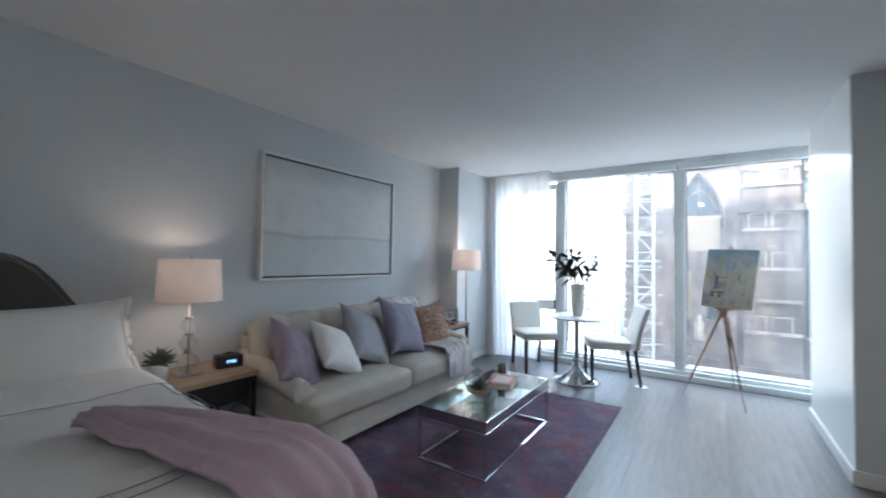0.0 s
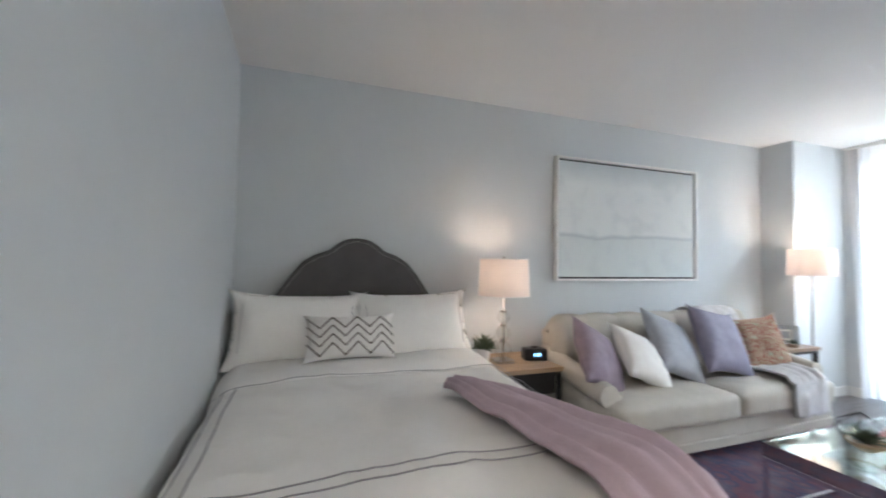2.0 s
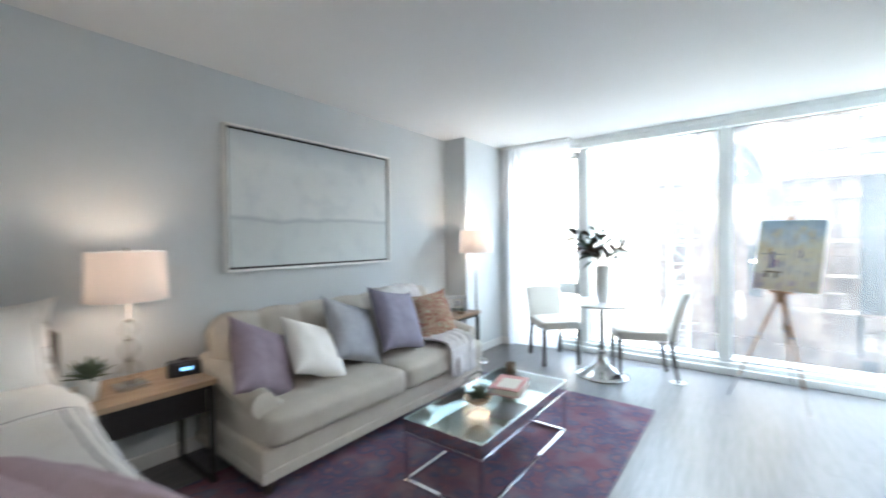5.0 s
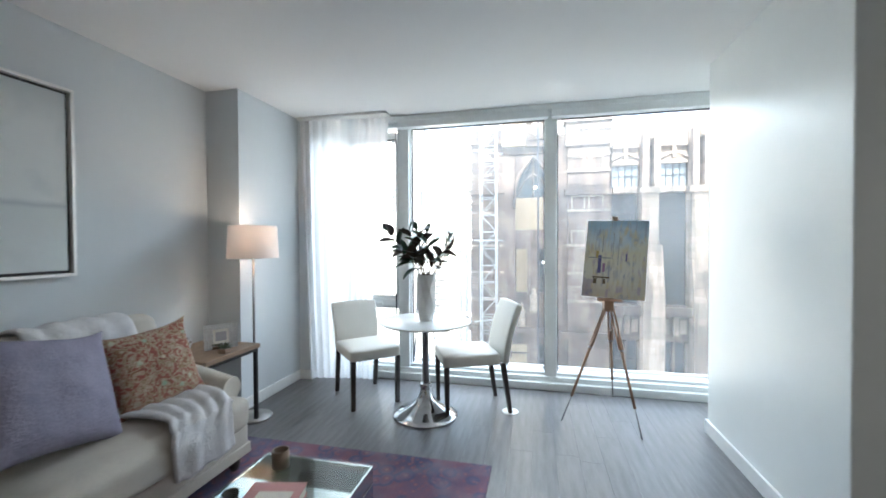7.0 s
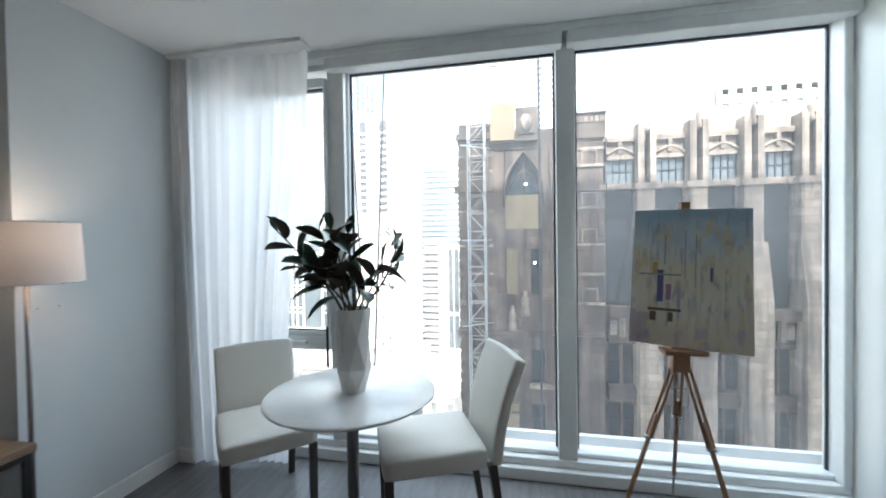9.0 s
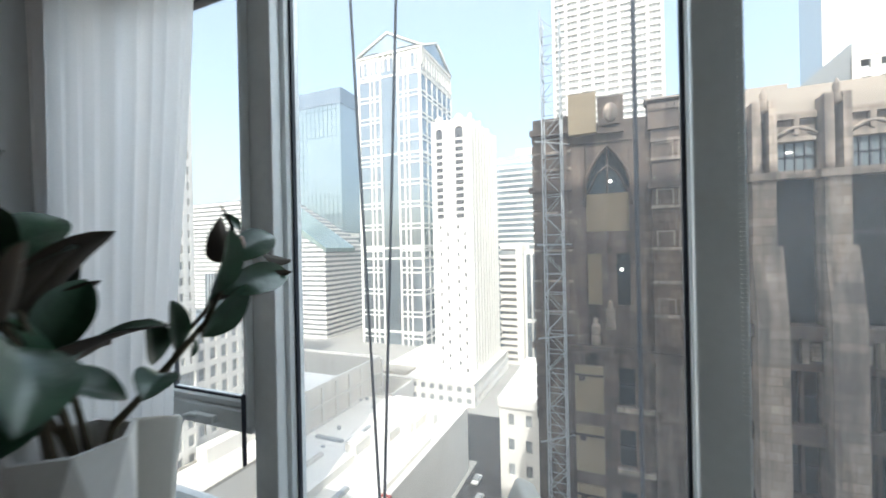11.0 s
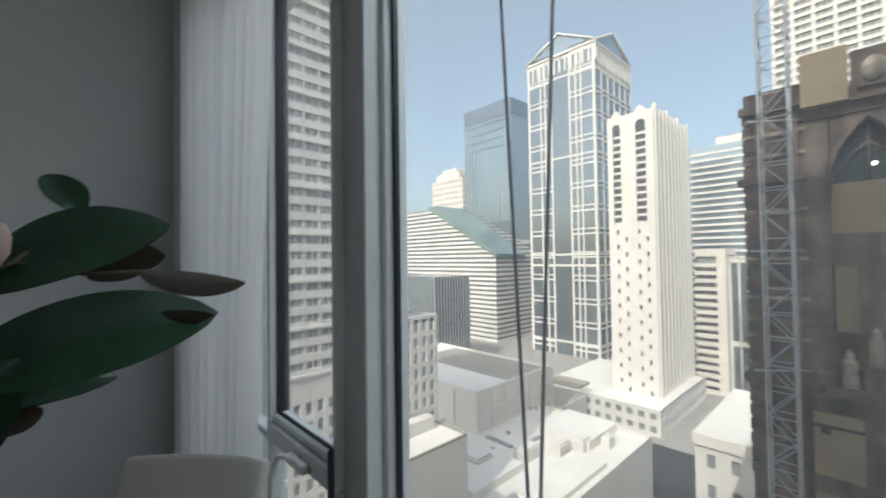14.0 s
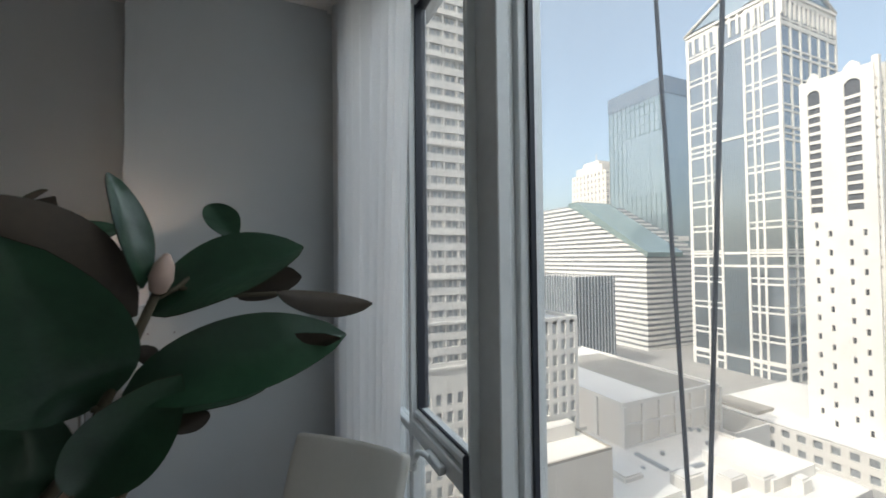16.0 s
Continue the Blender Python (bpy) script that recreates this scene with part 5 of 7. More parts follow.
M["rug"] = rug_material()
M["floral"] = floral_material()
M["mist"] = painted("misty_canvas", (0.64, 0.68, 0.68), (0.73, 0.755, 0.75), (0.50, 0.54, 0.56), 2.2, 1.2, 2.23, 0.36, 0.10)
def seascape_material():
    m, nt, b, tc = tree_of("seascape_canvas", 0.7)
    vec = tc.outputs["Object"]
    sep = nt.nodes.new("ShaderNodeSeparateXYZ")
    nt.links.new(vec, sep.inputs[0])
    mp = nt.nodes.new("ShaderNodeMapping")
    mp.inputs["Scale"].default_value = (5, 1, 0.8)
    nt.links.new(vec, mp.inputs["Vector"])
    up = math_of(nt, "ADD", math_of(nt, "DIVIDE", sep.outputs[2], 0.62), math_of(nt, "MULTIPLY", math_of(nt, "SUBTRACT", noise_of(nt, vec, 6, 5, 0.8), 0.5), 0.5))
    col = ramp_of(nt, [(0.05, (0.60, 0.55, 0.45)), (0.30, (0.74, 0.71, 0.62)), (0.55, (0.72, 0.68, 0.52)), (0.75, (0.62, 0.68, 0.70)), (0.95, (0.36, 0.50, 0.62))], up)
    strokes = ramp_of(nt, [(0.48, (0, 0, 0)), (0.62, (0.75, 0.75, 0.75))], noise_of(nt, mp.outputs[0], 9, 5, 0.5))
    col = mix_of(nt, strokes, col, ramp_of(nt, [(0.42, (0.28, 0.30, 0.40)), (0.52, (0.66, 0.56, 0.30)), (0.62, (0.45, 0.36, 0.45))], noise_of(nt, vec, 8, 3)))
    left = math_of(nt, "MULTIPLY", math_of(nt, "LESS_THAN", math_of(nt, "ADD", sep.outputs[0], math_of(nt, "MULTIPLY", noise_of(nt, vec, 14, 4), 0.12)), 0.13), math_of(nt, "LESS_THAN", math_of(nt, "ADD", sep.outputs[2], math_of(nt, "MULTIPLY", noise_of(nt, vec, 18, 4), 0.1)), 0.20))
    col = mix_of(nt, math_of(nt, "MULTIPLY", left, 0.5), col, (0.33, 0.26, 0.40))
    nt.links.new(col, b.inputs["Base Color"])
    return m


M["seascape"] = seascape_material()
M["dab_blue"] = material("paint_blue", (0.09, 0.12, 0.30), 0.6, base2=(0.16, 0.10, 0.24), scale=40)
M["dab_ochre"] = material("paint_ochre", (0.50, 0.38, 0.14), 0.6, scale=40)
M["dab_dark"] = material("paint_umber", (0.14, 0.10, 0.06), 0.6, scale=40)
M["dab_mauve"] = material("paint_mauve", (0.36, 0.20, 0.34), 0.6, scale=40)
M["dab_grey"] = material("paint_grey", (0.33, 0.34, 0.33), 0.6, scale=40)

# ---------------------------------------------------------------- build the room's things
def downlight(x, y, power):
    t = thing("ceiling_light", "small round recessed ceiling light, lit", "light", (x, y, H), group="recessed ceiling lights")
    part("trim_ring", lathe([(0.075, -0.0005), (0.075, -0.006), (0.058, -0.008), (0.055, -0.0005)], 28), M["trim"], t)
    part("lens", lathe([(0.0, -0.003), (0.055, -0.003)], 24), M["lens"], t, "glowing lens")
    d = bpy.data.lights.new("downlight", "AREA")
    d.shape, d.size, d.energy, d.color = "DISK", 0.10, power, (1.0, 0.88, 0.74)
    o = new("downlight", d)
    o.matrix_world = look((x, y, H - 0.012), (x, y, 0))


M["lens"] = glow(material("light_lens", (0.9, 0.88, 0.82), 0.5), (1.0, 0.88, 0.72), 2.0)
for lx, ly, lp in ((4.8, 1.9, 1.6), (4.8, 0.6, 1.6), (3.3, -0.75, 0.7)):
    downlight(lx, ly, lp)
curtain()
bed()
bed_pillows()
bed_throw()
side_table("nightstand", 0.025, 0.535, 1.605, 2.15, 0.615, M["wood"], "light wood and black steel nightstand beside the bed", True)
table_lamp()
nightstand_things()
sofa()
sofa_things()
coffee_table_things(coffee_table())
rug()
side_table("end_table", 0.05, 0.56, 4.43, 4.955, 0.60, M["walnut"], "walnut and dark steel end table beside the sofa", False)
end_table_things()
floor_lamp()
dining_chair((1.175, 5.555, 0), -46.7, 0.412)
dining_chair((2.085, 5.55, 0), 204.2)
dining_table()
vase()
magnolia()
easel()
wall_picture()
solid("floor_disc", lathe([(0, 0.0005), (0.066, 0.0005), (0.066, 0.0035), (0.06, 0.0045), (0, 0.0045)], 32, 2.43, 5.53), M["trim"], "round white floor outlet cover", "floor cover")


# ---------------------------------------------------------------- the city outside
GROUND = -62.0
M["own"] = material("own_facade", (0.42, 0.42, 0.41), 0.7, scale=0.3)
M["asphalt"] = material("asphalt", (0.055, 0.055, 0.058), 0.9, scale=0.2, base2=(0.04, 0.04, 0.042))
M["pave"] = material("pavement_concrete", (0.36, 0.35, 0.33), 0.9, scale=0.2)
M["conc_white"] = material("white_concrete", (0.72, 0.70, 0.66), 0.85, base2=(0.64, 0.62, 0.58), scale=0.08)
M["conc_left"] = material("pale_precast", (0.72, 0.71, 0.68), 0.85, base2=(0.65, 0.64, 0.61), scale=0.1)
M["conc_tan"] = material("tan_concrete", (0.74, 0.70, 0.64), 0.85, base2=(0.66, 0.62, 0.565), scale=0.08)
M["roof"] = material("pale_roof_membrane", (0.80, 0.78, 0.73), 0.9, base2=(0.68, 0.66, 0.62), scale=0.12)
M["roof_dark"] = material("gravel_roof", (0.40, 0.375, 0.33), 0.95, base2=(0.32, 0.30, 0.265), scale=0.15)
M["tower_glass"] = material("dark_tower_glass", (0.34, 0.38, 0.41), 0.10, 0.7, base2=(0.24, 0.28, 0.31), scale=0.05, spec=1.0)
M["blue_glass"] = material("blue_tower_glass", (0.38, 0.45, 0.49), 0.14, 0.55, base2=(0.31, 0.38, 0.42), scale=0.03, spec=1.0)
M["green_glass"] = material("green_tower_glass", (0.28, 0.36, 0.35), 0.14, 0.35, base2=(0.21, 0.28, 0.27), scale=0.03, spec=1.0)
M["win_dark"] = material("window_dark", (0.33, 0.35, 0.36), 0.12, base2=(0.22, 0.235, 0.25), scale=0.6, spec=0.8)
M["win_deep"] = material("window_deep", (0.10, 0.105, 0.115), 0.2, base2=(0.06, 0.065, 0.075), scale=0.6)
M["stone"] = material("brown_gothic_stone", (0.185, 0.150, 0.130), 0.9, base2=(0.085, 0.068, 0.059), scale=0.9, bump=0.6, bump_scale=3)
M["stone_light"] = material("pale_gothic_stone", (0.41, 0.355, 0.31), 0.9, base2=(0.27, 0.228, 0.198), scale=0.9, bump=0.6, bump_scale=3)
def coursed(m, seed):
    """Ashlar courses, soot and pale runs worked over a stone material."""
    nt = m.node_tree
    b = nt.nodes["Principled BSDF"]
    tc = nt.nodes.new("ShaderNodeTexCoord")
    mp = nt.nodes.new("ShaderNodeMapping")
    mp.inputs["Rotation"].default_value = (radians(90), 0, 0)
    nt.links.new(tc.outputs["Object"], mp.inputs["Vector"])
    br = nt.nodes.new("ShaderNodeTexBrick")
    for k, v in (("Scale", 1.0), ("Mortar Size", 0.016), ("Mortar Smooth", 0.3), ("Brick Width", 0.95), ("Row Height", 0.42), ("Bias", 0.1)):
        br.inputs[k].default_value = v
    br.inputs["Color1"].default_value, br.inputs["Color2"].default_value, br.inputs["Mortar"].default_value = (1.25, 1.22, 1.2, 1), (0.72, 0.74, 0.76, 1), (0.45, 0.44, 0.43, 1)
    nt.links.new(mp.outputs[0], br.inputs["Vector"])
    old = b.inputs["Base Color"].links[0].from_socket
    mu = nt.nodes.new("ShaderNodeMix")
    mu.data_type, mu.blend_type = "RGBA", "MULTIPLY"
    mu.inputs[0].default_value = 0.75
    nt.links.new(old, mu.inputs[6])
    nt.links.new(br.outputs["Color"], mu.inputs[7])
    st = nt.nodes.new("ShaderNodeMapping")
    st.inputs["Scale"].default_value, st.inputs["Location"].default_value = (1.6, 1.6, 0.16), (seed, 0, 0)
    nt.links.new(tc.outputs["Object"], st.inputs["Vector"])
    nz = nt.nodes.new("ShaderNodeTexNoise")
    nz.inputs["Scale"].default_value, nz.inputs["Detail"].default_value = 1.0, 7
    nt.links.new(st.outputs[0], nz.inputs["Vector"])
    rp = nt.nodes.new("ShaderNodeValToRGB")
    rp.color_ramp.elements[0].position, rp.color_ramp.elements[0].color = 0.36, (0.42, 0.41, 0.42, 1)
    rp.color_ramp.elements[1].position, rp.color_ramp.elements[1].color = 0.62, (1.25, 1.2, 1.14, 1)
    nt.links.new(nz.outputs[0], rp.inputs[0])
    m2 = nt.nodes.new("ShaderNodeMix")
    m2.data_type, m2.blend_type = "RGBA", "MULTIPLY"
    m2.inputs[0].default_value = 0.85
    nt.links.new(mu.outputs[2], m2.inputs[6])
    nt.links.new(rp.outputs[0], m2.inputs[7])
    nt.links.new(m2.outputs[2], b.inputs["Base Color"])
    return m


coursed(M["stone"], 0.0)
coursed(M["stone_light"], 4.0)
M["ply"] = material("plywood_boarding", (0.31, 0.25, 0.17), 0.8, base2=(0.23, 0.18, 0.12), scale=0.8)
M["scaffold"] = material("hoist_steel", (0.44, 0.46, 0.47), 0.55, 0.4, scale=3)
M["old_glass"] = material("old_window_glass", (0.03, 0.045, 0.055), 0.12, base2=(0.015, 0.022, 0.028), scale=0.7, spec=0.4)
M["work_lamp"] = glow(material("work_lamp_bulb", (0.9, 0.88, 0.82), 0.5), (1.0, 0.93, 0.8), 5.0)
M["ribbon_glass"] = material("ribbon_window_glass", (0.46, 0.48, 0.49), 0.14, base2=(0.30, 0.32, 0.33), scale=0.9, spec=0.8)
# blue tower glass with distance haze put into its base colour
M["haze_glass"] = material("hazed_blue_glass", (0.60, 0.68, 0.74), 0.35, base2=(0.54, 0.62, 0.68), scale=0.03)
M["brick_roof"] = material("parapet_brick", (0.46, 0.405, 0.35), 0.9, scale=0.5)


def mesh_boxes(boxes):
    """Joined plain boxes, from vertex and face lists."""
    vs, fs = [], []
    for x0, y0, z0, x1, y1, z1 in boxes:
        n = len(vs)
        vs += [(x, y, z) for z in (z0, z1) for x, y in ((x0, y0), (x1, y0), (x1, y1), (x0, y1))]
        fs += [tuple(n + i for i in f) for f in ((3, 2, 1, 0), (4, 5, 6, 7), (0, 1, 5, 4), (1, 2, 6, 5), (2, 3, 7, 6), (3, 0, 4, 7))]
    return vs, fs


def block(name, boxes, mat, parent, label="", kind=""):
    me = bpy.data.meshes.new(name)
    me.from_pydata(*[list(k) for k in (mesh_boxes(boxes)[0], [], mesh_boxes(boxes)[1])])
    me.materials.append(mat)
    ob = new(name, me)
    ob.parent = parent
    if label:
        ob["label"] = label
    if kind:
        ob["kind"] = kind
    return ob


def building(name, label):
    return tagged(new(name), label, "building")


def spans(a, b, pitch, gap):
    """Solid stretches between openings: n bays of the pitch, openings of width gap."""
    n = max(1, round((b - a) / pitch))
    p = (b - a) / n
    return [(a + k * p - (p - gap) / 2, a + k * p + (p - gap) / 2) for k in range(n + 1)]


def facade(x0, x1, y0, y1, z0, z1, pitch, win_w, storey, win_h, faces="fr", depth=0.25):
    """Piers and spandrels proud of a dark core, on the -y face (f) and the +x face (r): boxes of the wall."""
    out = []
    n = max(1, round((z1 - z0) / storey))
    s = (z1 - z0) / n
    levels = [(max(z0, z0 + k * s - (s - win_h) / 2), min(z1, z0 + k * s + (s - win_h) / 2)) for k in range(n + 1)]
    for a, b in levels:
        if "f" in faces:
            out.append((x0 - depth, y0 - depth, a, x1 + depth, y0, b))
        if "r" in faces:
            out.append((x1, y0, a, x1 + depth, y1, b))
    if win_w < pitch:
        if "f" in faces:
            for a, b in spans(x0, x1, pitch, win_w):
                out.append((max(x0 - depth, a), y0 - depth * 1.04, z0, min(x1 + depth, b), y0, z1))
        if "r" in faces:
            for a, b in spans(y0, y1, pitch, win_w):
                out.append((x1, max(y0 - depth, a), z0, x1 + depth * 1.04, min(y1, b), z1))
    return out


def parapet(x0, x1, y0, y1, z, h=1.0, t=0.5):
    return [(x0, y0, z, x1, y0 + t, z + h), (x0, y1 - t, z, x1, y1, z + h), (x0, y0 + t, z, x0 + t, y1 - t, z + h), (x1 - t, y0 + t, z, x1, y1 - t, z + h)]


def left_tower():
    b = building("office_tower", "tall pale precast office tower with ribbon windows")
    x1, y0, y1, z1 = -45.0, 2.0, 38.8, 75.0
    zl = -13.0
    block("core", [(-78, y0, GROUND, x1 - 0.3, y1 - 0.1, z1)], M["ribbon_glass"], b, "dark window glass")
    st = 1.93
    ribs = []
    k = 0
    z = zl
    while z < z1:
        ribs.append((x1 - 0.3, y0, z, x1, y1, z + 0.98))
        if k % 3 == 0:
            ribs.append((x1, y0, z + 0.1, x1 + 0.25, 33.4, z + 0.45))
        z += st
        k += 1
    block("spandrels", ribs, M["conc_left"], b, kind="stuff")
    piers = []
    for a, w in ((33.0, 0.75), (34.55, 0.75), (36.1, 0.75), (37.4, 0.6), (38.3, 0.5)):
        piers.append((x1 - 0.3, a, zl, x1 + 0.02, a + w, z1))
    for i in range(16):
        piers.append((x1 - 0.3, y0 + i * 2.06, zl, x1 + 0.015, y0 + i * 2.06 + 0.22, z1))
    for i in range(46):
        piers.append((x1 - 0.3, y0 + 0.7 * i, zl, x1 - 0.12, y0 + 0.7 * i + 0.07, z1))
    block("piers", piers, M["conc_left"], b, kind="stuff")
    block("blank_band", [(x1 - 0.3, y0, zl - 2.6, x1 + 0.03, 34.0, zl + 0.9), (x1 - 0.3, 34.0, zl - 2.6, x1 + 0.02, y1, zl - 1.9)], M["conc_left"], b)
    low = facade(-78, x1 - 0.3, y0, y1, GROUND, zl - 2.6, 1.55, 0.85, 2.35, 1.5, "r", 0.3)
    block("lower_wall", low, M["conc_left"], b, kind="stuff")
    block("end_wall", [(-78, y1 - 0.1, GROUND, x1, y1, z1)], M["conc_left"], b)
    a = building("annex", "lower pale precast annex with paired windows")
    block("core", [(-70, 38.9, GROUND, x1 - 0.6, 48.6, -8.4)], M["ribbon_glass"], a, "dark window glass")
    block("wall", facade(-70, x1 - 0.6, 38.9, 48.6, GROUND, -8.0, 1.62, 0.92, 2.35, 1.55, "r", 0.3), M["conc_left"], a, kind="stuff")
    block("roof", [(-70, 38.9, -8.4, x1 - 0.3, 48.9, -8.0)] + parapet(-70, x1 - 0.3, 38.9, 48.9, -8.0, 0.5, 0.3), M["conc_left"], a)
    block("end_wall", [(-70, 48.6, GROUND, x1 - 0.3, 48.9, -8.4)], M["conc_left"], a)


def low_roofs():
    c = building("low_building", "low pale building with a flat membrane roof")
    block("wall", [(-44.5, 30.5, GROUND, -37.5, 47.3, -24.0)], M["conc_white"], c)
    block("roof", [(-44.4, 30.6, -24.0, -37.6, 47.2, -23.9)], M["roof"], c)
    block("parapet", parapet(-44.5, -37.5, 30.5, 47.3, -24.0, 0.35, 0.25), M["roof_dark"], c)
    block("penthouse", [(-44.2, 38.0, -23.9, -42.4, 45.5, -22.0)], M["conc_white"], c)
    d = building("low_building", "broad low building with stepped pale roofs and rooftop plant")
    block("wall", [(-82, 40, GROUND, -36, 113, -45.0)], M["conc_white"], d)
    block("roof", [(-81.5, 40.5, -45.0, -36.4, 112.6, -44.9)], M["roof"], d)
    block("parapet", parapet(-82, -36, 40, 113, -45.0, 0.9, 0.5), M["conc_white"], d)
    block("raised_roof", [(-58, 96, -44.9, -44, 111, -42.6), (-70, 62, -44.9, -50, 78, -43.2), (-46, 70, -44.9, -38, 92, -43.8)], M["roof"], d)
    for x, y, w, l in ((-54, 80, 3, 6), (-50, 88, 3, 5), (-47, 94, 2.5, 4), (-60, 70, 4, 5), (-43, 100, 2, 3)):
        u = block("rooftop_unit", [(x, y, -44.9, x + w, y + l, -42.4), (x + 0.3, y + 0.3, -42.4, x + w - 0.3, y + l - 0.3, -42.0)], M["conc_white"], d, "pale rooftop air handler")
    rnd = random.Random(8)
    for k in range(14):
        x, y = rnd.uniform(-78, -40), rnd.uniform(50, 110)
        block("vent", [(x, y, -44.9, x + 0.7, y + 0.7, -44.0)], M["scaffold"], d)
    for x, y, w, l, h in ((-46, 60, 1.2, 9, 0.7), (-57, 84, 1.0, 10, 0.6), (-66, 84, 8, 1.0, 0.6), (-48, 104, 6, 0.9, 0.6)):
        block("duct", [(x, y, -44.9, x + w, y + l, -44.9 + h), (x + 0.15, y + 0.15, -44.9 + h, x + w - 0.15, y + l - 0.15, -44.8 + h)], M["scaffold"], d, "pale sheet-metal duct")
    block("roof_seams", [(-81 + 4.4 * k, 40.6, -44.9, -80.85 + 4.4 * k, 112.5, -44.86) for k in range(11)] + [(-81.4, 46 + 9 * k, -44.9, -36.5, 46.15 + 9 * k, -44.855) for k in range(8)], M["conc_tan"], d, "welded membrane seams", "stuff")
    e = building("department_store", "broad beige windowless store block with dark gravel roof")
    block("wall", [(-122, 84.5, GROUND, -69.4, 120.6, -35.0)], M["conc_tan"], e)
    block("roof", [(-121.5, 85, -35.0, -69.8, 120.2, -34.8)], M["roof"], e)
    block("gravel_roof", [(-112, 100, -34.8, -71, 119.5, -34.7)], M["roof_dark"], e)
    block("parapet", parapet(-122, -69.4, 84.5, 120.6, -35.0, 0.9, 0.6), M["conc_white"], e)
    block("pilasters", [(-122 + k * 8.7, 84.0, GROUND, -120.9 + k * 8.7, 84.5, -35.0) for k in range(7)] + [(-69.4, 84.5 + k * 6, GROUND, -68.9, 85.4 + k * 6, -35.0) for k in range(7)] + [(-69.4, 84.5, z, -68.95, 120.6, z + 0.7) for z in (-40, -45, -50, -55)], M["conc_white"], e)
    f = building("low_building", "pale low block with a flat roof behind the store")
    block("wall", [(-88, 122, GROUND, -66, 138, -47.0)], M["conc_white"], f)
    block("roof", [(-87.5, 122.5, -47.0, -66.5, 137.5, -46.8)], M["roof_dark"], f)


def white_tower():
    b = building("apartment_tower", "bright white concrete apartment tower with arched bays")
    x0, x1, y0, y1 = -71.0, -52.9, 170.0, 211.0
    block("core", [(x0, y0 + 0.6, GROUND, x1 - 0.6, y1, 57.0)], M["win_deep"], b, "dark window glass")
    # blank lower front with scattered small windows
    rows = [(-56 + 3.0 * k) for k in range(23)]
    cols = [(x0 + 3.2, 0.9), (x0 + 6.6, 0.9), (x1 - 6.6, 0.9), (x1 - 3.4, 0.9)]
    edges = [x0] + [e for c, w in cols for e in (c, c + w)] + [x1]
    wall = [(edges[i], y0, GROUND, edges[i + 1], y0 + 0.6, 14.0) for i in range(0, len(edges), 2)]
    for ci, (c, w) in enumerate(cols):
        last = GROUND
        for ri, z in enumerate(rows):
            if (ri + ci) % 2 == 0:
                wall.append((c, y0, last, c + w, y0 + 0.6, z))
                last = z + 1.9
        wall.append((c, y0, last, c + w, y0 + 0.6, 14.0))
    block("lower_wall", wall, M["conc_white"], b, kind="stuff")
    # upper shaft: two recessed balcony bays under arches
    bays = ((x0 + 2.2, x0 + 5.4), (x1 - 6.8, x1 - 3.0))
    e = [x0, bays[0][0], bays[0][1], bays[1][0], bays[1][1], x1]
    up = [(e[i], y0, 14.0, e[i + 1], y0 + 0.6, 58.5) for i in (0, 2, 4)]
    for a, c in bays:
        z = 14.0
        while z < 52:
            up.append((a, y0 + 0.15, z, c, y0 + 0.6, z + 0.95))
            z += 2.95
        mid, r = (a + c) / 2, (c - a) / 2
        for k in range(8):
            xa, xb = a + (c - a) * k / 8, a + (c - a) * (k + 1) / 8
            xm = (xa + xb) / 2
            up.append((xa, y0, 53.5 + math.sqrt(max(0, r * r - (xm - mid) ** 2)), xb, y0 + 0.6, 59.5 + 1.6 * (1 - abs(xm - mid) / r)))
    block("upper_wall", up, M["conc_white"], b, kind="stuff")
    # side with ribbed balconies
    side = []
    for k in range(10):
        y = y0 + 0.6 + k * 4.4
        side.append((x1 - 0.6, y, GROUND, x1 + 0.9, y + 1.7, 59.0 + 1.5 * (k % 3 == 0)))
    z = GROUND
    while z < 56:
        side.append((x1 - 0.6, y0 + 0.6, z, x1 + 0.35, y1, z + 1.0))
        z += 2.95
    block("side_ribs", side, M["conc_white"], b, kind="stuff")
    block("roof", [(x0, y0 + 0.6, 57.0, x1, y1, 58.0)], M["conc_white"], b)
    p = building("podium", "white concrete podium with square openings")
    block("core", [(-97, 156, GROUND, -48.5, 212, -53.5)], M["win_dark"], p, "dark window openings")
    block("wall", facade(-97, -48.5, 156, 212, GROUND, -53.0, 4.0, 2.2, 4.5, 2.3, "fr", 0.5), M["conc_white"], p, kind="stuff")
    block("roof", [(-97, 155.6, -53.5, -48.1, 212, -53.0)], M["roof"], p)
    block("tree_planter", [(-95, 158, -53.0, -80, 168, -52.0)], M["roof_dark"], p)


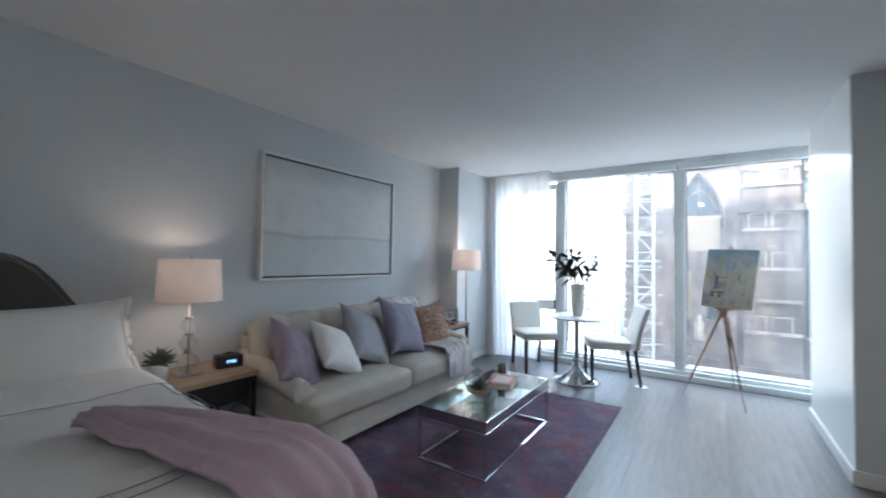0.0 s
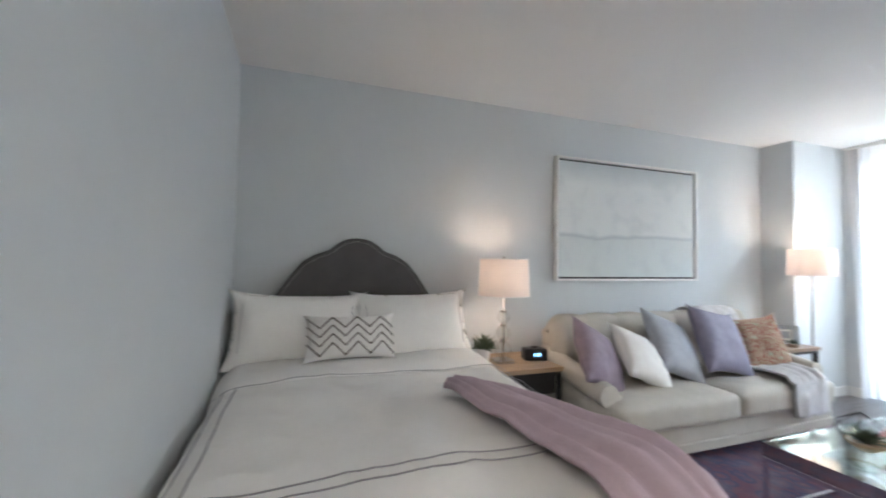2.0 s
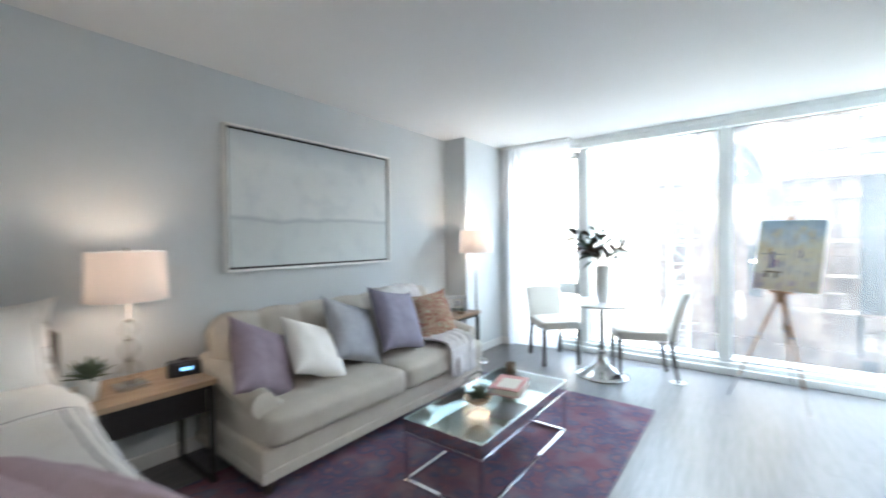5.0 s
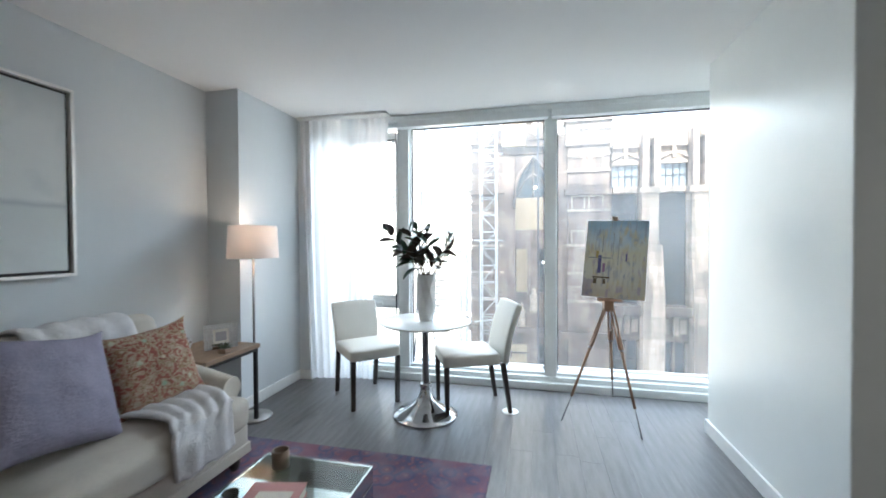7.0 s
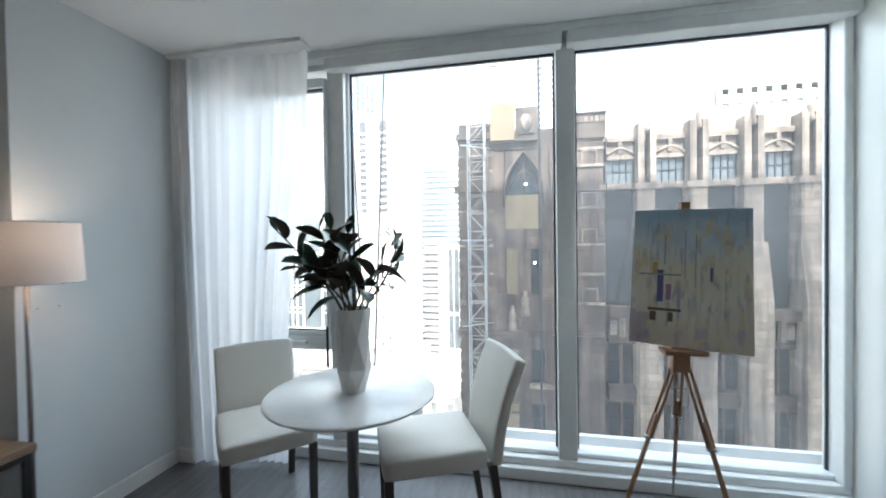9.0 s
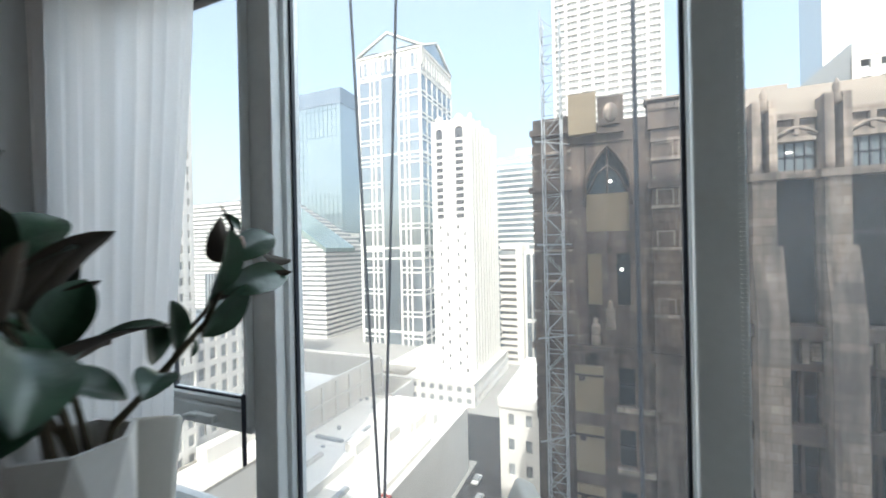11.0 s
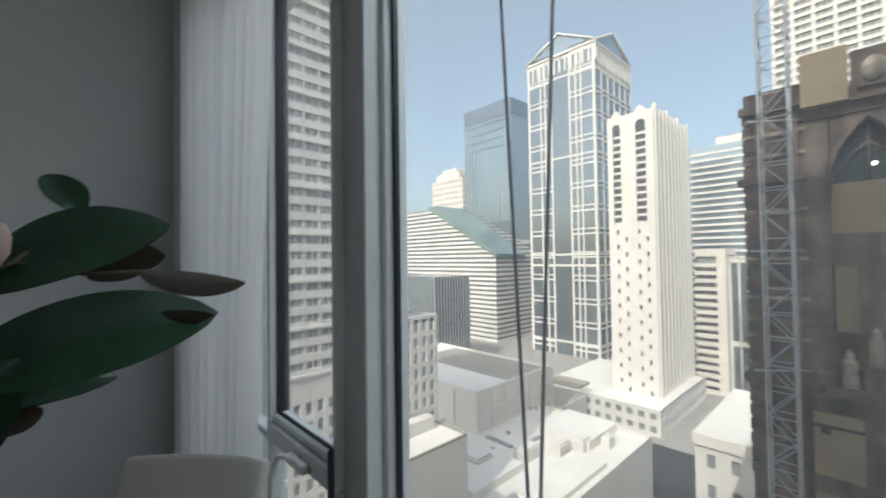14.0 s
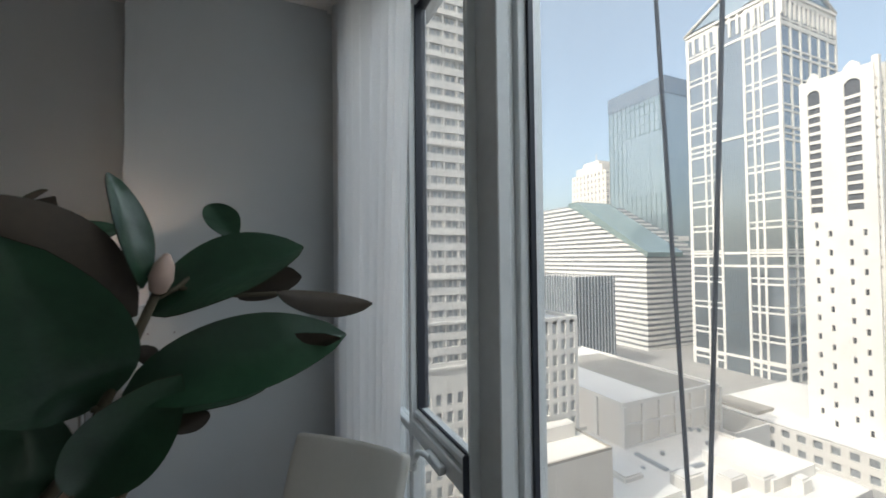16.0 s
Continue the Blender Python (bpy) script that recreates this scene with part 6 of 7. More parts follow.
def gable_tower():
    b = building("gabled_tower", "tall white-gridded glass tower with a pedimented roof")
    x0, x1, y0, y1, z1 = -157.5, -109.0, 240.0, 294.0, 132.0
    block("core", [(x0 + 0.4, y0 + 0.4, GROUND, x1 - 0.4, y1, z1)], M["tower_glass"], b, "dark reflective glass")
    g = []
    st = 14.6
    z = GROUND + 4
    while z < z1:
        for zz, h in ((z, 1.0), (z + 3.2, 0.8)):
            for xa, xb in ((x0, x0 + 17.5), (x1 - 16.5, x1)):
                g.append((xa, y0, zz, xb, y0 + 0.4, zz + h))
            g.append((x1 - 0.4, y0, zz, x1, y1, zz + h))
        z += st
    for z in (GROUND + 8, -5.0, 2.0, 65.0, 118.0, 130.5):
        g.append((x0, y0 - 0.1, z, x1, y0 + 0.4, z + 1.3))
        g.append((x1 - 0.4, y0, z, x1 + 0.1, y1, z + 1.3))
    for x, w in ((x0, 1.6), (x0 + 9.5, 1.0), (x0 + 13.0, 1.0), (x0 + 17.5, 1.2), (x1 - 17.6, 1.2), (x1 - 13.2, 1.0), (x1 - 9.8, 1.0), (x1 - 1.6, 1.6)):
        g.append((x, y0 - 0.05, GROUND, x + w, y0 + 0.4, z1))
    for k in range(7):
        g.append((x1 - 0.4, y0 + k * 9, GROUND, x1 + 0.05, y0 + k * 9 + 1.3, z1))
    block("white_grid", g, M["conc_white"], b, "white grid of mullions", "stuff")
    mull = [(x0 + 19 + k * 1.3, y0 + 0.25, GROUND, x0 + 19.12 + k * 1.3, y0 + 0.45, 118) for k in range(9)] + [(x0 + 18, y0 + 0.25, GROUND + k * 2.43, x1 - 17, y0 + 0.45, GROUND + 0.12 + k * 2.43) for k in range(74)]
    block("fine_mullions", mull, M["blue_glass"], b, kind="stuff")
    den = [(x0 + k * 4.04, y0 - 0.3, 122, x0 + 1.3 + k * 4.04, y0 + 0.4, z1 + 1.5) for k in range(13)] + [(x1 - 0.4, y0 + k * 4.4, 122, x1 + 0.3, y0 + k * 4.4 + 1.4, z1 + 1.5) for k in range(13)]
    den += [(x0 - 0.8, y0 - 0.8, z1 + 1.0, x1 + 0.8, y1, z1 + 2.4)]
    block("cornice", den, M["conc_white"], b)
    # cross-gabled roof: front and side pediments
    xm, ym = (x0 + x1) / 2, (y0 + y1) / 2
    zb, za = z1 + 2.4, z1 + 15.0
    bm = bmesh.new()
    for tri, far in ((((x0, y0, zb), (x1, y0, zb), (xm, y0, za)), (0, y1 - y0, 0)), (((x1, y0, zb), (x1, y1, zb), (x1, ym, za)), (x0 - x1, 0, 0))):
        a = [bm.verts.new(v) for v in tri]
        c = [bm.verts.new(Vector(v) + Vector(far)) for v in tri]
        bm.faces.new(a)
        bm.faces.new(c[::-1])
        for k in range(3):
            bm.faces.new((a[k], a[(k + 1) % 3], c[(k + 1) % 3], c[k]))
    part("roof", bm, M["blue_glass"], b, "blue glass pediment")
    rk = []
    for p, q in (((x0 - 0.8, y0 - 0.4, zb), (xm, y0 - 0.4, za + 0.6)), ((xm, y0 - 0.4, za + 0.6), (x1 + 0.8, y0 - 0.4, zb)), ((x1 + 0.4, y0, zb), (x1 + 0.4, ym, za + 0.6)), ((x1 + 0.4, ym, za + 0.6), (x1 + 0.4, y1, zb))):
        rk.append((p, q))
    for p, q in rk:
        part("raking_cornice", tube([p, q], 0.9, 4), M["conc_white"], b)


def stepped_office():
    b = building("striped_office", "white-banded office block stepping down under a green glass roof")
    x0, x1, y0, y1 = -335.0, -187.5, 240.0, 300.0
    fl = 3.55
    n = int((45 - GROUND) / fl)
    bands, core = [], []
    for k in range(n):
        z = GROUND + k * fl
        xr = x1 if z < 1.5 else max(-262.0, x1 - (z - 1.5) * 1.75)
        yb = y0
        step = 1.2 * (k % 3)
        bands.append((x0, yb - 1.2, z, xr - 0.0, y1, z + 1.75))
        core.append((x0 + 0.5, yb, z + 1.75, xr - 1.4, y1 - 0.5, z + fl))
    block("white_bands", bands, M["conc_white"], b, "white horizontal spandrels", "stuff")
    block("ribbon_windows", core, M["win_dark"], b, "dark ribbon windows", "stuff")
    bm = bmesh.new()
    prof = [(-262.0, 46.0), (-252, 46.5), (-186.5, 4.0), (-186.5, 1.0), (-256, 41.0), (-262, 43)]
    a = [bm.verts.new((x, y0 - 1.6, z)) for x, z in prof]
    c = [bm.verts.new((x, y0 + 34, z)) for x, z in prof]
    bm.faces.new(a)
    bm.faces.new(c[::-1])
    for k in range(6):
        bm.faces.new((a[k], a[(k + 1) % 6], c[(k + 1) % 6], c[k]))
    part("green_roof", bm, M["green_glass"], b, "sloping green glass roof")
    block("stair_shaft", [(-226, y0 - 2.4, GROUND, -221, y0, -25)], M["conc_tan"], b)
    d = building("dark_glass_block", "dark glass block with pale vertical fins")
    block("core", [(-196, 152, GROUND, -160, 180, -9.0)], M["tower_glass"], d)
    block("fins", [(-196 + k * 2.2, 151.5, GROUND, -195.6 + k * 2.2, 152, -9) for k in range(17)] + [(-160, 152 + 2.2 * k, GROUND, -159.5, 152.4 + 2.2 * k, -9) for k in range(13)], M["scaffold"], d, kind="stuff")


def far_towers():
    g = building("glass_tower", "tall blue-grey reflective glass tower")
    block("shaft", [(-312, 340, GROUND, -247, 374, 165), (-290, 339.6, 60, -247, 340, 118)], M["blue_glass"], g)
    block("crown", [(-312.6, 339.4, 152, -246.4, 374, 168)], M["tower_glass"], g)
    block("mullions", [(-312 + k * 5.4, 339.5, GROUND, -311.7 + k * 5.4, 340, 152) for k in range(13)] + [(-312, 339.5, z, -247, 340, z + 0.5) for z in range(-60, 150, 9)], M["green_glass"], g, kind="stuff")
    h = building("glass_block", "mid-rise green glass block with a pale top")
    block("shaft", [(-262, 300, GROUND, -222, 330, 14)], M["green_glass"], h)
    block("fins", [(-262 + 2.5 * k, 299.4, GROUND, -261.3 + 2.5 * k, 300, 14) for k in range(17)], M["conc_tan"], h, kind="stuff")
    block("top", [(-263, 299, 14, -221, 331, 18)], M["conc_tan"], h)
    i = building("stone_tower", "distant cream stone tower with stepped top")
    x0, x1 = -470, -404
    block("core", [(x0 + 1, 431, GROUND, x1 - 1, 470, 120)], M["win_dark"], i, "dark windows")
    block("wall", facade(x0 + 1, x1 - 1, 431, 470, GROUND, 121, 7.0, 3.0, 8.5, 4.5, "fr", 1.0) + [(x0 + 8, 432, 120, x1 - 8, 468, 131), (x0 + 18, 436, 131, x1 - 18, 460, 138)], M["conc_tan"], i, kind="stuff")
    block("spire", [(-438.5, 447, 138, -437.5, 448, 152)], M["conc_tan"], i)
    k2 = building("banded_glass_tower", "pale blue glass tower with white floor bands")
    block("core", [(-62, 250, GROUND, -14, 280, 58)], M["blue_glass"], k2)
    block("floor_bands", [(-62.3, 249.5, GROUND + z * 3.4, -13.7, 250, GROUND + z * 3.4 + 1.2) for z in range(35)] + [(-50, 251, 58, -20, 279, 62)], M["conc_white"], k2, "white floor bands", "stuff")
    l = building("terraced_block", "tan concrete block with deep balconies")
    block("core", [(-53, 221, GROUND, -42, 240, 0.5)], M["win_dark"], l)
    block("balconies", [(-53.2, 219.0, GROUND + z * 3.6, -44.5, 221, GROUND + z * 3.6 + 1.7) for z in range(17)] + [(-44.5, 219.5, GROUND, -41, 240, 1.0), (-53, 220, 0.5, -41, 240, 4.0)], M["conc_tan"], l, "tan concrete balconies", "stuff")
    m = building("white_framed_block", "dark glass block with thin white piers")
    block("core", [(-41, 226, GROUND, -24, 245, -2)], M["tower_glass"], m)
    block("piers", [(-41 + k * 3.4, 225, GROUND, -40.2 + k * 3.4, 226, -1.5) for k in range(6)] + [(-41.5, 225, -2.5, -23.5, 245, -1), (-41.5, 224.6, -40, -23.5, 226, -38)], M["conc_white"], m, "thin white piers", "stuff")
    o = building("ribbed_tower", "tall pale residential tower with scalloped window bays")
    block("core", [(-9.5, 110, GROUND, 14.5, 130, 95)], M["win_dark"], o)
    w = []
    for k in range(48):
        z = 20 + k * 1.62
        w.append((-9.8, 109.5, z, 14.8, 110, z + 0.62))
    for k in range(9):
        w.append((-9.9 + k * 3.03, 109.3, GROUND, -9.3 + k * 3.03, 110, 95))
    for k in range(24):
        w.append((-9.5 + k, 109.6, 20, -9.42 + k, 110, 95))
    block("wall", w, M["conc_white"], o, kind="stuff")
    q = building("slender_glass_tower", "very tall hazy blue glass tower")
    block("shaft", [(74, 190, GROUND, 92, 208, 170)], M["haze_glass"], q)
    block("corner_fins", [(74 + 3 * k, 189.6, GROUND, 74.5 + 3 * k, 190, 170) for k in range(7)], M["conc_white"], q, kind="stuff")
    r = building("white_office", "white office block with small windows beyond the rooftops")
    block("core", [(26.5, 60.4, GROUND, 60, 80, 19.5)], M["ribbon_glass"], r)
    block("wall", facade(26.5, 60, 60.4, 80, 8.0, 20.5, 1.6, 0.8, 1.9, 1.0, "f", 0.3) + [(26.2, 60.1, 8, 26.5, 80, 20.5), (26.2, 60.0, 20.5, 60, 80, 22.0)], M["conc_white"], r, kind="stuff")
    s = building("corner_block", "pale stone low block across the street")
    block("core", [(-14.5, 70.4, GROUND, 20, 95, -25)], M["win_dark"], s)
    block("wall", facade(-14.5, 20, 70.4, 95, GROUND, -25.0, 3.0, 1.0, 4.2, 2.0, "f", 0.4) + [(-15.0, 70.0, GROUND, -14.5, 95, -24.0), (-15.2, 69.6, -25, 20, 95, -23.5)], M["conc_white"], s, kind="stuff")
    block("roof", [(-15, 70, -23.5, 20, 95, -23.3)], M["roof"], s)
    u = building("theatre_sign", "tall narrow red vertical sign on a steel bracket")
    u["category"] = "sign"
    block("panel", [(-37.2, 68, -50, -35.2, 68.5, -43.5)], material("sign_red", (0.35, 0.09, 0.08), 0.6), u)
    block("letter_blocks", [(-36.9, 67.8, -49.4 + 1.5 * k, -35.5, 67.99, -48.3 + 1.5 * k) for k in range(4)], M["conc_white"], u)


def gothic():
    b = building("gothic_tower", "weathered brown stone gothic building with boarded windows")
    Y = 28.0
    # corner bay with the pointed window
    cols = [(-1.40, 0.75), (0.75, 1.42), (3.55, 4.30), (4.30, 5.55)]
    block("core", [(-1.0, Y + 1.6, GROUND, 42, 55, 7.6)], M["stone"], b)
    back = [(-1.2, Y + 0.7, GROUND, 7.0, Y + 1.6, 7.8), (7.0, Y + 0.9, GROUND, 42, Y + 1.6, 7.2)]
    block("rear_wall", back, M["stone"], b)
    w = [(-1.4, Y, GROUND, 0.70, Y + 0.7, 8.55), (3.62, Y, GROUND, 4.55, Y + 0.7, 8.0), (4.55, Y - 0.25, GROUND, 6.9, Y + 0.7, 7.2), (4.4, Y - 0.4, 7.2, 7.0, Y + 0.7, 8.6),
         (-1.65, Y - 0.3, 4.45, 0.70, Y + 0.3, 4.75), (-1.6, Y - 0.35, -4.3, 3.6, Y + 0.3, -3.95), (4.35, Y - 0.5, 4.2, 7.0, Y, 4.55),
         (-1.55, Y - 0.25, 7.6, 0.6, Y, 7.95), (0.70, Y - 0.05, 6.9, 3.62, Y + 0.7, 8.0), (0.70, Y + 0.05, -4.0, 1.36, Y + 0.7, 6.9), (3.5, Y + 0.05, -4.0, 3.63, Y + 0.7, 6.9)]
    # wall under and between the small lights
    w += [(1.36, Y + 0.12, 0.95, 3.5, Y + 0.7, 2.15), (2.12, Y - 0.1, -4.0, 2.85, Y + 0.7, 0.95), (1.36, Y + 0.12, -4.0, 2.12, Y + 0.7, -1.8), (2.85, Y + 0.12, -4.0, 3.5, Y + 0.7, -1.8),
          (4.0, Y - 0.4, -4.6, 7.0, Y, -4.1)]
    block("corner_wall", w, M["stone"], b)
    # pointed arch head
    arch = []
    cx, hw = 2.47, 1.06
    for k in range(14):
        xa, xb = cx - hw + 2 * hw * k / 14, cx - hw + 2 * hw * (k + 1) / 14
        xm = abs((xa + xb) / 2 - cx) / hw
        zt = 4.25 + 2.45 * max(0.0, 1 - xm) ** 0.45
        arch.append((xa, Y + 0.05, zt, xb, Y + 0.7, 6.95))
    block("arch_head", arch, M["stone"], b)
    pts = []
    for k in range(25):
        x = -1 + 2 * k / 24
        pts.append((cx + x * (hw + 0.12), Y - 0.02, 4.1 + 2.62 * max(0.0, 1 - abs(x)) ** 0.45 + (0.0 if abs(x) < 1 else -0.6)))
    part("arch_moulding", tube(pts, 0.09, 6), M["stone"], b)
    aw = block("arched_window", [(1.36, Y + 0.45, 4.2, 3.55, Y + 0.55, 6.9)], M["old_glass"], b, "dark leaded glass")
    part("tracery", tube([(cx, Y + 0.4, 4.2), (cx, Y + 0.4, 6.7)], 0.05, 6), M["stone"], aw)
    for s in (-1, 1):
        part("tracery", tube([(cx + s * hw * 0.95, Y + 0.4, 4.25), (cx + s * hw * 0.5, Y + 0.4, 5.3), (cx, Y + 0.4, 5.75)], 0.05, 6), M["stone"], aw)
    block("boarding", [(1.36, Y + 0.30, 2.15, 3.5, Y + 0.45, 4.2)], M["ply"], b, "tan plywood boarding")
    block("boarding", [(0.58, Y - 0.5, 7.35, 1.98, Y - 0.05, 9.5)], M["ply"], b, "plywood box round a carved stone")
    block("boarding", [(1.40, Y + 0.2, -1.8, 2.10, Y + 0.3, 0.95)], M["ply"], b, "boarded small light")
    bw = block("small_window", [(2.86, Y + 0.4, -1.8, 3.5, Y + 0.5, 0.95)], M["old_glass"], b)
    for lx, lz in ((2.61, 4.85), (3.09, 0.09)):
        lb = bmesh.new()
        bmesh.ops.create_icosphere(lb, subdivisions=2, radius=0.075, matrix=Matrix.Translation((lx, Y + 0.33, lz)))
        part("work_lamp", lb, M["work_lamp"], b, "small lit work lamp behind the window")
    # carved shield and niche
    block("crest", [(2.05, Y - 0.35, 7.3, 3.3, Y, 9.2), (2.25, Y - 0.5, 7.7, 3.1, Y - 0.35, 8.9)], M["stone"], b)
    sh = bmesh.new()
    bmesh.ops.create_uvsphere(sh, u_segments=14, v_segments=10, radius=0.36, matrix=Matrix.Translation((2.68, Y - 0.5, 8.3)) @ Matrix.Diagonal((1, 0.5, 1.4, 1)))
    part("shield", sh, M["stone_light"], b, smooth=True)
    for x, z in ((2.5, -2.2), (1.75, -3.1)):
        part("niche_figure", lathe([(0, z - 0.8), (0.26, z - 0.8), (0.20, z - 0.2), (0.24, z + 0.2), (0.10, z + 0.4), (0.14, z + 0.55), (0, z + 0.72)], 10, x, Y - 0.15), M["stone_light"], b)
    for x in (-0.9, 0.3, 4.1, 5.2, 6.1):
        block("pilaster", [(x - 0.12, Y - 0.18, GROUND, x + 0.12, Y, 7.2)], M["stone"], b)
    cap = bmesh.new()
    vs = [cap.verts.new(v) for v in ((4.3, Y - 0.55, 8.6), (7.1, Y - 0.55, 8.6), (7.1, Y + 0.7, 8.6), (4.3, Y + 0.7, 8.6), (4.3, Y + 0.2, 8.95), (7.1, Y + 0.2, 8.95), (7.1, Y + 0.7, 8.95), (4.3, Y + 0.7, 8.95))]
    for q in ((0, 1, 5, 4), (4, 5, 6, 7), (1, 2, 6, 5), (0, 4, 7, 3), (2, 3, 7, 6), (0, 3, 2, 1)):
        cap.faces.new([vs[i] for i in q])
    part("coping", cap, M["stone_light"], b, "sloped pale stone coping")
    for k in range(9):
        block("carved_band", [(4.45 + k * 0.285, Y - 0.47, 8.1, 4.65 + k * 0.285, Y - 0.4, 8.42), (4.5 + k * 0.285, Y - 0.50, 8.17, 4.6 + k * 0.285, Y - 0.47, 8.35)], M["stone_light"], b)
    # string courses, quoins and blind panels of the corner bay
    for z in (6.55, 5.6, 3.2, 1.1, -0.6, -2.3):
        block("string_course", [(-1.48, Y - 0.10, z, 0.66, Y + 0.02, z + 0.14), (4.5, Y - 0.36, z, 6.95, Y - 0.2, z + 0.16)], M["stone_light"], b)
    for k in range(26):
        z = 7.2 - k * 0.62
        block("quoin", [(-1.46, Y - 0.07, z, -0.95 - 0.2 * (k % 2), Y + 0.02, z + 0.5)], M["stone"], b)
    for z in (5.75, 3.4, 1.3, -2.1):
        block("blind_panel", [(4.72, Y - 0.33, z, 4.80, Y - 0.2, z + 0.7), (5.45, Y - 0.33, z, 5.53, Y - 0.2, z + 0.7), (4.72, Y - 0.33, z + 0.7, 5.53, Y - 0.2, z + 0.78), (5.7, Y - 0.33, z, 5.78, Y - 0.2, z + 0.7), (6.5, Y - 0.33, z, 6.58, Y - 0.2, z + 0.7), (5.7, Y - 0.33, z + 0.7, 6.58, Y - 0.2, z + 0.78)], M["stone_light"], b)
    # lower storeys of the corner bay
    for k in range(12):
        z = -7.1 - 3.25 * k
        wl = block("sash_window", [(2.85, Y + 0.35, z, 4.35, Y + 0.45, z + 2.0)], M["old_glass"], b, "dark double-hung window")
        block("meeting_rail", [(2.85, Y + 0.25, z + 0.95, 4.35, Y + 0.35, z + 1.05)], M["gasket"], wl)
        block("sill", [(2.7, Y - 0.2, z - 0.25, 4.5, Y + 0.2, z)], M["stone_light"], b)
        bd = block("boarding", [(0.62, Y - 0.1, z - 0.5, 2.08, Y + 0.1, z + 2.0)], M["ply"], b, "boarded-over window")
        block("batten", [(0.62, Y - 0.16, z + 1.45, 2.08, Y - 0.1, z + 1.55), (0.85, Y - 0.17, z + 1.2, 1.15, Y - 0.1, z + 1.5)], M["dark_wood"], bd)
    low = [(0.70, Y + 0.05, GROUND, 2.85, Y + 0.35, -4.3), (4.35, Y + 0.05, GROUND, 4.6, Y + 0.7, -4.3)]
    low += [(2.85, Y + 0.05, -5.1, 4.35, Y + 0.7, -4.3)] + [(2.85, Y + 0.05, -7.1 - 3.25 * k - 1.25, 4.35, Y + 0.7, -7.1 - 3.25 * k) for k in range(12)]
    block("lower_wall", low, M["stone"], b)
    # main front: buttresses and tall windows
    pitch = 2.62
    for k in range(12):
        x = 8.62 + k * pitch
        bt = block("buttress", [(x, Y - 0.9, GROUND, x + 1.15, Y + 0.9, -1.9), (x + 0.05, Y - 0.35, -1.9, x + 0.95, Y + 0.9, 4.4), (x + 0.12, Y - 0.25, 4.4, x + 0.45, Y + 0.6, 7.9), (x + 0.75, Y - 0.25, 4.4, x + 1.05, Y + 0.6, 7.9)], M["stone_light"], b, "tall stone buttress")
        bm = bmesh.new()
        vs = [bm.verts.new(v) for v in ((x, Y - 0.9, -1.9), (x + 1.15, Y - 0.9, -1.9), (x + 1.15, Y - 0.35, 1.2), (x, Y - 0.35, 1.2), (x, Y + 0.2, -1.9), (x + 1.15, Y + 0.2, -1.9), (x + 1.15, Y + 0.2, 1.2), (x, Y + 0.2, 1.2))]
        for f in ((0, 1, 2, 3), (0, 3, 7, 4), (1, 5, 6, 2), (3, 2, 6, 7)):
            bm.faces.new([vs[i] for i in f])
        part("weathering_slope", bm, M["stone_light"], bt, "pale sloped stone cap")
        part("finial", lathe([(0.0, 7.3), (0.2, 7.5), (0.12, 7.9), (0.16, 8.2), (0, 8.6)], 8, x + 0.6, Y - 0.1), M["stone_light"], bt)
        block("capital", [(x - 0.1, Y - 0.5, 4.2, x + 1.2, Y + 0.5, 4.55)], M["stone_light"], bt)
        x2, x3 = x - 1.45, x
        up = block("attic_window", [(x2, Y + 0.5, 4.65, x3, Y + 0.6, 6.0)], M["blue_glass"], b, "bluish attic window")
        block("glazing_bar", [(x2 + q * 0.36, Y + 0.42, 4.65, x2 + q * 0.36 + 0.05, Y + 0.5, 6.0) for q in range(1, 4)] + [(x2, Y + 0.42, 5.3, x3, Y + 0.5, 5.36)], M["gasket"], up)
        block("lintel", [(x2, Y + 0.2, 6.0, x3, Y + 0.7, 6.35), (x2, Y + 0.35, 6.35, x3, Y + 0.9, 7.0), (x2, Y + 0.1, 7.0, x3, Y + 0.7, 7.3), (x2 + 0.62, Y + 0.1, 6.3, x2 + 0.82, Y + 0.4, 7.0)], M["stone_light"], b)
        pts = [(x2 + 1.45 * q / 10, Y + 0.15, 6.25 + 0.35 * math.sin(math.pi * q / 10)) for q in range(11)]
        part("hood_mould", tube(pts, 0.09, 5), M["stone_light"], b)
        block("sill", [(x2, Y + 0.1, 4.3, x3, Y + 0.7, 4.65)], M["stone_light"], b)
        tw = block("tall_window", [(x2, Y + 0.6, -2.4, x3, Y + 0.7, 4.3)], M["old_glass"], b, "tall dark window")
        block("transom", [(x2, Y + 0.5, 1.7, x3, Y + 0.6, 1.85), (x2, Y + 0.5, 3.1, x3, Y + 0.6, 3.16)], M["gasket"], tw)
        block("apron", [(x2, Y + 0.0, -4.5, x3, Y + 0.9, -2.7), (x2, Y - 0.5, -2.95, x3, Y + 0.7, -2.4)], M["stone"], b)
        block("corbel", [(x2 + 0.6, Y - 0.3, -4.1, x2 + 0.85, Y, -2.95), (x2 + 0.1, Y - 0.1, -4.0, x2 + 0.45, Y, -3.2), (x2 + 1.0, Y - 0.1, -4.0, x2 + 1.35, Y, -3.2)], M["stone_light"], b)
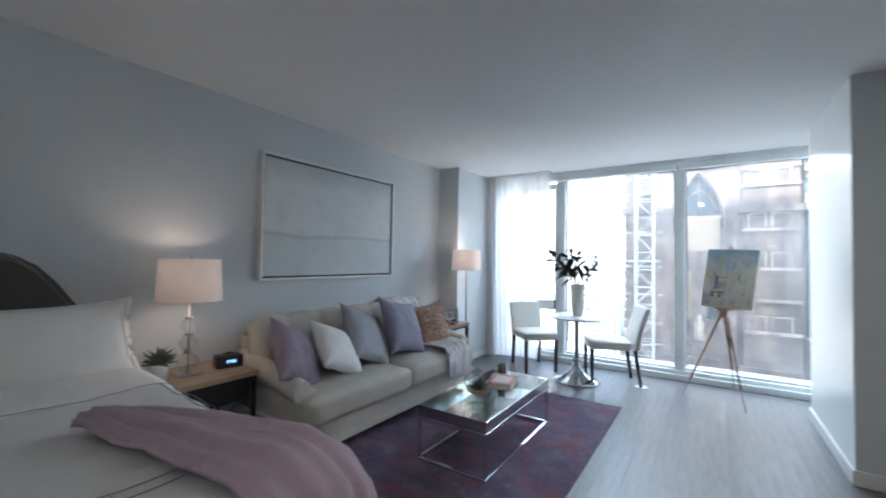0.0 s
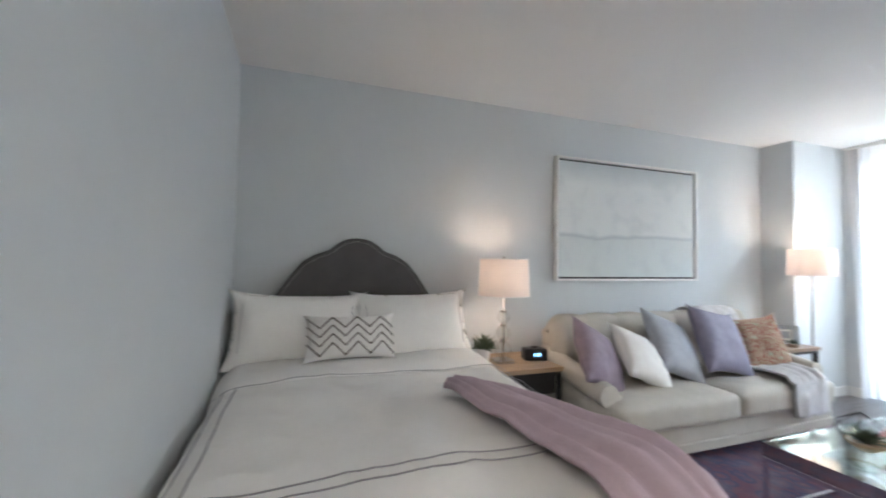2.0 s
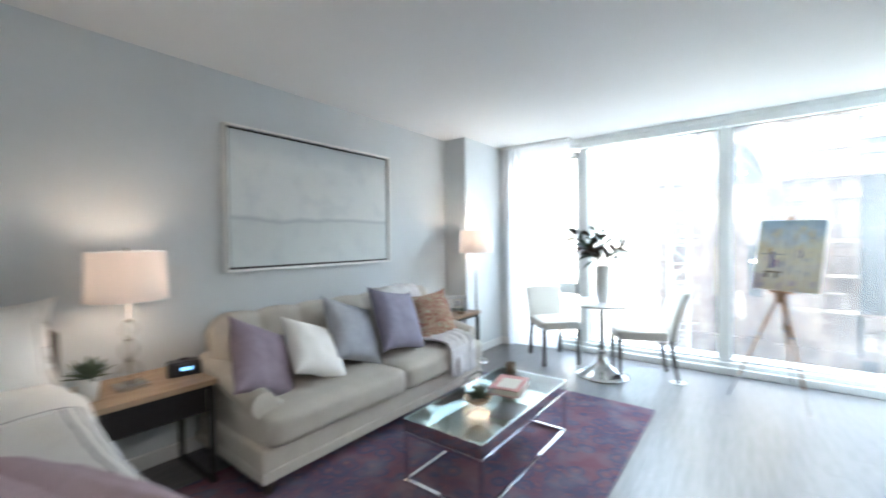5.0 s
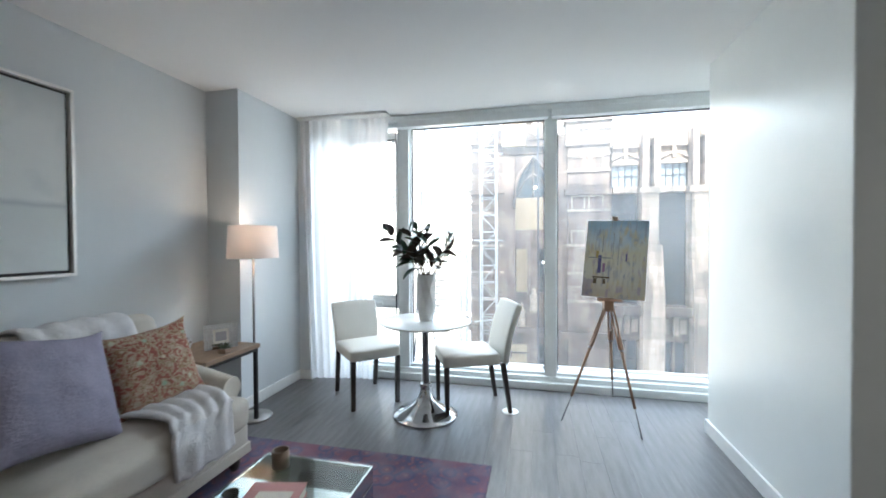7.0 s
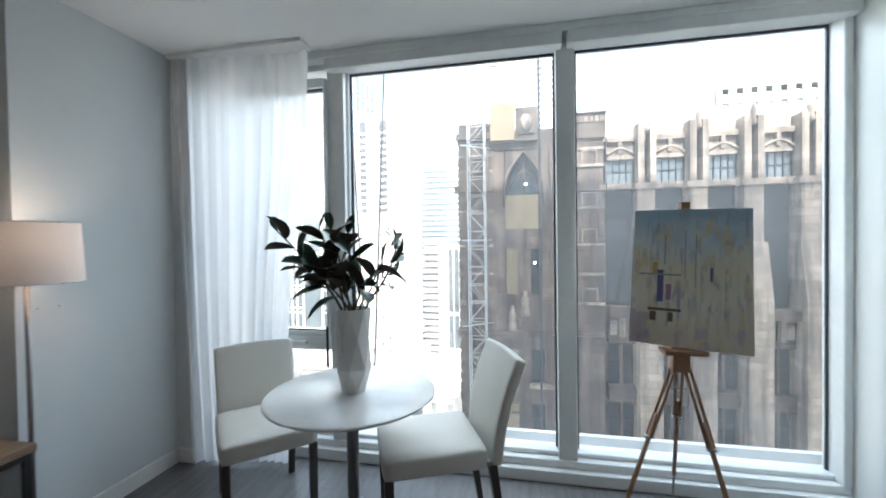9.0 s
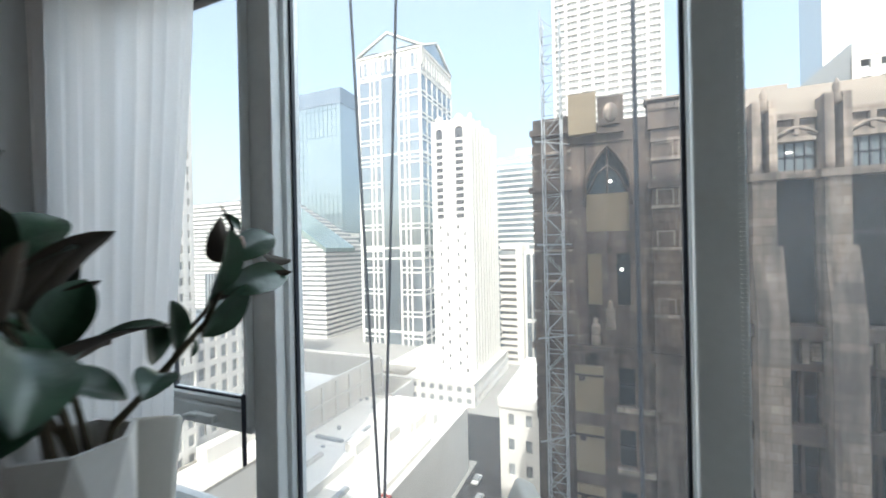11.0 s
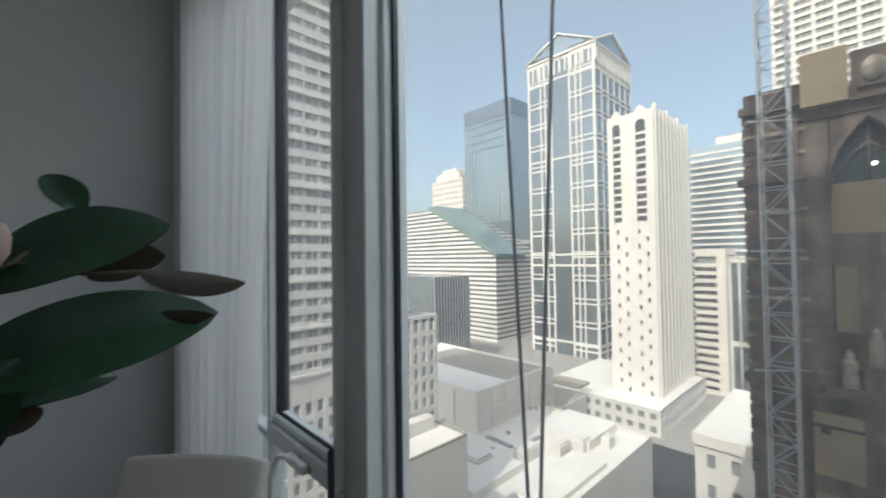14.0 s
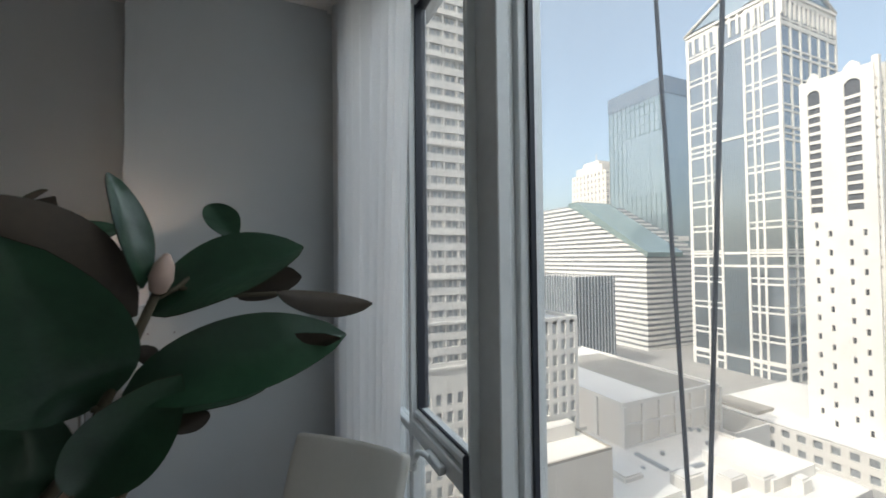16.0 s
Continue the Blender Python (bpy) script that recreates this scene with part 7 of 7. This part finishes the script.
        for j in range(8):
            z = -7.0 - 3.25 * j
            if k > 5 and j > 3:
                continue
            pw = block("paired_window", [(x2 + 0.05, Y + 0.5, z, x2 + 0.66, Y + 0.6, z + 2.4), (x2 + 0.80, Y + 0.5, z, x3 - 0.05, Y + 0.6, z + 2.4)], M["old_glass"], b, "paired dark windows")
            block("meeting_rail", [(x2 + 0.05, Y + 0.42, z + 1.2, x2 + 0.66, Y + 0.5, z + 1.28), (x2 + 0.80, Y + 0.42, z + 1.2, x3 - 0.05, Y + 0.5, z + 1.28)], M["gasket"], pw)
            block("sill", [(x2, Y - 0.1, z - 0.85, x3, Y + 0.9, z)], M["stone"], b)
            block("mullion", [(x2 + 0.66, Y + 0.2, z, x2 + 0.80, Y + 0.7, z + 2.4)], M["stone"], b)
    block("parapet", [(7.0, Y + 0.6, 7.2, 42, Y + 1.6, 8.0), (7.0, Y + 1.6, 7.2, 42, Y + 2.4, 8.9), (8.0, Y + 4, 8.0, 11.5, Y + 10, 9.9)], M["brick_roof"], b, "brick parapet and roof house")
    block("side_wall", [(-1.4, Y + 0.7, GROUND, -1.0, 55, 8.0)], M["stone"], b)
    # hoist mast
    h = thing("hoist_mast", "silver lattice construction hoist mast fixed to the stone front", "construction hoist")
    x0, x1, y0, y1 = -0.55, 0.35, Y - 2.3, Y - 1.4
    z0, z1 = -36.0, 13.4
    for x in (x0, x1):
        for y in (y0, y1):
            part("post", tube([(x, y, z0), (x, y, z1)], 0.038, 6), M["scaffold"], h)
    lat = bmesh.new()
    z = z0
    k = 0
    while z < z1 - 1:
        for (xa, ya), (xb, yb) in (((x0, y0), (x1, y0)), ((x0, y1), (x1, y1)), ((x0, y0), (x0, y1)), ((x1, y0), (x1, y1))):
            bm_tube(lat, [(xa, ya, z), (xb, yb, z)], 0.022, 5)
            p, q = ((xa, ya, z), (xb, yb, z + 1.0)) if k % 2 else ((xb, yb, z), (xa, ya, z + 1.0))
            bm_tube(lat, [p, q], 0.018, 5)
        z += 1.0
        k += 1
    tagged(part("lattice", lat, M["scaffold"], h, "zigzag bracing"), kind="stuff")
    for z in (-30, -20, -9, -3.5, 1.5, 7):
        part("wall_tie", tube([(x0 - 0.5, y1, z), (x1 + 0.3, Y + 0.1, z)], 0.05, 6), M["scaffold"], h)
    part("footing", box(x0 - 0.5, y0 - 0.5, GROUND, x1 + 0.5, y1 + 0.5, z0), M["scaffold"], h)


def streets():
    solid("ground", box(-3000, -3000, GROUND - 2, 3000, 3000, GROUND), M["pave"], "pale city ground", "ground", S)
    solid("road", bm_box(box(-35.0, -400, GROUND + 0.004, -17.5, 900, GROUND + 0.05), -400, 118, GROUND + 0.055, 200, 150, GROUND + 0.09), M["asphalt"], "asphalt city street", "road", S)
    rnd = random.Random(21)
    cols = [material("car_paint", c, 0.3, 0.2) for c in ((0.03, 0.03, 0.035), (0.55, 0.55, 0.55), (0.2, 0.03, 0.03), (0.05, 0.07, 0.14), (0.75, 0.75, 0.73))]
    for k in range(16):
        x, y = rnd.choice((-32, -29, -23.5, -20.5)), 70 + k * 10 + rnd.uniform(-2, 2)
        c = thing("car", "parked city car far below on the street", "car", (x, y, GROUND + 0.06), 0, group="cars on the street")
        cm = cols[rnd.randrange(5)]
        part("body", box(-0.9, -2.2, 0.3, 0.9, 2.2, 0.95, bevel=0.15), cm, c)
        part("cabin", box(-0.78, -1.2, 0.95, 0.78, 1.1, 1.5, bevel=0.2), M["win_dark"], c)
        for sx in (-0.8, 0.8):
            for sy in (-1.4, 1.4):
                part("wheel", tube([(sx - 0.1, sy, 0.32), (sx + 0.1, sy, 0.32)], 0.32, 12), M["black"], c)


def own_building():
    """The block that this flat sits in: its front goes on round the window and above."""
    b = building("own_building", "the plain grey apartment block that holds the flat")
    X0, X1 = -14.0, 34.0
    TOP = 27.0
    block("front_wall", [(X0, 6.302, GROUND, X1, 6.325, -0.21), (X0, 6.302, H + 0.26, X1, 6.325, TOP), (X0, 6.16, -0.21, -0.25, 6.18, H + 0.26), (4.9, 6.302, -0.21, X1, 6.325, H + 0.26),
                         (-0.25, 6.1755, -0.205, 0.45, 6.19, H + 0.255), (4.165, 6.302, -0.205, 4.9, 6.322, H + 0.255)], M["own"], b)
    block("mass", [(X0, -16, H + 0.30, X1, 6.30, TOP), (X0, -16, GROUND, X1, 6.30, -0.30), (X0, -16, -0.30, -0.25, 6.16, H + 0.30), (FX1 + 0.05, -16, -0.30, X1, 6.30, H + 0.30), (-0.25, -16, -0.30, FX1 + 0.05, -3.05, H + 0.30)], M["own"], b)


left_tower()
low_roofs()
white_tower()
gable_tower()
stepped_office()
far_towers()
gothic()
streets()
own_building()


# ropes of the window washers
def rope(x, y, dx, label):
    n = 30
    pts = [(x - dx * (14 * q / n - 7) * 1.0, y, 8.4 - 14 * q / n) for q in range(n + 1)]
    pts = [(x + dx * (1.3 - p[2]), y, p[2]) for p in pts]
    ob = solid("rope", tube(pts, 0.0105, 8), M["rope"], label, "rope", group="ropes outside the window", smooth=True)
    return ob


rope(0.93, 7.40, 0.045, "grey twisted rope hanging outside the window")
rope(1.115, 7.42, -0.05, "dark rope hanging outside the window")
rope(2.66, 7.3, 0.0, "dark safety rope hanging outside the window")

lay_planks()
